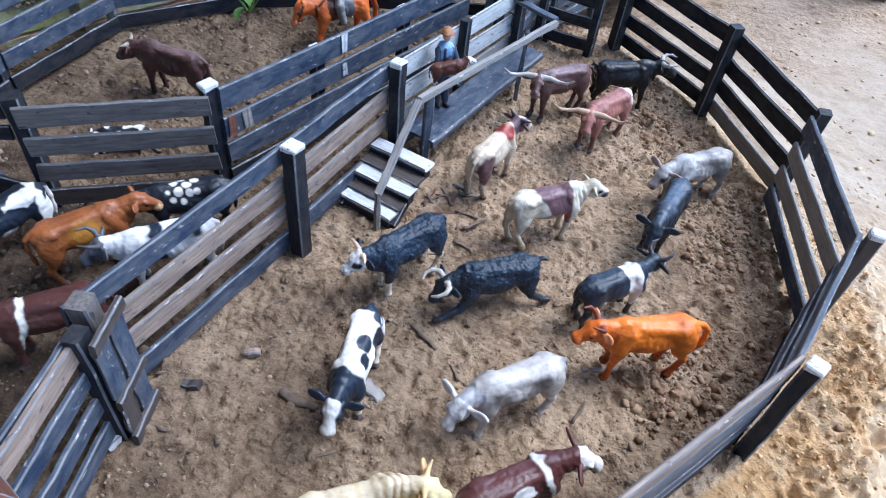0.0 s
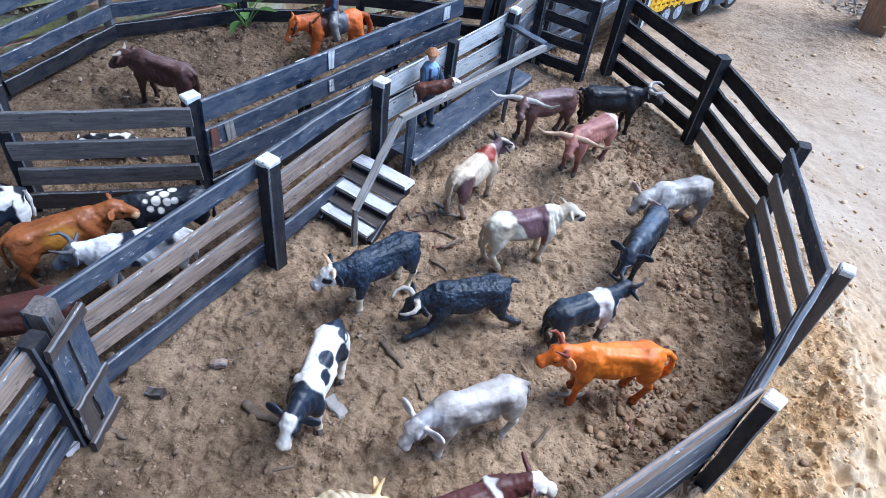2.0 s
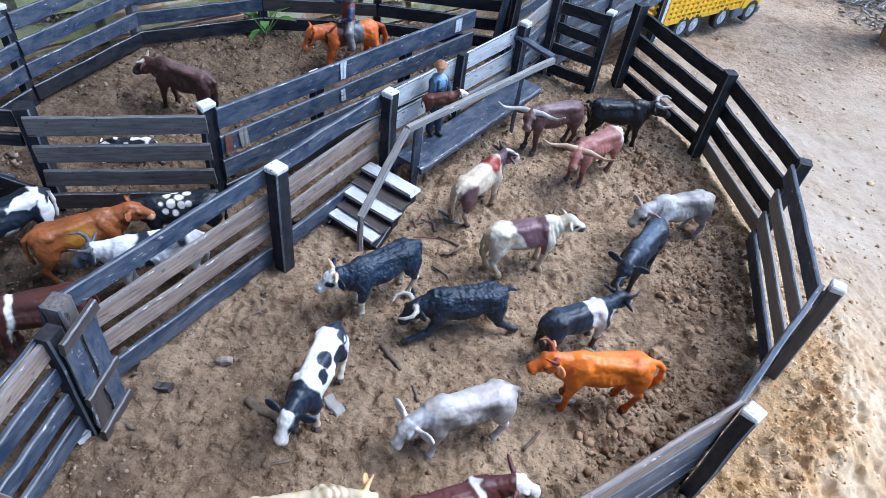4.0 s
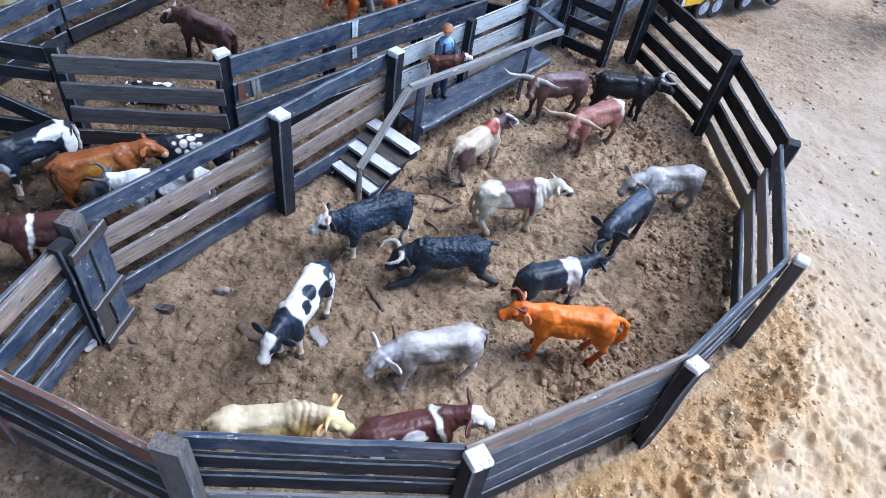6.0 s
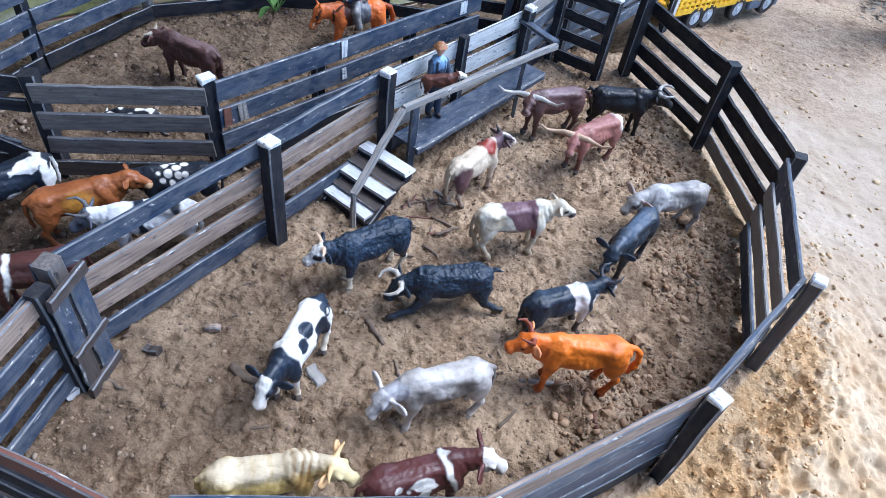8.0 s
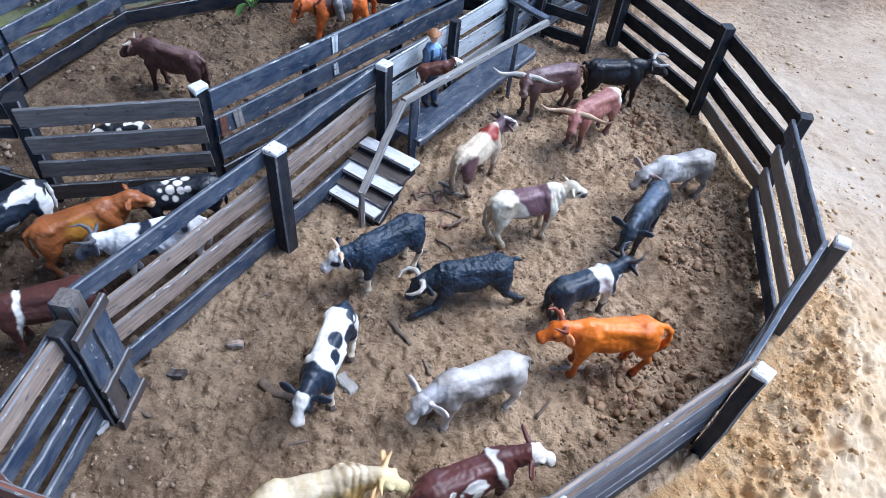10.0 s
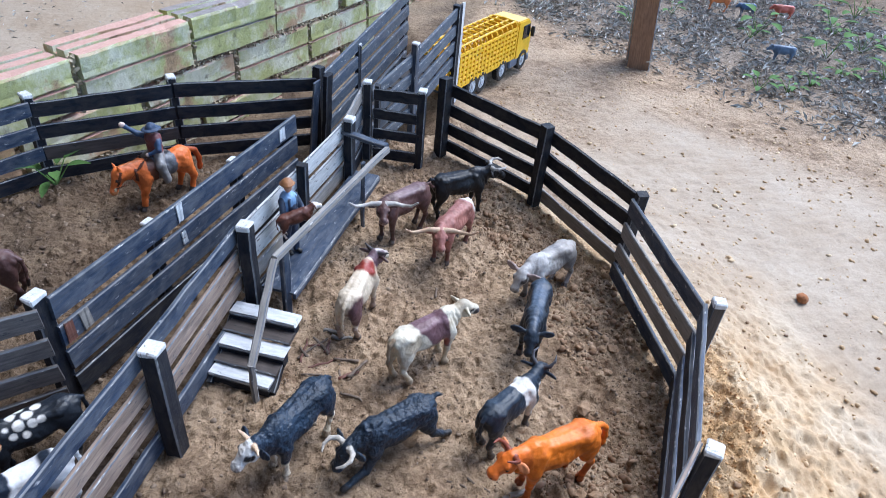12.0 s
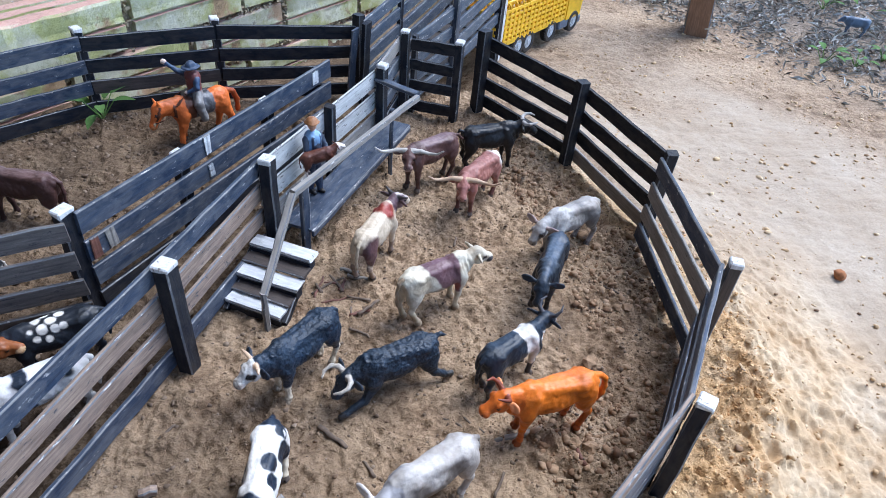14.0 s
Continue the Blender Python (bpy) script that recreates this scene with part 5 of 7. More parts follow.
def around_eyes(r, yaw, lift, zb):
    """A marking: a dark patch round each eye of a head turned by yaw and lifted by lift."""
    ya, li = radians(yaw), radians(lift)
    nd = Vector((math.cos(li + 0.3) * math.cos(ya * 0.7), math.cos(li + 0.3) * math.sin(ya * 0.7), math.sin(li + 0.3)))
    hl = li * 0.6 - radians(32)
    hd = Vector((math.cos(hl) * math.cos(ya), math.cos(hl) * math.sin(ya), math.sin(hl)))
    side = Vector((-math.sin(ya), math.cos(ya), 0))
    mid = Vector((0.40, 0, zb + 0.07)) + nd * 0.20 + hd * 0.14 + hd.cross(side) * 0.03

    def mask(p, tags):
        out = np.zeros(len(p))
        for y in (-1, 1):
            d = np.linalg.norm(p - np.array(mid + side * (0.10 * y)), axis=1) / r + 0.12 * blotch(p, 12.0, 4)
            out = np.maximum(out, np.clip((1 - d) / 0.25 + 0.5, 0, 1))
        return out * np.isin(tags, ("head", "eye"))
    return mask


def wash_shade(c, r, d, freq, level=0.2):
    """A marking: folds that moulded() cuts with the same figures, darkened as paint wash and painted crease shade."""
    def mask(p, tags):
        near = np.clip(1.3 - 1.3 * np.linalg.norm((p - np.array(c)) / np.array(r), axis=1), 0, 1)
        return np.clip(near * 1.4, 0, 1) * np.clip(-np.sin(2 * math.pi * freq * (p @ np.array(d)) + 2.2 * blotch(p, 5.0, 8)) + level, 0, 1) * 0.85
    return mask


def tagged_as(*names):
    def mask(p, tags):
        return np.isin(tags, names).astype(float)
    return mask


NECK_FOLDS = ((0.44, 0, 0.68), (0.17, 0.3, 0.25), (0.95, 0, 0.3), 12.0, 0.0075)
RIBS = ((-0.02, 0, 0.62), (0.22, 0.5, 0.22), (1.0, 0, -0.18), 11.0, 0.0032)
CURLS = ((9.0, 0.006), (22.0, 0.007), (40.0, 0.005))


def saddle(top, foot, z_top, z_foot, edge=0.025, seed=4):
    """A marking: a patch over the back from top[0] to top[1], narrowing to foot at the height z_foot."""
    def mask(p, tags):
        t = np.clip((z_top - p[:, 2]) / (z_top - z_foot), 0, 1.15)
        w = 0.05 * blotch(p, 5.0, seed)
        a, b = top[0] + (foot[0] - top[0]) * t, top[1] + (foot[1] - top[1]) * t
        x = p[:, 0] + w
        return np.clip((x - a) / edge + 0.5, 0, 1) * np.clip((b - x) / edge + 0.5, 0, 1) * np.isin(tags, ("body", "leg")) * np.clip((p[:, 2] - z_foot + 0.08) / edge, 0, 1)
    return mask


def cattle(x, y, turn, clay, colour, label, name="toy_cow", material=None, z=0.0, group="toy cattle in the round pen", cell=0.0115, folds=(NECK_FOLDS, RIBS)):
    g = lie(x, y)[0]
    m = pose(x * S, y * S, (g + z) * S - 0.0008, 0, 0, turn)
    curly = material is not None
    return moulded(name, clay, colour, m, material or TOY, label, "toy cow", group, 0.0105 if curly else cell, CURLS if curly else ((6.0, 0.006), (19.0, 0.0045)), folds)


OCHRE_NECK = ((0.34, 0, 0.70), (0.24, 0.5, 0.36), (0.95, 0, -0.2), 12.5)
OCHRE_RIBS = ((0.02, 0, 0.68), (0.34, 0.5, 0.30), (1, 0, -0.25), 7.5)
# -- in the round pen
cattle(-0.36, 3.43, -98, cow_clay(head=(-4, -12), stance=(0.04, -0.02, -0.03, 0.05), ears=1.1),
       coat(WHITE, [(spots([(-0.56, 0.0, 0.74, 0.18), (-0.40, 0.12, 0.79, 0.085), (-0.24, 0.18, 0.66, 0.13), (-0.30, 0.19, 0.54, 0.11), (-0.16, 0.19, 0.55, 0.10), (-0.03, 0.08, 0.83, 0.10), (0.13, 0.13, 0.77, 0.085), (-0.1, -0.18, 0.62, 0.16), (0.12, -0.18, 0.6, 0.12), (-0.36, -0.17, 0.62, 0.12)], 0.16), SHEEN_BLACK),
                    (spots([(-0.405, 0.15, 0.77, 0.034)], 0.2), WHITE),
                    (saddle((0.33, 0.7), (0.24, 0.5), 0.88, 0.50), SHEEN_BLACK), (tagged_as("neck", "head"), SHEEN_BLACK), (blaze(0.078, -4), WHITE), (around_eyes(0.07, -4, -12, 0.64), SHEEN_BLACK)],
            leg=CREAM_LEG, ear=SHEEN_BLACK, muzzle=(0.72, 0.66, 0.60), tail=SHEEN_BLACK),
       "white toy cow with black spots and a black neck")
# Back zone paler along the top: light from above painted into the coat.
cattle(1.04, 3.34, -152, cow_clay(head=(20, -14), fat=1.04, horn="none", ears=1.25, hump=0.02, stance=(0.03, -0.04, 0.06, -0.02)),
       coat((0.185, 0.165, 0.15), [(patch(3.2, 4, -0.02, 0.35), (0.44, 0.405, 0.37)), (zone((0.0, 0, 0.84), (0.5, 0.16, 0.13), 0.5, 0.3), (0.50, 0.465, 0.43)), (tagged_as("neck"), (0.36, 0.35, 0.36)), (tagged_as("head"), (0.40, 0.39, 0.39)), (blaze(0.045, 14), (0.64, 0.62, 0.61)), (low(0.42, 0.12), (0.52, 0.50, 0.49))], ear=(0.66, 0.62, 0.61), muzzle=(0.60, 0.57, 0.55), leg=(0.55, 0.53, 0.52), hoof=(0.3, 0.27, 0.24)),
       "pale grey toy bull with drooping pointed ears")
# Legs darken by height: shade under the body painted into the plain orange.
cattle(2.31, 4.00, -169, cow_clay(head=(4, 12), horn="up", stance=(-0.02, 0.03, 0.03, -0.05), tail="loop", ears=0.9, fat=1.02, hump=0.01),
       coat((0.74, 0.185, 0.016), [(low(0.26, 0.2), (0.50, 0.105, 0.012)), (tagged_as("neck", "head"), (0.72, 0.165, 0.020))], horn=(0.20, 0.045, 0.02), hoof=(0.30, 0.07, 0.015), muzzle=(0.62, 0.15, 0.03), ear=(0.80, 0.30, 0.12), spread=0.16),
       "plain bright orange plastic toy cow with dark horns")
cattle(2.11, 4.68, 32, cow_clay(head=(10, 4), horn="up", ears=1.0, tail="down", size=0.93, stance=(0.04, -0.05, 0.05, -0.03)),
       coat((0.019, 0.029, 0.045), [(saddle((0.06, 0.30), (0.20, 0.36), 0.88, 0.30, 0.02, 7), WHITE), (zone((0.46, -0.13, 0.66), (0.07, 0.08, 0.10), 0.2, 0.4), WHITE)], leg=(0.05, 0.045, 0.045), muzzle=(0.4, 0.36, 0.34), horn=(0.06, 0.06, 0.07)),
       "black toy cow with a white belt round its chest")
cattle(0.88, 4.72, -159, cow_clay(head=(6, -26), horn="ring", lying=True, leg=0.72, tail="back", fat=1.08, stance=(0, 0.04, 0.02, -0.06), neck=-0.02, hump=0.03),
       coat((0.018, 0.029, 0.046), [], horn=(0.50, 0.46, 0.40), hoof=(0.03, 0.03, 0.033)),
       "black toy bull with pale curved horns kneeling on its forelegs", material=TOY_CURLY)
cattle(-0.07, 4.90, -135, cow_clay(head=(-16, -2), horn="short", fat=1.1, hump=0.03, stance=(0.02, -0.03, 0.03, -0.04), ears=1.0),
       coat((0.018, 0.031, 0.052), [(low(0.30, 0.03), CREAM_LEG), (zone((0.0, 0, 0.38), (0.36, 0.12, 0.07)), CREAM_LEG), (tagged_as("head", "muzzle"), WHITE), (around_eyes(0.062, -16, -2, 0.64), BLACK)], leg=CREAM_LEG, hoof=(0.35, 0.29, 0.22), muzzle=(0.70, 0.62, 0.56), ear=SHEEN_BLACK, horn=(0.60, 0.42, 0.28)),
       "curly black toy bull with a white face and cream legs", material=TOY_CURLY)
# Lower flank darkened in the coat: dirty paint and shading together.
cattle(1.47, 5.80, 25, cow_clay(head=(-6, 10), horn="none", hump=0.05, ears=0.8, stance=(-0.05, 0.05, 0.02, -0.05), tail="down", leg=1.02),
       coat((0.66, 0.60, 0.47), [(patch(4.5, 3, 0.12, 0.35), (0.50, 0.42, 0.30)), (zone((-0.12, -0.2, 0.47), (0.22, 0.2, 0.10), 0.5, 0.4), (0.34, 0.27, 0.19)), (saddle((-0.26, 0.26), (0.16, 0.29), 0.90, 0.42), (0.16, 0.085, 0.095)), (zone((0.22, -0.16, 0.46), (0.07, 0.1, 0.10)), (0.24, 0.065, 0.055)), (low(0.22, 0.08), (0.56, 0.47, 0.33)), (around_eyes(0.045, -6, 10, 0.653), (0.05, 0.045, 0.045))], muzzle=(0.07, 0.06, 0.06), tail=(0.34, 0.25, 0.16), hoof=(0.42, 0.34, 0.24), ear=(0.62, 0.55, 0.42)),
       "cream-white toy cow with a plum-brown saddle patch", folds=(((0.42, 0, 0.72), (0.2, 0.3, 0.25), (0.9, 0, 0.35), 13.0, 0.010),))
cattle(0.84, 6.74, 61, cow_clay(head=(-18, 16), horn="short", stance=(-0.04, 0.04, 0.05, 0.0), tail="down", hump=0.03),
       coat((0.60, 0.50, 0.37), [(zone((-0.42, -0.14, 0.58), (0.20, 0.16, 0.24)), PLUM), (zone((-0.30, 0.12, 0.5), (0.25, 0.2, 0.2), 0.4, 0.4), (0.50, 0.34, 0.24)), (zone((0.26, 0, 0.82), (0.14, 0.2, 0.12)), (0.28, 0.045, 0.03)), (tagged_as("neck", "head"), (0.14, 0.085, 0.10)), (blaze(0.03, -18), (0.62, 0.55, 0.5))], ear=(0.10, 0.06, 0.06), horn=(0.08, 0.07, 0.07), leg=(0.30, 0.22, 0.17), tail=(0.55, 0.45, 0.32)),
       "cream toy cow with plum rump patch and red shoulder")
# Greyer strip along the spine is sky sheen painted on the brown.
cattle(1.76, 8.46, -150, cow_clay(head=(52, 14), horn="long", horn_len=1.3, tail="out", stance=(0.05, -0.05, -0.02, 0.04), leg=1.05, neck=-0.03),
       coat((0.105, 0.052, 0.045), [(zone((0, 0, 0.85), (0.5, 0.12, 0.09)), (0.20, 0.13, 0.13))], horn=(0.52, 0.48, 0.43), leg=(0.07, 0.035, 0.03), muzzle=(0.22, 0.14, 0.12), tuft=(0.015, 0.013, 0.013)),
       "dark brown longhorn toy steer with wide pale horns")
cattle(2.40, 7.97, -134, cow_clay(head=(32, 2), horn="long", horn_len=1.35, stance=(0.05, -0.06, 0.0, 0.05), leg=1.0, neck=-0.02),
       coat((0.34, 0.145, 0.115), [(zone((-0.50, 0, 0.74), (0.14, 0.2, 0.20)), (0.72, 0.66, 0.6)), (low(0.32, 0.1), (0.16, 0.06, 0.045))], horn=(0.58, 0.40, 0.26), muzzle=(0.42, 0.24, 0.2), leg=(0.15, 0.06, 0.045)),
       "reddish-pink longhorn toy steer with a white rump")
cattle(2.79, 8.95, 11, cow_clay(head=(-14, 16), horn="ring", fat=1.05, hump=0.03, tail="arch", stance=(0.03, -0.05, 0.0, 0.05), leg=1.06),
       coat((0.008, 0.008, 0.010), [], horn=(0.42, 0.40, 0.38), hoof=(0.02, 0.02, 0.02)), "black toy bull with pale curved horns standing by the fence")
cattle(3.44, 6.88, -154, cow_clay(head=(10, -16), ears=1.3, fat=1.02, hump=0.03, stance=(-0.05, 0.04, 0.03, -0.03)),
       coat((0.17, 0.158, 0.15), [(patch(3.0, 9, 0.0, 0.35), (0.36, 0.335, 0.31)), (zone((0.30, 0, 0.75), (0.22, 0.3, 0.25), 0.4), (0.52, 0.50, 0.48)), (tagged_as("neck", "head"), (0.46, 0.44, 0.42)), (around_eyes(0.06, 10, -16, 0.64), (0.14, 0.135, 0.14)), (zone((0.74, 0, 0.50), (0.1, 0.2, 0.1)), (0.5, 0.47, 0.44))], ear=(0.42, 0.33, 0.31), leg=(0.3, 0.28, 0.27), hoof=(0.15, 0.13, 0.12)),
       "mid-grey toy bull with its head lowered")
# Blue-grey back zone: the sky's reflection painted into the black coat.
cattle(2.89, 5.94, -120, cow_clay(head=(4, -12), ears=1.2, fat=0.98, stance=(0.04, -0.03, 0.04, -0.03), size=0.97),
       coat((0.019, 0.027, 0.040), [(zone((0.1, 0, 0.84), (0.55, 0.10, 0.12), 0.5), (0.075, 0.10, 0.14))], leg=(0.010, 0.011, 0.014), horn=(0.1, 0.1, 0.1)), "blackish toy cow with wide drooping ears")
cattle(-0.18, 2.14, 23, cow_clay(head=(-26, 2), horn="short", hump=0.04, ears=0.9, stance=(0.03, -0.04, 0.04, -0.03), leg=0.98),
       coat((0.60, 0.45, 0.16), [(zone((0.0, 0, 0.88), (0.75, 0.2, 0.16), 0.5), (0.62, 0.52, 0.36)), (zone((0.34, -0.16, 0.64), (0.14, 0.14, 0.16), 0.6), (0.38, 0.25, 0.085)), (low(0.34, 0.12), (0.40, 0.27, 0.10)), (wash_shade(*OCHRE_NECK), (0.26, 0.15, 0.045)), (wash_shade(*OCHRE_RIBS, -0.45), (0.44, 0.30, 0.09)), (tagged_as("head"), (0.66, 0.55, 0.30))], leg=(0.42, 0.28, 0.09), muzzle=(0.6, 0.46, 0.28), ear=(0.68, 0.42, 0.20), horn=(0.66, 0.46, 0.22)),
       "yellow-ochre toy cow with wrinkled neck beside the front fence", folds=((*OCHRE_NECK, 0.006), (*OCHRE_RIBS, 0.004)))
cattle(1.03, 2.40, 31, cow_clay(head=(-22, 6), horn="none", ears=1.1, stance=(0.04, -0.03, 0.05, -0.02)),
       coat((0.092, 0.030, 0.027), [(zone((-0.02, -0.12, 0.76), (0.12, 0.12, 0.10), 0.12, 0.5), WHITE), (zone((0.0, -0.17, 0.62), (0.055, 0.1, 0.15), 0.12, 0.4), WHITE), (saddle((0.19, 0.27), (0.30, 0.34), 0.90, 0.45, 0.02, 9), WHITE), (zone((-0.26, -0.12, 0.78), (0.05, 0.06, 0.05), 0.15), WHITE), (zone((-0.36, -0.17, 0.58), (0.13, 0.1, 0.09), 0.12, 0.4), WHITE), (tagged_as("head", "muzzle"), (0.76, 0.72, 0.68))], ear=(0.10, 0.035, 0.03), leg=(0.6, 0.5, 0.42)),
       "dark red-brown toy cow with white splashes and white face")
# -- in the left pen
LP = "toy cattle in the side pen"
cattle(-4.08, 4.58, -120, cow_clay(head=(-6, -10), stance=(0.04, -0.04, 0.04, -0.04), fat=1.05),
       coat((0.012, 0.018, 0.03), [(zone((-0.30, 0.10, 0.80), (0.20, 0.09, 0.10), 0.1, 0.6, 5), WHITE), (saddle((-0.50, -0.40), (-0.50, -0.36), 0.9, 0.3, 0.02, 12), WHITE), (zone((-0.56, 0, 0.50), (0.12, 0.3, 0.25), 0.12, 0.5), WHITE), (zone((0.0, 0.16, 0.50), (0.10, 0.12, 0.08), 0.12, 0.5), WHITE), (zone((0.44, 0.12, 0.5), (0.12, 0.12, 0.12), 0.2, 0.5), WHITE), (zone((0.78, 0, 0.6), (0.1, 0.2, 0.1)), WHITE)], leg=(0.52, 0.40, 0.31), muzzle=WHITE, ear=SHEEN_BLACK),
       "black toy cow with jagged white rump markings", group=LP)
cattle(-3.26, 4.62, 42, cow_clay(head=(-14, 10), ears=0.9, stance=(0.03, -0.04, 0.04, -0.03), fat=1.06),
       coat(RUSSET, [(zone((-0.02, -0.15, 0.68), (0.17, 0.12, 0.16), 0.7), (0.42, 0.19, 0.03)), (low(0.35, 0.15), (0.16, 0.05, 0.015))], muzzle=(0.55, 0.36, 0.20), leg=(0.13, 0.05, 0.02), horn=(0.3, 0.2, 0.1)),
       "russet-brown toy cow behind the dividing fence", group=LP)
cattle(-2.48, 5.26, -155, cow_clay(head=(4, -4), stance=(0.03, -0.03, 0.03, -0.03), size=0.95),
       coat((0.014, 0.018, 0.026), [(spots([(0.12, -0.02, 0.84, 0.062), (0.02, -0.09, 0.83, 0.055), (0.07, 0.10, 0.82, 0.060), (-0.04, 0.03, 0.85, 0.060), (0.20, 0.08, 0.80, 0.05), (-0.14, -0.04, 0.85, 0.055), (-0.06, 0.13, 0.80, 0.05), (-0.15, 0.12, 0.80, 0.045), (0.15, 0.16, 0.74, 0.045), (0.03, 0.18, 0.72, 0.05)], 0.2), WHITE)]), "black toy cow with a cluster of white flecks", group=LP)
cattle(-2.42, 4.52, -152, cow_clay(head=(0, -2), horn="up", stance=(0.03, -0.03, 0.03, -0.03)),
       coat((0.70, 0.71, 0.74), [(saddle((0.02, 0.12), (0.02, 0.10), 0.9, 0.5), SHEEN_BLACK), (zone((-0.35, 0, 0.8), (0.08, 0.2, 0.1)), SHEEN_BLACK), (tagged_as("head", "muzzle"), (0.10, 0.115, 0.15))], ear=(0.10, 0.11, 0.14), horn=(0.09, 0.09, 0.1), leg=(0.6, 0.6, 0.62)),
       "white toy bull with a slate-grey head", group=LP)
cattle(-3.12, 3.55, -151, cow_clay(head=(2, -2), stance=(0.03, -0.03, 0.04, -0.02), fat=1.03),
       coat((0.070, 0.026, 0.022), [(band(0.18, 0.25, 0.02, 0.15), WHITE), (tagged_as("head", "muzzle"), (0.72, 0.67, 0.64))], ear=(0.08, 0.03, 0.03), leg=(0.10, 0.04, 0.035)),
       "dark brown toy cow with one white band and white face", group=LP)
# Top of the back lightened in colour, as sheen from the sky.
cattle(-3.56, 7.86, 166, cow_clay(head=(14, -8), horn="short", stance=(-0.03, 0.03, 0.04, -0.04), leg=1.0, size=1.06, fat=0.88, hump=0.03),
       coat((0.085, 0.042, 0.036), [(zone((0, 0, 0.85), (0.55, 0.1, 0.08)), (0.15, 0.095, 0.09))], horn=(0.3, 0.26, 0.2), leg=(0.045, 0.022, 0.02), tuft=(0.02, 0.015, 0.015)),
       "dark chocolate-brown toy bull in the back pen", group="toy cattle in the back pen")
cattle(-3.80, 6.62, -162, cow_clay(head=(8, -24), leg=0.62, lying=True, stance=(0, 0, -0.06, -0.1), size=0.66),
       coat(BLACK, [(patch(5.0, 6, 0.0, 0.08), WHITE)], muzzle=WHITE), "small black and white toy cow lying in the back pen", group="toy cattle in the back pen")


# -- horse with its rider, each moulded on its own
def horse_clay():
    c = Clay()
    c.limb((-0.34, 0, 0.74), (0.26, 0, 0.73), 0.185, 0.19, "body", 0.05, 0.9)
    c.lump((-0.38, 0, 0.77), (0.19, 0.165, 0.19), "body", 0.05)
    c.lump((0.30, 0, 0.74), (0.17, 0.16, 0.21), "body", 0.05)
    c.limb((0.32, 0, 0.82), (0.66, 0, 0.86), 0.155, 0.115, "body", 0.06, 0.8)
    c.limb((0.66, 0, 0.87), (0.80, 0, 0.58), 0.105, 0.065, "head", 0.04, 0.85)
    c.lump((0.805, 0, 0.56), (0.06, 0.06, 0.06), "muzzle", 0.03)
    for y in (-1, 1):
        c.limb((0.66, 0.05 * y, 0.95), (0.70, 0.075 * y, 1.07), 0.030, 0.012, "body", 0.01)
        c.lump((0.755, 0.075 * y, 0.79), (0.02, 0.016, 0.02), "eye", 0.005)
        c.lump((0.80, 0.062 * y, 0.63), (0.022, 0.02, 0.022), "buckle", 0.004)
        c.lump((-0.40, 0.08 * y, 0.66), (0.13, 0.08, 0.18), "body", 0.05)
    for k, (x, y, s) in enumerate(((-0.42, 0.10, -0.05), (-0.42, -0.10, 0.06), (0.30, 0.10, 0.12), (0.30, -0.10, -0.03))):
        h = (x - 0.06 + s, y, 0.34) if k < 2 else (x + s * 0.7, y, 0.34)
        c.limb((x, y, 0.66), h, 0.105, 0.060, "body", 0.05)
        c.limb(h, (x + s, y, 0.09), 0.056, 0.042, "body", 0.02)
        c.limb((x + s, y, 0.09), (x + s + 0.03, y, 0.03), 0.046, 0.058, "hoof", 0.015)
    c.chain([(0.36, 0, 0.99), (0.48, 0, 0.99), (0.64, 0, 0.98)], 0.03, 0.03, "mane", 0.02)
    c.chain([(-0.55, 0, 0.86), (-0.66, 0, 0.80), (-0.73, 0, 0.60), (-0.72, 0, 0.38)], 0.05, 0.045, "tail", 0.02)
    c.limb((-0.14, 0, 0.74), (0.12, 0, 0.74), 0.204, 0.206, "saddle", 0.012, 0.91)
    c.limb((0.15, 0, 0.74), (0.17, 0, 0.74), 0.208, 0.208, "strap", 0.006, 0.91)
    c.chain([(-0.14, 0, 0.96), (0.0, 0, 0.94), (0.11, 0, 0.98)], 0.06, 0.06, "seat", 0.02)
    c.chain([(0.73, 0.09, 0.74), (0.77, 0.04, 0.66), (0.77, -0.04, 0.66), (0.73, -0.09, 0.74), (0.68, -0.085, 0.92), (0.66, 0.0, 0.985), (0.68, 0.085, 0.92), (0.73, 0.09, 0.74)], 0.014, 0.014, "strap", 0.004)
    c.chain([(0.42, 0.0, 1.0), (0.46, 0.135, 0.86), (0.44, 0.10, 0.68), (0.44, -0.10, 0.68), (0.46, -0.135, 0.86), (0.42, 0.0, 1.0)], 0.014, 0.014, "strap", 0.004)
    for y in (-1, 1):
        c.chain([(0.78, 0.07 * y, 0.64), (0.60, 0.14 * y, 0.72), (0.42, 0.13 * y, 0.90), (0.19, 0.07 * y, 1.06)], 0.010, 0.010, "strap", 0.003)
    return c


def resized(c, k, low_legs=1.0):
    c.scale = k
    for kind, a, b, *_ in c.items:
        a[2] *= low_legs
        if kind == "limb":
            b[2] *= low_legs
    c.items = [(kind, a * k, b * k, (ra * k if kind == "limb" else ra), rb * k, t, kk * k, fl) for kind, a, b, ra, rb, t, kk, fl in c.items]
    return c


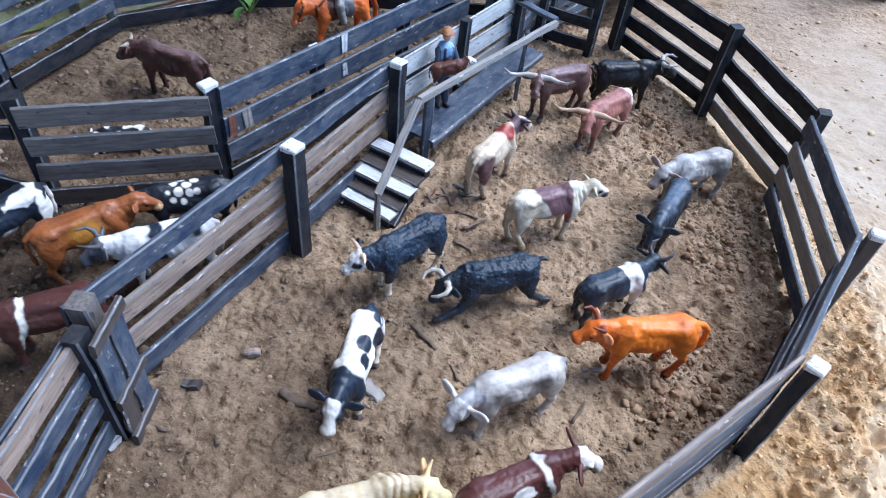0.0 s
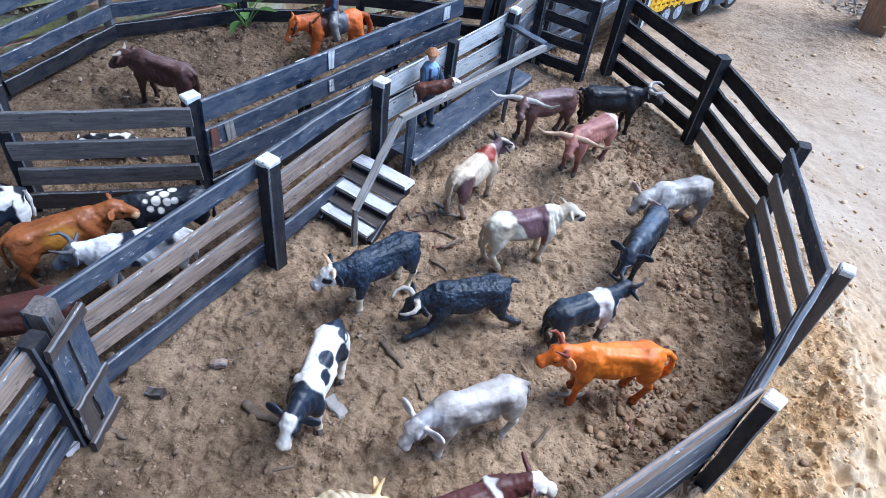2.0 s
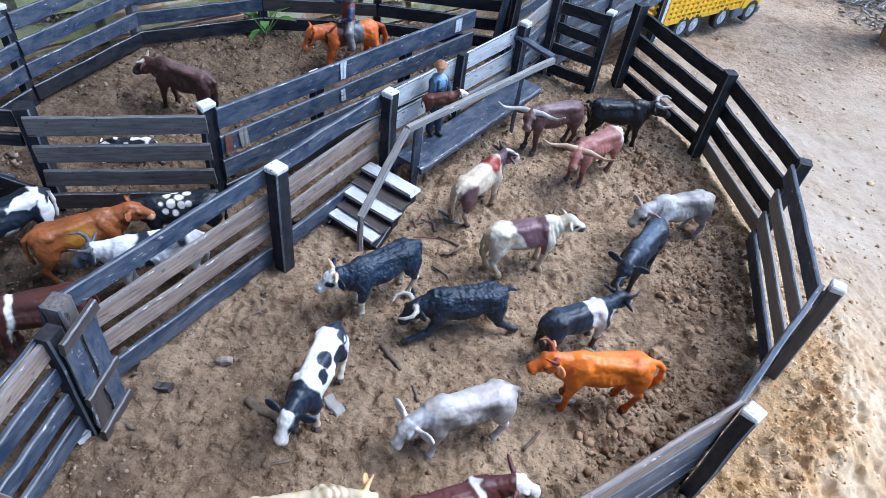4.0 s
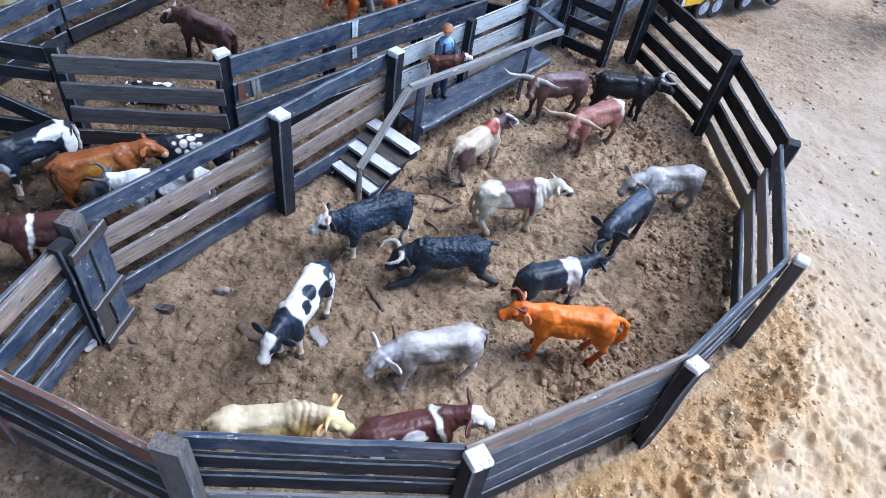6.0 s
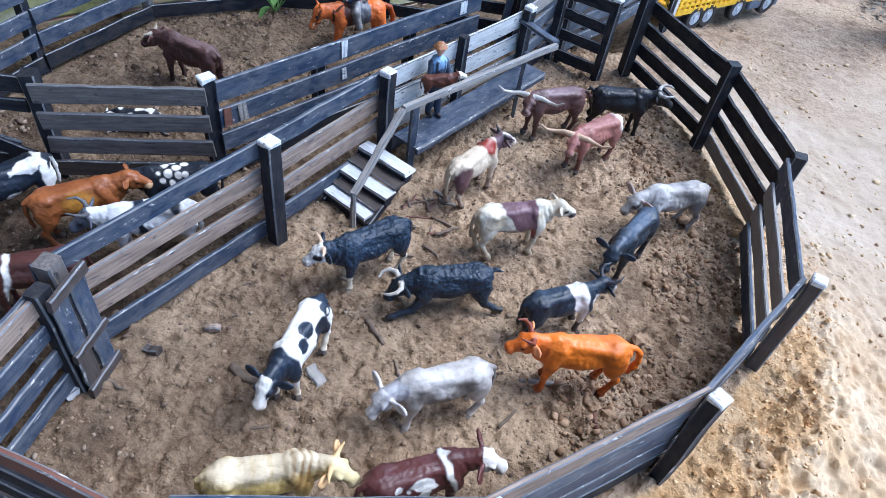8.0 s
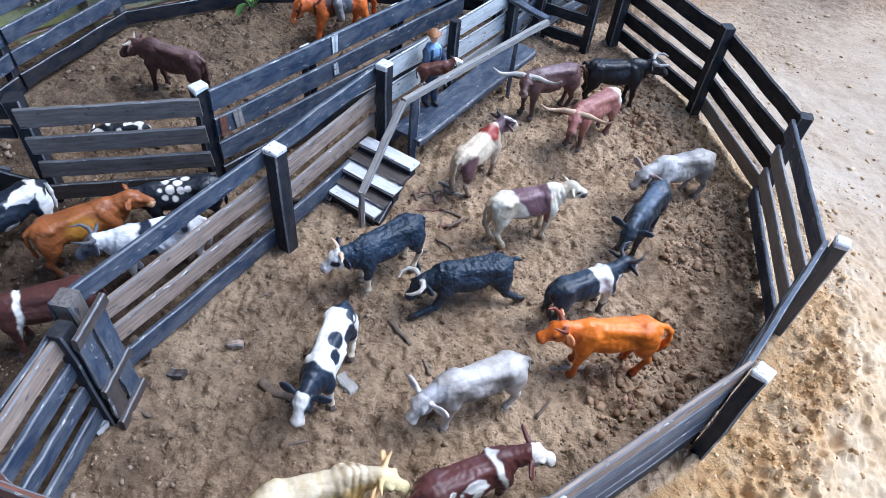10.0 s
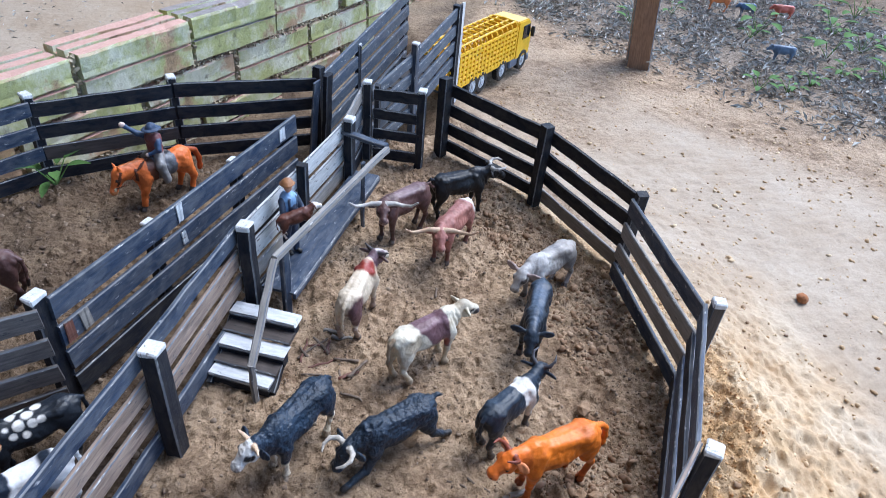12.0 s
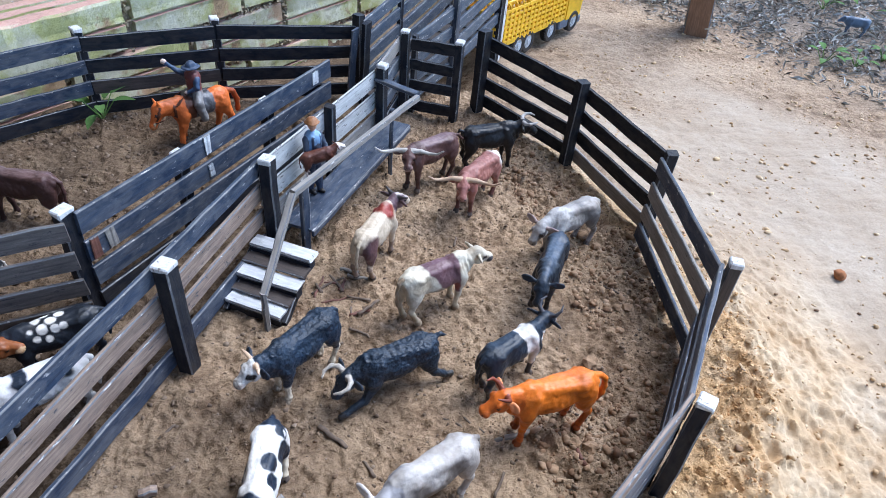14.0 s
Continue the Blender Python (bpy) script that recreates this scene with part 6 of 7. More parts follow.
def horse_colour(p, tags):
    rgb = np.tile(np.array((0.68, 0.165, 0.036)), (len(p), 1))
    for tag, col in (("hoof", (0.06, 0.05, 0.045)), ("mane", (0.42, 0.11, 0.02)), ("tail", (0.35, 0.07, 0.015)), ("saddle", (0.12, 0.125, 0.14)), ("seat", (0.03, 0.026, 0.026)), ("strap", (0.09, 0.03, 0.015)), ("muzzle", (0.56, 0.22, 0.08)), ("buckle", (0.65, 0.55, 0.35)), ("eye", (0.01, 0.01, 0.01))):
        rgb[tags == tag] = col
    return np.clip(rgb * (1 + 0.1 * blotch(p, 9, 4))[:, None], 0.004, 0.9)


HORSE = pose(-1.68 * S, 9.98 * S, lie(-1.68, 9.98)[0] * S - 0.0008, 0, 0, -143)
moulded("toy_horse", resized(horse_clay(), 0.93, 0.86), horse_colour, HORSE, TOY, "orange-brown toy horse with a grey saddle cloth and bridle", "toy horse")


def rider_clay():
    c = Clay()
    c.limb((0, 0, 1.00), (0.01, 0, 1.32), 0.105, 0.118, "shirt", 0.03, 1.15)
    c.lump((0.02, 0, 1.46), (0.066, 0.062, 0.08), "face", 0.01)
    c.lump((0.01, 0, 1.535), (0.085, 0.08, 0.075), "hat", 0.008)
    c.lump((0.01, 0, 1.505), (0.16, 0.14, 0.020), "hat", 0.012)
    for y in (-1, 1):
        c.limb((0, 0.07 * y, 1.00), (0.08, 0.21 * y, 0.86), 0.085, 0.078, "chaps", 0.02)
        c.limb((0.08, 0.2 * y, 0.86), (0.02, 0.235 * y, 0.56), 0.078, 0.062, "chaps", 0.02)
        c.limb((0.0, 0.215 * y, 0.55), (0.09, 0.22 * y, 0.52), 0.038, 0.032, "boot", 0.015)
    c.limb((0.0, -0.11, 1.30), (0.14, -0.22, 1.38), 0.056, 0.046, "sleeve", 0.018)
    c.limb((0.14, -0.22, 1.38), (0.27, -0.30, 1.52), 0.046, 0.036, "sleeve", 0.01)
    c.lump((0.30, -0.32, 1.56), (0.046, 0.04, 0.046), "hand_paint", 0.01)
    c.limb((0.0, 0.11, 1.30), (0.05, 0.18, 1.16), 0.056, 0.046, "sleeve", 0.018)
    c.limb((0.05, 0.17, 1.16), (0.17, 0.08, 1.08), 0.036, 0.028, "sleeve", 0.01)
    c.lump((0.19, 0.07, 1.08), (0.03, 0.03, 0.03), "hand_paint", 0.01)
    return c


def by_tag(table, seed=2):
    def colour(p, tags):
        rgb = np.tile(np.array((0.3, 0.3, 0.3)), (len(p), 1))
        for tag, col in table.items():
            rgb[tags == tag] = col
        return np.clip(rgb * (1 + 0.1 * blotch(p, 10, seed))[:, None], 0.004, 0.9)
    return colour


moulded("toy_rider", resized(rider_clay(), 0.93, 0.86), by_tag({"shirt": (0.17, 0.055, 0.05), "face": (0.28, 0.12, 0.08), "hat": (0.05, 0.075, 0.13), "chaps": (0.23, 0.225, 0.22), "boot": (0.07, 0.04, 0.025), "sleeve": (0.05, 0.085, 0.16), "hand_paint": (0.6, 0.45, 0.36)}),
        HORSE, TOY, "plain toy rider with a dark hat and one raised arm", "toy figure", cell=0.016)


def farmhand_clay():
    c = Clay()
    for y in (-1, 1):
        c.limb((0, 0.05 * y, 0.50), (0.0 + 0.03 * y, 0.055 * y, 0.06), 0.06, 0.045, "trousers", 0.02)
        c.limb((0.02 * y, 0.055 * y, 0.03), (0.08 + 0.02 * y, 0.06 * y, 0.028), 0.038, 0.032, "boot", 0.01)
        c.limb((0, 0.11 * y, 0.82), (0.06, 0.15 * y, 0.66), 0.042, 0.036, "sleeve", 0.015)
        c.limb((0.06, 0.15 * y, 0.66), (0.17, 0.12 * y, 0.58), 0.036, 0.03, "sleeve", 0.01)
        c.limb((0.07, 0.05 * y, 0.66), (0.075, 0.055 * y, 0.85), 0.02, 0.02, "trousers", 0.004)
    c.limb((0, 0, 0.52), (0, 0, 0.66), 0.098, 0.095, "trousers", 0.01, 1.1)
    c.limb((0, 0, 0.66), (0, 0, 0.82), 0.098, 0.10, "shirt", 0.01, 1.1)
    c.lump((0.055, 0, 0.70), (0.06, 0.075, 0.10), "trousers", 0.006)
    c.lump((0.01, 0, 0.99), (0.062, 0.058, 0.075), "face", 0.01)
    c.lump((0.0, 0, 1.05), (0.075, 0.07, 0.055), "hat", 0.008)
    c.lump((0.0, 0, 1.035), (0.105, 0.10, 0.018), "hat", 0.01)
    return c


FX, FY = 0.10, 7.62
moulded("toy_farmhand", farmhand_clay(), by_tag({"trousers": (0.035, 0.045, 0.075), "boot": (0.03, 0.025, 0.022), "shirt": (0.20, 0.33, 0.52), "sleeve": (0.05, 0.065, 0.10), "face": (0.5, 0.27, 0.18), "hat": (0.30, 0.135, 0.055)}),
        pose(FX * S, FY * S, (ZP + 0.03) * S, 0, 0, -50), TOY, "plain toy farmhand in blue overalls standing on the platform", "toy figure", cell=0.016)
calf = cow_clay(head=(6, 14), size=0.48, ears=0.9)
moulded("toy_calf", calf, coat((0.10, 0.035, 0.022), [(tagged_as("head", "muzzle"), (0.68, 0.6, 0.54)), (low(0.16, 0.03), (0.6, 0.5, 0.42))], leg=(0.55, 0.45, 0.38)),
        pose((FX + 0.09) * S, (FY - 0.15) * S, (ZP + 0.42) * S, 4, -6, 20), TOY, "small brown toy calf held in the farmhand's arms", "toy cow", cell=0.012)

# ---------------------------------------------------------------- cattle lorry
def wheel(parent, x, y, r=0.27, w=0.17):
    tyre = bmesh.new()
    ring = [(r * 0.62, -w / 2), (r * 0.93, -w / 2), (r, -w / 2 + 0.03), (r, w / 2 - 0.03), (r * 0.93, w / 2), (r * 0.62, w / 2)]
    n = 28
    rows = [[tyre.verts.new((math.cos(2 * math.pi * k / n) * a, b, math.sin(2 * math.pi * k / n) * a)) for a, b in ring] for k in range(n)]
    for k in range(n):
        for j in range(len(ring) - 1):
            tyre.faces.new((rows[k][j], rows[k][j + 1], rows[(k + 1) % n][j + 1], rows[(k + 1) % n][j]))
    for k in range(n):
        a = 2 * math.pi * k / n
        block(tyre, -0.012, 0.012, -w / 2 + 0.02, w / 2 - 0.02, -0.012, 0.014, 0, pose(0, 0, 0, 0, -math.degrees(a), 0) @ Matrix.Translation((0, 0, r)))
    bmesh.ops.recalc_face_normals(tyre, faces=tyre.faces)
    at = whole(parent) @ pose(x * S, y * S, r * S)
    ob = part("wheel", tyre, BLACK_PLASTIC, parent, "black ribbed tyre", at=at)
    rim = bmesh.new()
    rod(rim, (0, -w / 2 + 0.02, 0), (0, w / 2 - 0.02, 0), r * 0.64, n=20)
    for k in range(6):
        a = math.pi * k / 3
        for e in (-1, 1):
            rod(rim, (math.cos(a) * r * 0.36, e * (w / 2 - 0.03), math.sin(a) * r * 0.36), (math.cos(a) * r * 0.36, e * (w / 2 - 0.005), math.sin(a) * r * 0.36), 0.03, n=6)
    for e in (-1, 1):
        rod(rim, (0, e * (w / 2 - 0.03), 0), (0, e * (w / 2 + 0.01), 0), 0.07, 0.05, n=10)
    part("rim", rim, GREY_RIM, ob, "grey rim", at=at)
    return ob


LX, LY = 4.37, 14.42
lorry = thing("toy_lorry", LX, LY, lie(LX, LY)[0], 42.0, "yellow plastic toy cattle lorry with a slatted cage body", "toy lorry")
lorry.matrix_basis = lorry.matrix_basis @ Matrix.Scale(0.94, 4)
W = 0.44
part("chassis", block(box(-1.0, 2.9, -0.3, 0.3, 0.30, 0.42), 1.95, 2.45, -0.42, 0.42, 0.16, 0.40, 0.03), BLUE_GREY_PLASTIC, lorry)
for x in (0.0, 0.44, 1.50, 2.64):
    for y in (-0.36, 0.36):
        wheel(lorry, x, y)
CZ0, CZ1, CX0, CX1 = 0.46, 1.22, -1.10, 2.12
part("cage_floor", box(CX0, CX1, -W, W, CZ0 - 0.05, CZ0 + 0.02), YELLOW, lorry)
for e in (-1, 1):
    side = bmesh.new()
    y0, y1 = (W - 0.035, W) if e > 0 else (-W, -W + 0.035)
    for k in range(7):
        z = CZ0 + 0.02 + k * 0.118
        block(side, CX0, CX1, y0, y1, z, z + (0.062 if k < 6 else 0.075), 0.006)
    for k in range(19):
        x = CX0 + 0.02 + k * (CX1 - CX0 - 0.07) / 18
        block(side, x, x + (0.07 if k % 2 == 0 else 0.05), y0 - 0.008, y1 + 0.008, CZ0, CZ1, 0.006)
    part("side_panel", side, YELLOW, lorry)
for k in range(13):
    x = CX0 + 0.05 + k * (CX1 - CX0 - 0.1) / 12
    hoop = bmesh.new()
    pts = [(x, -W + 0.02, CZ1 - 0.02), (x, -W + 0.03, CZ1 + 0.1), (x, -W + 0.1, CZ1 + 0.17), (x, 0, CZ1 + 0.19), (x, W - 0.1, CZ1 + 0.17), (x, W - 0.03, CZ1 + 0.1), (x, W - 0.02, CZ1 - 0.02)]
    for a, b in zip(pts, pts[1:]):
        rod(hoop, a, b, 0.028, n=6)
    part("hoop", hoop, YELLOW, lorry)
for y in (-W + 0.1, -0.15, 0.15, W - 0.1):
    part("roof_bar", box(CX0 + 0.03, CX1 - 0.03, y - 0.025, y + 0.025, CZ1 + 0.15, CZ1 + 0.19), YELLOW, lorry)
front = bmesh.new()
block(front, CX1 - 0.05, CX1, -W, W, CZ0, CZ1 + 0.17, 0.02)
part("headboard", front, YELLOW, lorry)
rear = bmesh.new()
for y in (-W + 0.04, -0.02, W - 0.08):
    block(rear, CX0 - 0.02, CX0 + 0.03, y, y + 0.05, CZ0, CZ1, 0.008)
for k in range(6):
    block(rear, CX0 - 0.015, CX0 + 0.025, -W, W, CZ0 + 0.02 + k * 0.14, CZ0 + 0.08 + k * 0.14, 0.008)
part("tail_gate", rear, YELLOW, lorry)
cab = bmesh.new()
ring = [(2.20, 0.34), (2.98, 0.34), (3.02, 0.75), (2.92, 1.22), (2.80, 1.34), (2.20, 1.36)]
ends = [[cab.verts.new((x, y, z)) for x, z in ring] for y in (-0.43, 0.43)]
for k in range(len(ring)):
    cab.faces.new((ends[0][k], ends[0][(k + 1) % len(ring)], ends[1][(k + 1) % len(ring)], ends[1][k]))
cab.faces.new(ends[0])
cab.faces.new(ends[1])
bmesh.ops.recalc_face_normals(cab, faces=cab.faces)
bmesh.ops.bevel(cab, geom=list(cab.edges), offset=0.03, segments=2, affect="EDGES")
body_ob = part("cab", cab, YELLOW, lorry)
for e in (-1, 1):
    part("side_window", box(2.48, 2.86, e * 0.435 - 0.012, e * 0.435 + 0.012, 0.84, 1.2, 0.01), GLASS_DARK, body_ob, "dark side window", at=whole(lorry))
    part("mirror", block(box(2.90, 2.96, e * 0.50 - 0.05, e * 0.50 + 0.05, 0.85, 1.12, 0.015), 2.90, 2.93, e * 0.45 - 0.03, e * 0.45 + 0.03, 0.98, 1.01, 0), BLACK_PLASTIC, body_ob, "black wing mirror", at=whole(lorry))
    part("headlight", box(2.99, 3.03, e * 0.32 - 0.06, e * 0.32 + 0.06, 0.40, 0.50, 0.012), LAMP_CLEAR, body_ob, "clear headlight", at=whole(lorry))
wind = box(-0.02, 0.02, -0.37, 0.37, -0.21, 0.21, 0.01)
part("windscreen", wind, GLASS_DARK, body_ob, "dark windscreen", at=whole(lorry) @ pose(2.975 * S, 0, 0.99 * S, 0, -12, 0))
part("bumper", box(2.86, 3.06, -0.43, 0.43, 0.14, 0.34, 0.03), BLUE_GREY_PLASTIC, lorry)

# ---------------------------------------------------------------- toys far off in the leaf litter
FAR = "toy animals among the dead leaves"


def far_toy(x, y, turn, col, label, size=1.0):
    cattle(x, y, turn, cow_clay(size=size, horn="short", stance=(0.04, -0.04, 0.03, -0.03)), coat(col, [], horn=tuple(c * 0.6 for c in col), hoof=tuple(c * 0.5 for c in col)), label, group=FAR, cell=0.026, z=0.06)


far_toy(15.9, 20.9, 150, (0.74, 0.26, 0.10), "plain orange toy cow standing among dead leaves", 0.82)
far_toy(16.7, 20.3, 170, (0.06, 0.11, 0.20), "plain dark blue toy cow standing among dead leaves", 0.6)
far_toy(17.9, 19.9, 165, (0.45, 0.11, 0.07), "plain red toy cow standing among dead leaves", 0.7)
far_toy(14.8, 16.0, 160, (0.10, 0.15, 0.23), "plain slate-blue toy cow standing among dead leaves", 0.68)

# ---------------------------------------------------------------- sticks, chips of wood and lumps of earth
BARK = plain("grey_bark", (0.13, 0.095, 0.07), 0.85, 0, 0.4, 120.0)


def stick(a, b, r, label, mat=None, bend=0.02):
    a, b = Vector(a), Vector(b)
    n = 5
    pts = [a.lerp(b, k / n) + Vector((rng.uniform(-bend, bend), rng.uniform(-bend, bend), 0)) for k in range(n + 1)]
    c = (a + b) / 2
    bm = bmesh.new()
    rings = []
    d = (b - a).normalized()
    s = d.cross(Vector((0, 0, 1))).normalized()
    for k, p in enumerate(pts):
        rr = r * (1 - 0.25 * k / n) * rng.uniform(0.85, 1.1)
        rings.append([bm.verts.new(p - c + s * (math.cos(t) * rr) + Vector((0, 0, math.sin(t) * rr * 0.8))) for t in [2 * math.pi * j / 7 for j in range(7)]])
    for r0, r1 in zip(rings, rings[1:]):
        for j in range(7):
            bm.faces.new((r0[j], r0[(j + 1) % 7], r1[(j + 1) % 7], r1[j]))
    bm.faces.new(rings[0])
    bm.faces.new(rings[-1])
    bmesh.ops.recalc_face_normals(bm, faces=bm.faces)
    ob = part("stick", bm, mat or BARK, smooth=True)
    g = lie(c.x, c.y)[0]
    ob.location = (c.x * S, c.y * S, (g + r * 0.5) * S)
    return tagged(ob, label, "stick", "sticks lying on the earth")


stick((0.10, 4.25, 0), (0.34, 4.0, 0), 0.030, "dark broken stick lying on the earth")
stick((-2.12, 2.86, 0), (-1.88, 2.85, 0), 0.022, "thin dark stick near the gate")
stick((1.80, 3.92, 0), (2.42, 4.06, 0), 0.034, "pale grey stick under the orange cow", WOOD_GREY)
stick((-1.05, 3.33, 0), (-0.70, 3.18, 0), 0.05, "stub of dark bark beside the spotted cow")
stick((2.66, 3.58, 0), (2.61, 3.90, 0), 0.026, "reddish twig near the front fence", WOOD_RED)
stick((0.02, 6.20, 0), (0.42, 6.48, 0), 0.018, "thin twig by the steps")
stick((0.05, 6.10, 0), (0.16, 6.50, 0), 0.016, "thin twig by the steps", WOOD_RED)
stick((0.12, 6.02, 0), (0.50, 6.12, 0), 0.016, "thin twig by the steps", WOOD_RED)
stick((0.40, 6.62, 0), (0.62, 6.55, 0), 0.03, "pale chip of wood by the steps", WOOD_GREY)
stick((0.46, 6.50, 0), (0.72, 6.42, 0), 0.03, "pale chip of wood by the steps", WOOD_GREY)
stick((1.35, 4.25, 0), (1.62, 4.1, 0), 0.016, "thin curved twig on the earth")
stick((1.45, 4.35, 0), (1.75, 4.05, 0), 0.014, "thin curved twig on the earth")
stick((0.45, 5.55, 0), (0.68, 5.40, 0), 0.018, "short dark twig on the earth")
stick((3.75, 6.05, 0), (3.95, 5.85, 0), 0.016, "thin twig among the stones")


for k in range(11):
    bx, by, ba, bl = rng.uniform(0.08, 0.75), rng.uniform(5.75, 6.55), rng.uniform(0, 3.14), rng.uniform(0.06, 0.17)
    stick((bx - math.cos(ba) * bl, by - math.sin(ba) * bl, 0), (bx + math.cos(ba) * bl, by + math.sin(ba) * bl, 0), rng.uniform(0.014, 0.026), "small strip of bark beside the steps", WOOD_RED if k % 3 == 0 else BARK, 0.006)
for bx, by, ba, bl in ((-0.55, 2.75, 0.4, 0.12), (0.55, 3.75, 2.0, 0.10), (1.75, 3.45, 1.0, 0.14), (2.75, 4.15, 2.4, 0.12), (-1.35, 4.35, 0.9, 0.10), (0.25, 5.35, 0.2, 0.13), (1.95, 7.05, 1.3, 0.11), (0.85, 7.45, 2.7, 0.12)):
    stick((bx - math.cos(ba) * bl, by - math.sin(ba) * bl, 0), (bx + math.cos(ba) * bl, by + math.sin(ba) * bl, 0), 0.018, "short dry twig pressed into the earth", None, 0.007)


def chip(x, y, turn, l, w, h, mat, name, label, cat):
    bm = plank_mesh(l, w, h, 0.012, 0.012, 3)
    ob = part(name, bm, mat)
    ob.matrix_basis = pose(x * S, y * S, (lie(x, y)[0] + h * 0.6) * S, rng.uniform(-6, 6), rng.uniform(-6, 6), turn)
    return tagged(ob, label, cat)


chip(-0.20, 3.42, -40, 0.24, 0.12, 0.05, WOOD_GREY, "wood_chip", "flat grey chip of wood under the spotted cow", "wood chip")
chip(-1.42, 3.73, 10, 0.16, 0.08, 0.06, WOOD_BROWN, "wood_chip", "small cut end of brown wood", "wood chip")
chip(-1.85, 3.30, -10, 0.17, 0.09, 0.07, WOOD_UMBER, "wood_chip", "small dark block of wood on the earth", "wood chip")
chip(-2.3, 2.66, 60, 0.12, 0.1, 0.09, WHITE_PAINT, "pale_stone", "pale stone at the foot of the gate post", "stone")


def lump_mesh(r, seed, squash=0.75, sub=2):
    bm = bmesh.new()
    bmesh.ops.create_icosphere(bm, subdivisions=sub, radius=r)
    for v in bm.verts:
        q = Vector(v.co) / r
        v.co *= 1 + 0.45 * noise.noise(q * 1.6 + Vector((seed, 0, 0))) + 0.12 * noise.noise(q * 4 + Vector((0, seed, 0)))
        v.co.z *= squash
    return bm


RED_EARTH = plain("red_clay", (0.30, 0.12, 0.045), 0.9, 0, 0.35, 150)
ob = part("clay_lump", lump_mesh(0.095, 3), RED_EARTH, smooth=True)
ob.location = (7.72 * S, 6.45 * S, (lie(7.72, 6.45)[0] + 0.05) * S)
tagged(ob, "lump of reddish clay lying on the sand", "clay lump")
STONE = plain("dull_stone", (0.30, 0.195, 0.115), 0.9, 0, 0.35, 120)
for k in range(14):
    u = rng.random()
    a, b = (R1, R2) if k % 3 == 0 else (R2, R3) if k % 3 == 1 else (R3, R4)
    d = Vector((b[0] - a[0], b[1] - a[1])).normalized()
    inn = 0.25 + rng.random() * 0.95
    x, y = a[0] + u * (b[0] - a[0]) - d.y * inn, a[1] + u * (b[1] - a[1]) + d.x * inn
    r = rng.uniform(0.05, 0.10)
    ob = part("stone", lump_mesh(r, k * 1.7, 0.7), STONE)
    ob.matrix_basis = pose(x * S, y * S, (lie(x, y)[0] + r * 0.25) * S, 0, 0, rng.uniform(0, 360))
    tagged(ob, "rounded clod of dry earth inside the fence", "clod", "clods along the fence")

# crumbs, clods and gravel that nobody could count
ICO = bmesh.new()
bmesh.ops.create_icosphere(ICO, subdivisions=1, radius=1.0)
ICO_V = np.array([v.co[:] for v in ICO.verts])
ICO_F = np.array([[v.index for v in f.verts] for f in ICO.faces])
ICO.free()
gen = np.random.default_rng(11)


def crumbs(name, spots_, material, label):
    """Many small angular lumps as one mesh. spots_: x, y, radius."""
    vs, fs = [], []
    heights = lie_all(np.array([q[0] for q in spots_]), np.array([q[1] for q in spots_]))[0]
    for k, (x, y, r) in enumerate(spots_):
        q = ICO_V * (1 + gen.uniform(-0.52, 0.42, (len(ICO_V), 1))) * np.array([gen.uniform(0.7, 1.4), gen.uniform(0.7, 1.3), gen.uniform(0.5, 0.95)]) * r
        a = gen.uniform(0, 6.28)
        ca, sa = math.cos(a), math.sin(a)
        q = q @ np.array([[ca, sa, 0], [-sa, ca, 0], [0, 0, 1]])
        vs.append(q + np.array([x, y, heights[k] + r * 0.06]))
        fs.append(ICO_F + k * len(ICO_V))
    me = bpy.data.meshes.new(name)
    me.from_pydata((np.concatenate(vs) * S).tolist(), [], np.concatenate(fs).tolist())
    me.polygons.foreach_set("use_smooth", [True] * len(me.polygons))
    me.materials.append(material)
    return tagged(new(name, me), label, "crumbs", kind="stuff")


def sprinkle(n, x0, x1, y0, y1, keep, r0, r1, clump=1.2, seed=0.0):
    """Places in a box, bunched by noise, kept where keep(x, y, out) says; small ones far more often."""
    out = []
    while len(out) < n:
        x, y = gen.uniform(x0, x1), gen.uniform(y0, y1)
        if noise.noise(Vector((x * clump, y * clump, seed))) + gen.uniform(-0.35, 0.5) < 0:
            continue
        if not keep(x, y):
            continue
        out.append((x, y, r0 + (r1 - r0) * gen.random() ** 3.2))
    return out


def inside_pen(x, y):
    o = beyond(x, y)
    fence = (x - G[0]) * (P9[1] - G[1]) - (y - G[1]) * (P9[0] - G[0])
    return o < -0.1 and fence > 0.4 and 1.5 < y < 10.8


def strip(x, y):
    o = beyond(x, y)
    return -1.35 < o < -0.12 and x > 2.2 and 3.2 < y < 10.0


crumbs("pen_crumbs", sprinkle(5000, -2.4, 4.6, 1.4, 10.8, inside_pen, 0.006, 0.025, 1.5, 1.0), CRUMB_DIRT, "crumbled brown earth trodden over the pen floor")
crumbs("dark_crumbs", sprinkle(1600, -2.4, 4.4, 1.5, 10.0, inside_pen, 0.008, 0.03, 2.0, 21.0), CRUMB_DAMP, "dark damp crumbs of earth on the pen floor")
crumbs("stony_strip", sprinkle(2000, 2.2, 4.8, 3.2, 10.0, strip, 0.012, 0.056, 0.9, 2.0), CRUMB_CLAY, "heaped clods and gravel along the inside of the fence")
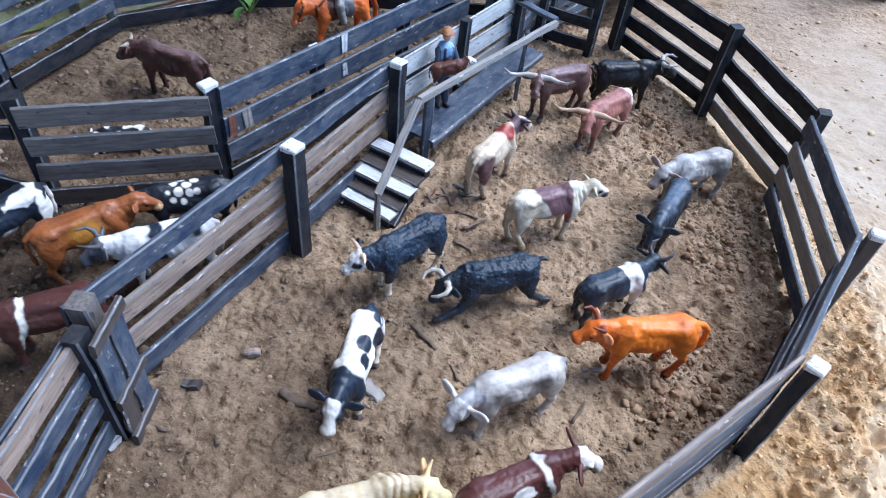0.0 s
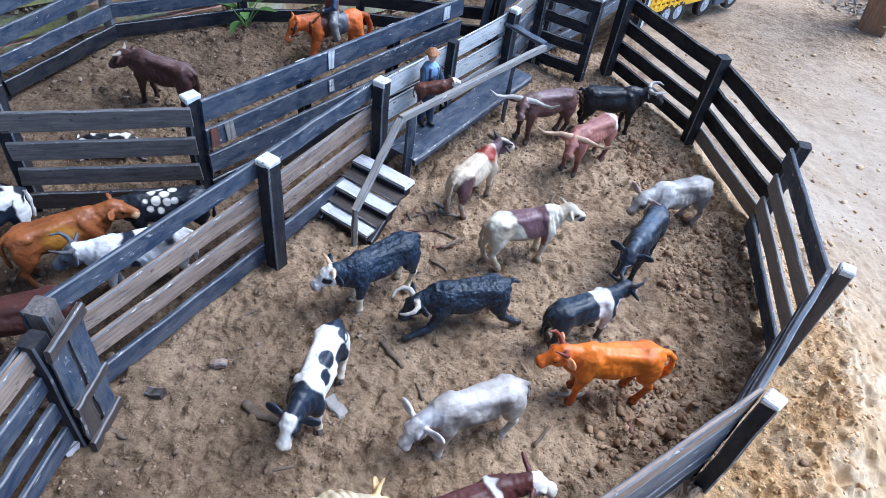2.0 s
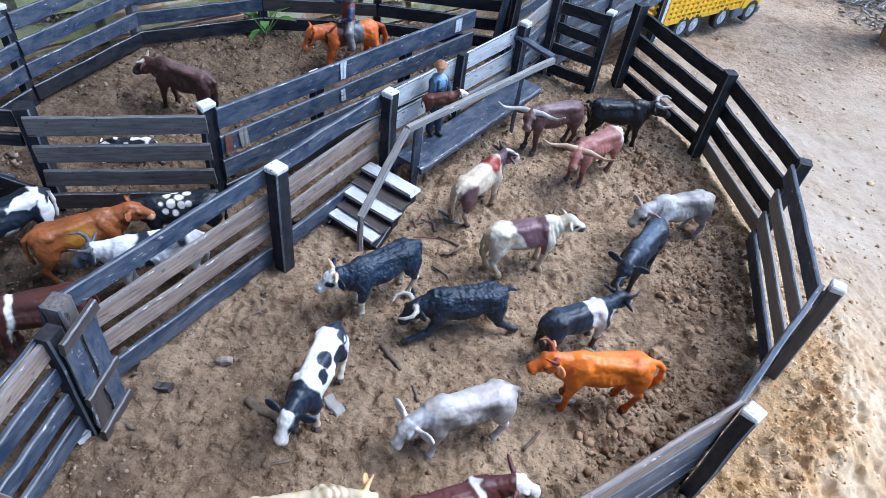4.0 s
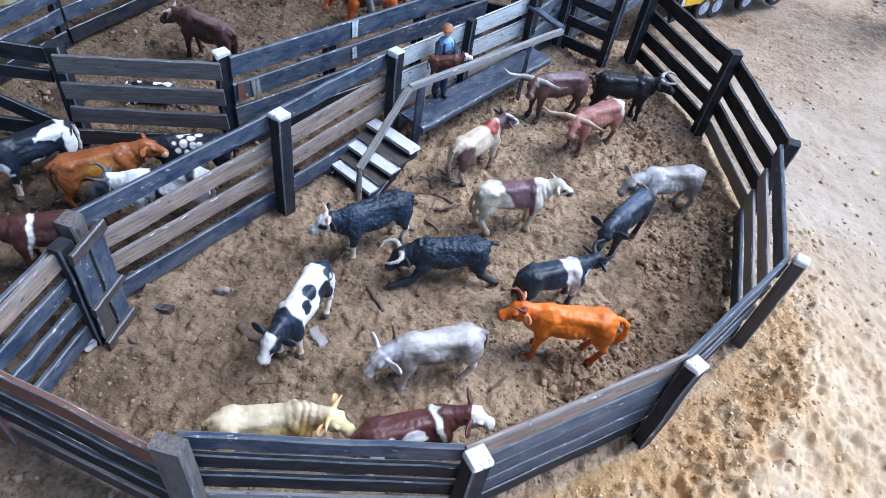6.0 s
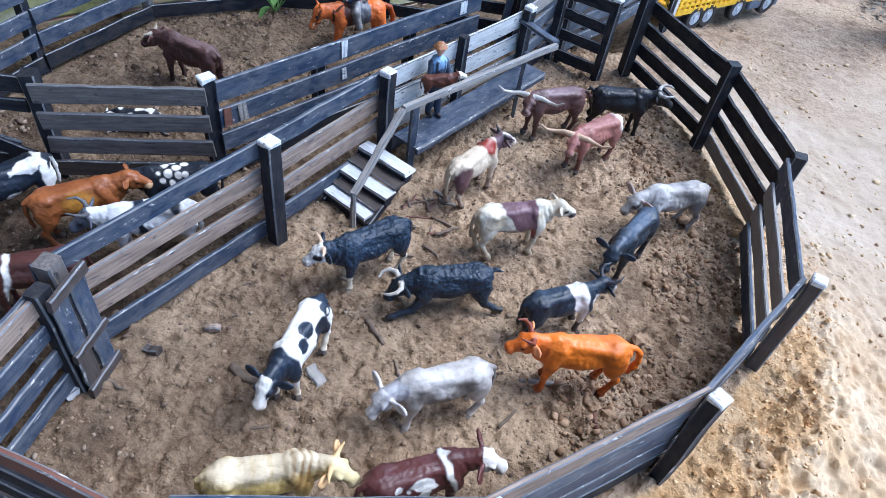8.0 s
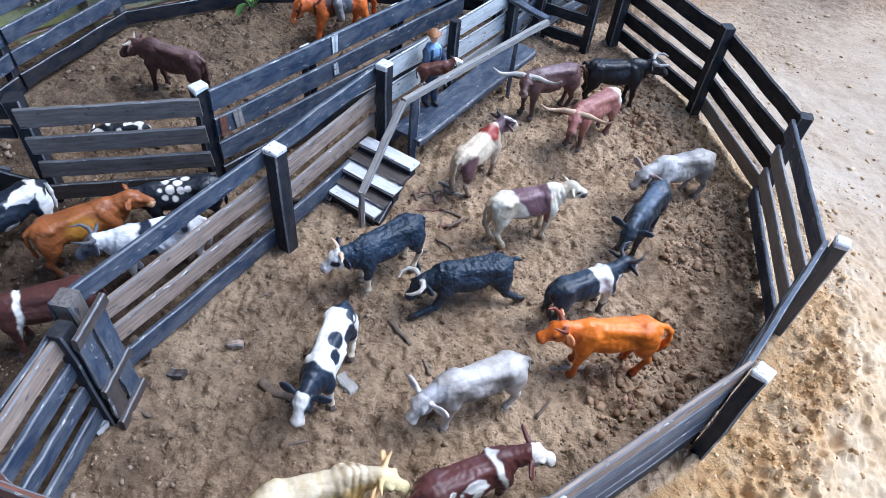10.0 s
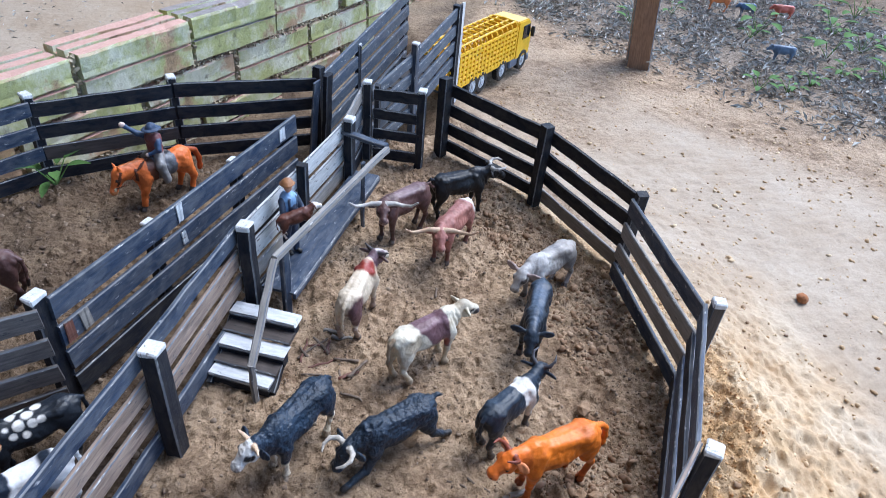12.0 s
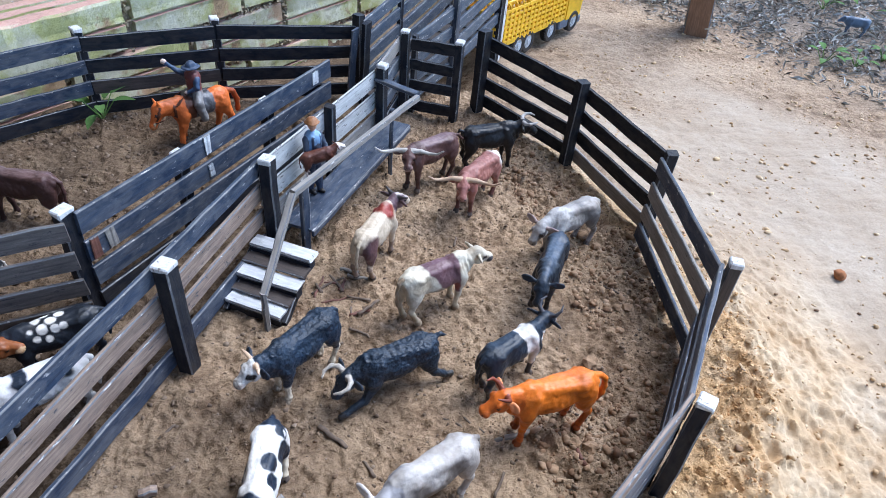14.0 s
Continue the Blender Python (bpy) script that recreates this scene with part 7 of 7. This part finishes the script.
crumbs("side_pen_crumbs", sprinkle(3200, -6.2, 0.6, 2.2, 11.6, lambda x, y: (x - G[0]) * (P9[1] - G[1]) - (y - G[1]) * (P9[0] - G[0]) < -0.4 and (Vector((x, y)) - WALL_A).dot(WALL_N) > 0.1, 0.008, 0.045, 1.2, 3.0), CRUMB_DAMP, "loose crumbs of earth in the side pens")
crumbs("bank_crumbs", sprinkle(800, 1.2, 7.5, 0.3, 8.0, lambda x, y: 0.06 < beyond(x, y) < 2.6, 0.007, 0.032, 1.0, 4.0), CRUMB_SAND, "crumbly yellow sand heaped outside the fence")
crumbs("bank_lumps", sprinkle(3200, 1.2, 6.0, 0.5, 7.5, lambda x, y: 0.05 < beyond(x, y) < 0.9, 0.006, 0.022, 1.6, 12.0), CRUMB_GOLD, "damp orange sand lumps at the foot of the fence")
crumbs("sand_crumbs", sprinkle(2600, 4.5, 16.0, 1.0, 16.0, lambda x, y: beyond(x, y) > 0.5, 0.010, 0.05, 0.6, 5.0), CRUMB_SAND, "scattered grit on the dry sand")
crumbs("dark_grit", sprinkle(450, 4.2, 14.0, 2.0, 15.0, lambda x, y: beyond(x, y) > 0.4, 0.010, 0.045, 0.7, 8.0), CRUMB_CLAY, "scattered dark grit on the dry sand")
crumbs("front_crumbs", sprinkle(1500, -4.5, 3.5, 0.2, 2.6, lambda x, y: beyond(x, y) > 0.05, 0.010, 0.04, 1.1, 6.0), CRUMB_DAMP, "loose crumbs of earth in front of the fence")


# ---------------------------------------------------------------- leaf litter, weeds and grass
def leaves(name, places, l0, l1, material, label, flatness=0.5, width=0.3):
    """Many bent leaves as one mesh: four triangles each."""
    vs, fs = [], []
    base = np.array([(0, 0, 0), (0.5, 0.5, 0.12), (1, 0, 0), (0.5, -0.5, 0.12), (0.5, 0, -0.03)])
    tri = np.array([(0, 4, 1), (1, 4, 2), (2, 4, 3), (3, 4, 0)])
    heights = lie_all(np.array([q[0] for q in places]), np.array([q[1] for q in places]))[0]
    for k, (x, y) in enumerate(places):
        l = gen.uniform(l0, l1)
        q = base * np.array([l, l * width * gen.uniform(0.6, 1.3), l])
        m = np.array((pose(0, 0, 0, gen.normal(0, 30) * flatness, gen.normal(0, 30) * flatness, gen.uniform(0, 360))).to_3x3())
        vs.append(q @ m.T + np.array([x, y, heights[k] + gen.uniform(0.0, 0.09)]))
        fs.append(tri + 5 * k)
    me = bpy.data.meshes.new(name)
    me.from_pydata((np.concatenate(vs) * S).tolist(), [], np.concatenate(fs).tolist())
    me.materials.append(material)
    return tagged(new(name, me), label, "leaves", kind="stuff")


def litter_at(n):
    """Places under the far trees, bunched, with bare patches between."""
    x, y = gen.uniform(7.5, 34, n * 7), gen.uniform(11, 36, n * 7)
    k = leaf_share(x, y) * ((x - WALL_A.x) * WALL_N.x + (y - WALL_A.y) * WALL_N.y > 0.05)
    bare = ease(-0.35, 0.15, gnoise(x * 0.8, y * 0.8, 4.0) + 0.5 * gnoise(x * 2.2, y * 2.2, 1.0))
    kept = gen.random(len(x)) < k * (0.12 + 0.88 * bare) * np.where(y < 24, 1.0, 0.4)
    return list(zip(x[kept][:n].tolist(), y[kept][:n].tolist()))


leaves("leaf_litter", litter_at(22000), 0.06, 0.24, LEAF_DEAD, "grey-brown dead bamboo leaves covering the ground", 0.9, 0.30)


behind = [WALL_A + WALL_D * gen.uniform(-2.0, 6.5) - WALL_N * gen.uniform(1.2, 5.0) for _ in range(420)]
leaves("fallen_leaves", [(p.x, p.y) for p in behind], 0.03, 0.13, LEAF_DEAD, "scattered dry leaves on the ground behind the wall", 0.6, 0.45)
leaves("pale_leaves", litter_at(3600), 0.16, 0.42, LEAF_PALE, "larger pale dead leaves lying on the litter", 0.7, 0.2)


def blades(name, tufts, n, h0, h1, material, label):
    """Grass: curved tapering blades in tufts."""
    vs, fs = [], []
    c = 0
    heights = lie_all(np.array([q[0] for q in tufts]), np.array([q[1] for q in tufts]))[0]
    for (x, y, s), z in zip(tufts, heights):
        for _ in range(n):
            a = gen.uniform(0, 6.28)
            h, lean, w = gen.uniform(h0, h1) * s, gen.uniform(0.15, 0.9), gen.uniform(0.010, 0.042) * s
            bx, by = x + gen.normal(0, 0.22 * s), y + gen.normal(0, 0.22 * s)
            d, e = np.array([math.cos(a), math.sin(a), 0]), np.array([-math.sin(a), math.cos(a), 0])
            for t in (0, 0.35, 0.7, 1.0):
                p = np.array([bx, by, z]) + d * (lean * h * t * t) + np.array([0, 0, h * t * (1 - 0.35 * lean * t)])
                ww = w * (1 - t) + 0.004
                vs += [p - e * ww, p + e * ww]
            for k in range(3):
                i = c + 2 * k
                fs += [(i, i + 1, i + 3, i + 2)]
            c += 8
    me = bpy.data.meshes.new(name)
    me.from_pydata((np.array(vs) * S).tolist(), [], fs)
    me.materials.append(material)
    return tagged(new(name, me), label, "grass", kind="stuff")


tufts = []
for _ in range(90):
    u, off = gen.uniform(5.0, 10.2), gen.uniform(1.3, 4.5)
    p = WALL_A + WALL_D * u - WALL_N * off
    tufts.append((p.x, p.y, gen.uniform(0.8, 1.3)))
blades("grass_behind_wall", tufts, 52, 0.5, 1.5, GRASS, "long green grass growing behind the block wall")
tufts = [(31 + gen.normal(0, 2.5), 30 + gen.normal(0, 2.0), gen.uniform(0.7, 1.2)) for _ in range(30)]
blades("far_grass", tufts, 46, 0.5, 1.3, GRASS, "green grass at the far edge of the yard")
tufts = []
for u in (12.2, 12.8, 13.6, 15.0):
    p = WALL_A + WALL_D * u + WALL_N * gen.uniform(0.1, 0.3)
    tufts.append((p.x, p.y, 0.8))
blades("wall_weeds", tufts, 6, 0.6, 1.6, LEAF_GREEN, "thin green weeds at the foot of the wall")


def seedling(x, y, n, size, label):
    """A small broad-leaved plant: thin stems with oval leaves."""
    p = thing("seedling", x, y, lie(x, y)[0], 0, label, "plant", "seedlings on open ground")
    base = whole(p)
    st = bmesh.new()
    tips = []
    for k in range(n):
        a = 2 * math.pi * k / n + rng.uniform(-0.4, 0.4)
        tip = Vector((math.cos(a) * size * 0.45, math.sin(a) * size * 0.45, size * rng.uniform(0.35, 0.8)))
        rod(st, (0, 0, 0), tip, 0.014, 0.008, 5)
        tips.append((a, tip))
    part("stem", st, LEAF_GREEN, p)
    for a, tip in tips:
        lf = bmesh.new()
        l, w = size * rng.uniform(0.5, 0.75), size * rng.uniform(0.26, 0.36)
        rows = []
        for i in range(6):
            t = i / 5
            ww = w * math.sin(math.pi * (0.08 + 0.9 * t)) * 0.5 + 0.002
            zz = -0.25 * l * t * t
            rows.append([lf.verts.new((l * t, -ww, zz + ww * 0.35)), lf.verts.new((l * t, 0, zz)), lf.verts.new((l * t, ww, zz + ww * 0.35))])
        for r0, r1 in zip(rows, rows[1:]):
            for j in (0, 1):
                lf.faces.new((r0[j], r1[j], r1[j + 1], r0[j + 1]))
        part("leaf", lf, LEAF_GREEN, p, smooth=True, at=base @ pose(tip.x * S, tip.y * S, tip.z * S, 0, -rng.uniform(0, 25), math.degrees(a)))
    return p


seedling(-3.30, 10.52, 7, 0.5, "broad-leaved green seedling by the back fence")
for x, y, s in ((16.0, 18.7, 0.95), (16.9, 16.4, 0.95), (12.7, 14.2, 0.5), (13.5, 14.0, 0.5), (19.6, 19.3, 0.8), (23.9, 22.1, 1.2), (17.4, 14.6, 0.6), (11.8, 19.5, 0.6), (15.4, 18.2, 0.5), (18.6, 16.8, 0.7), (20.4, 17.2, 0.8), (18.9, 18.4, 0.5), (16.2, 15.0, 0.5), (14.6, 14.4, 0.4), (13.9, 20.6, 0.5), (21.5, 20.2, 0.8)):
    seedling(x, y, rng.randint(4, 7), s, "small green weed among the dead leaves")
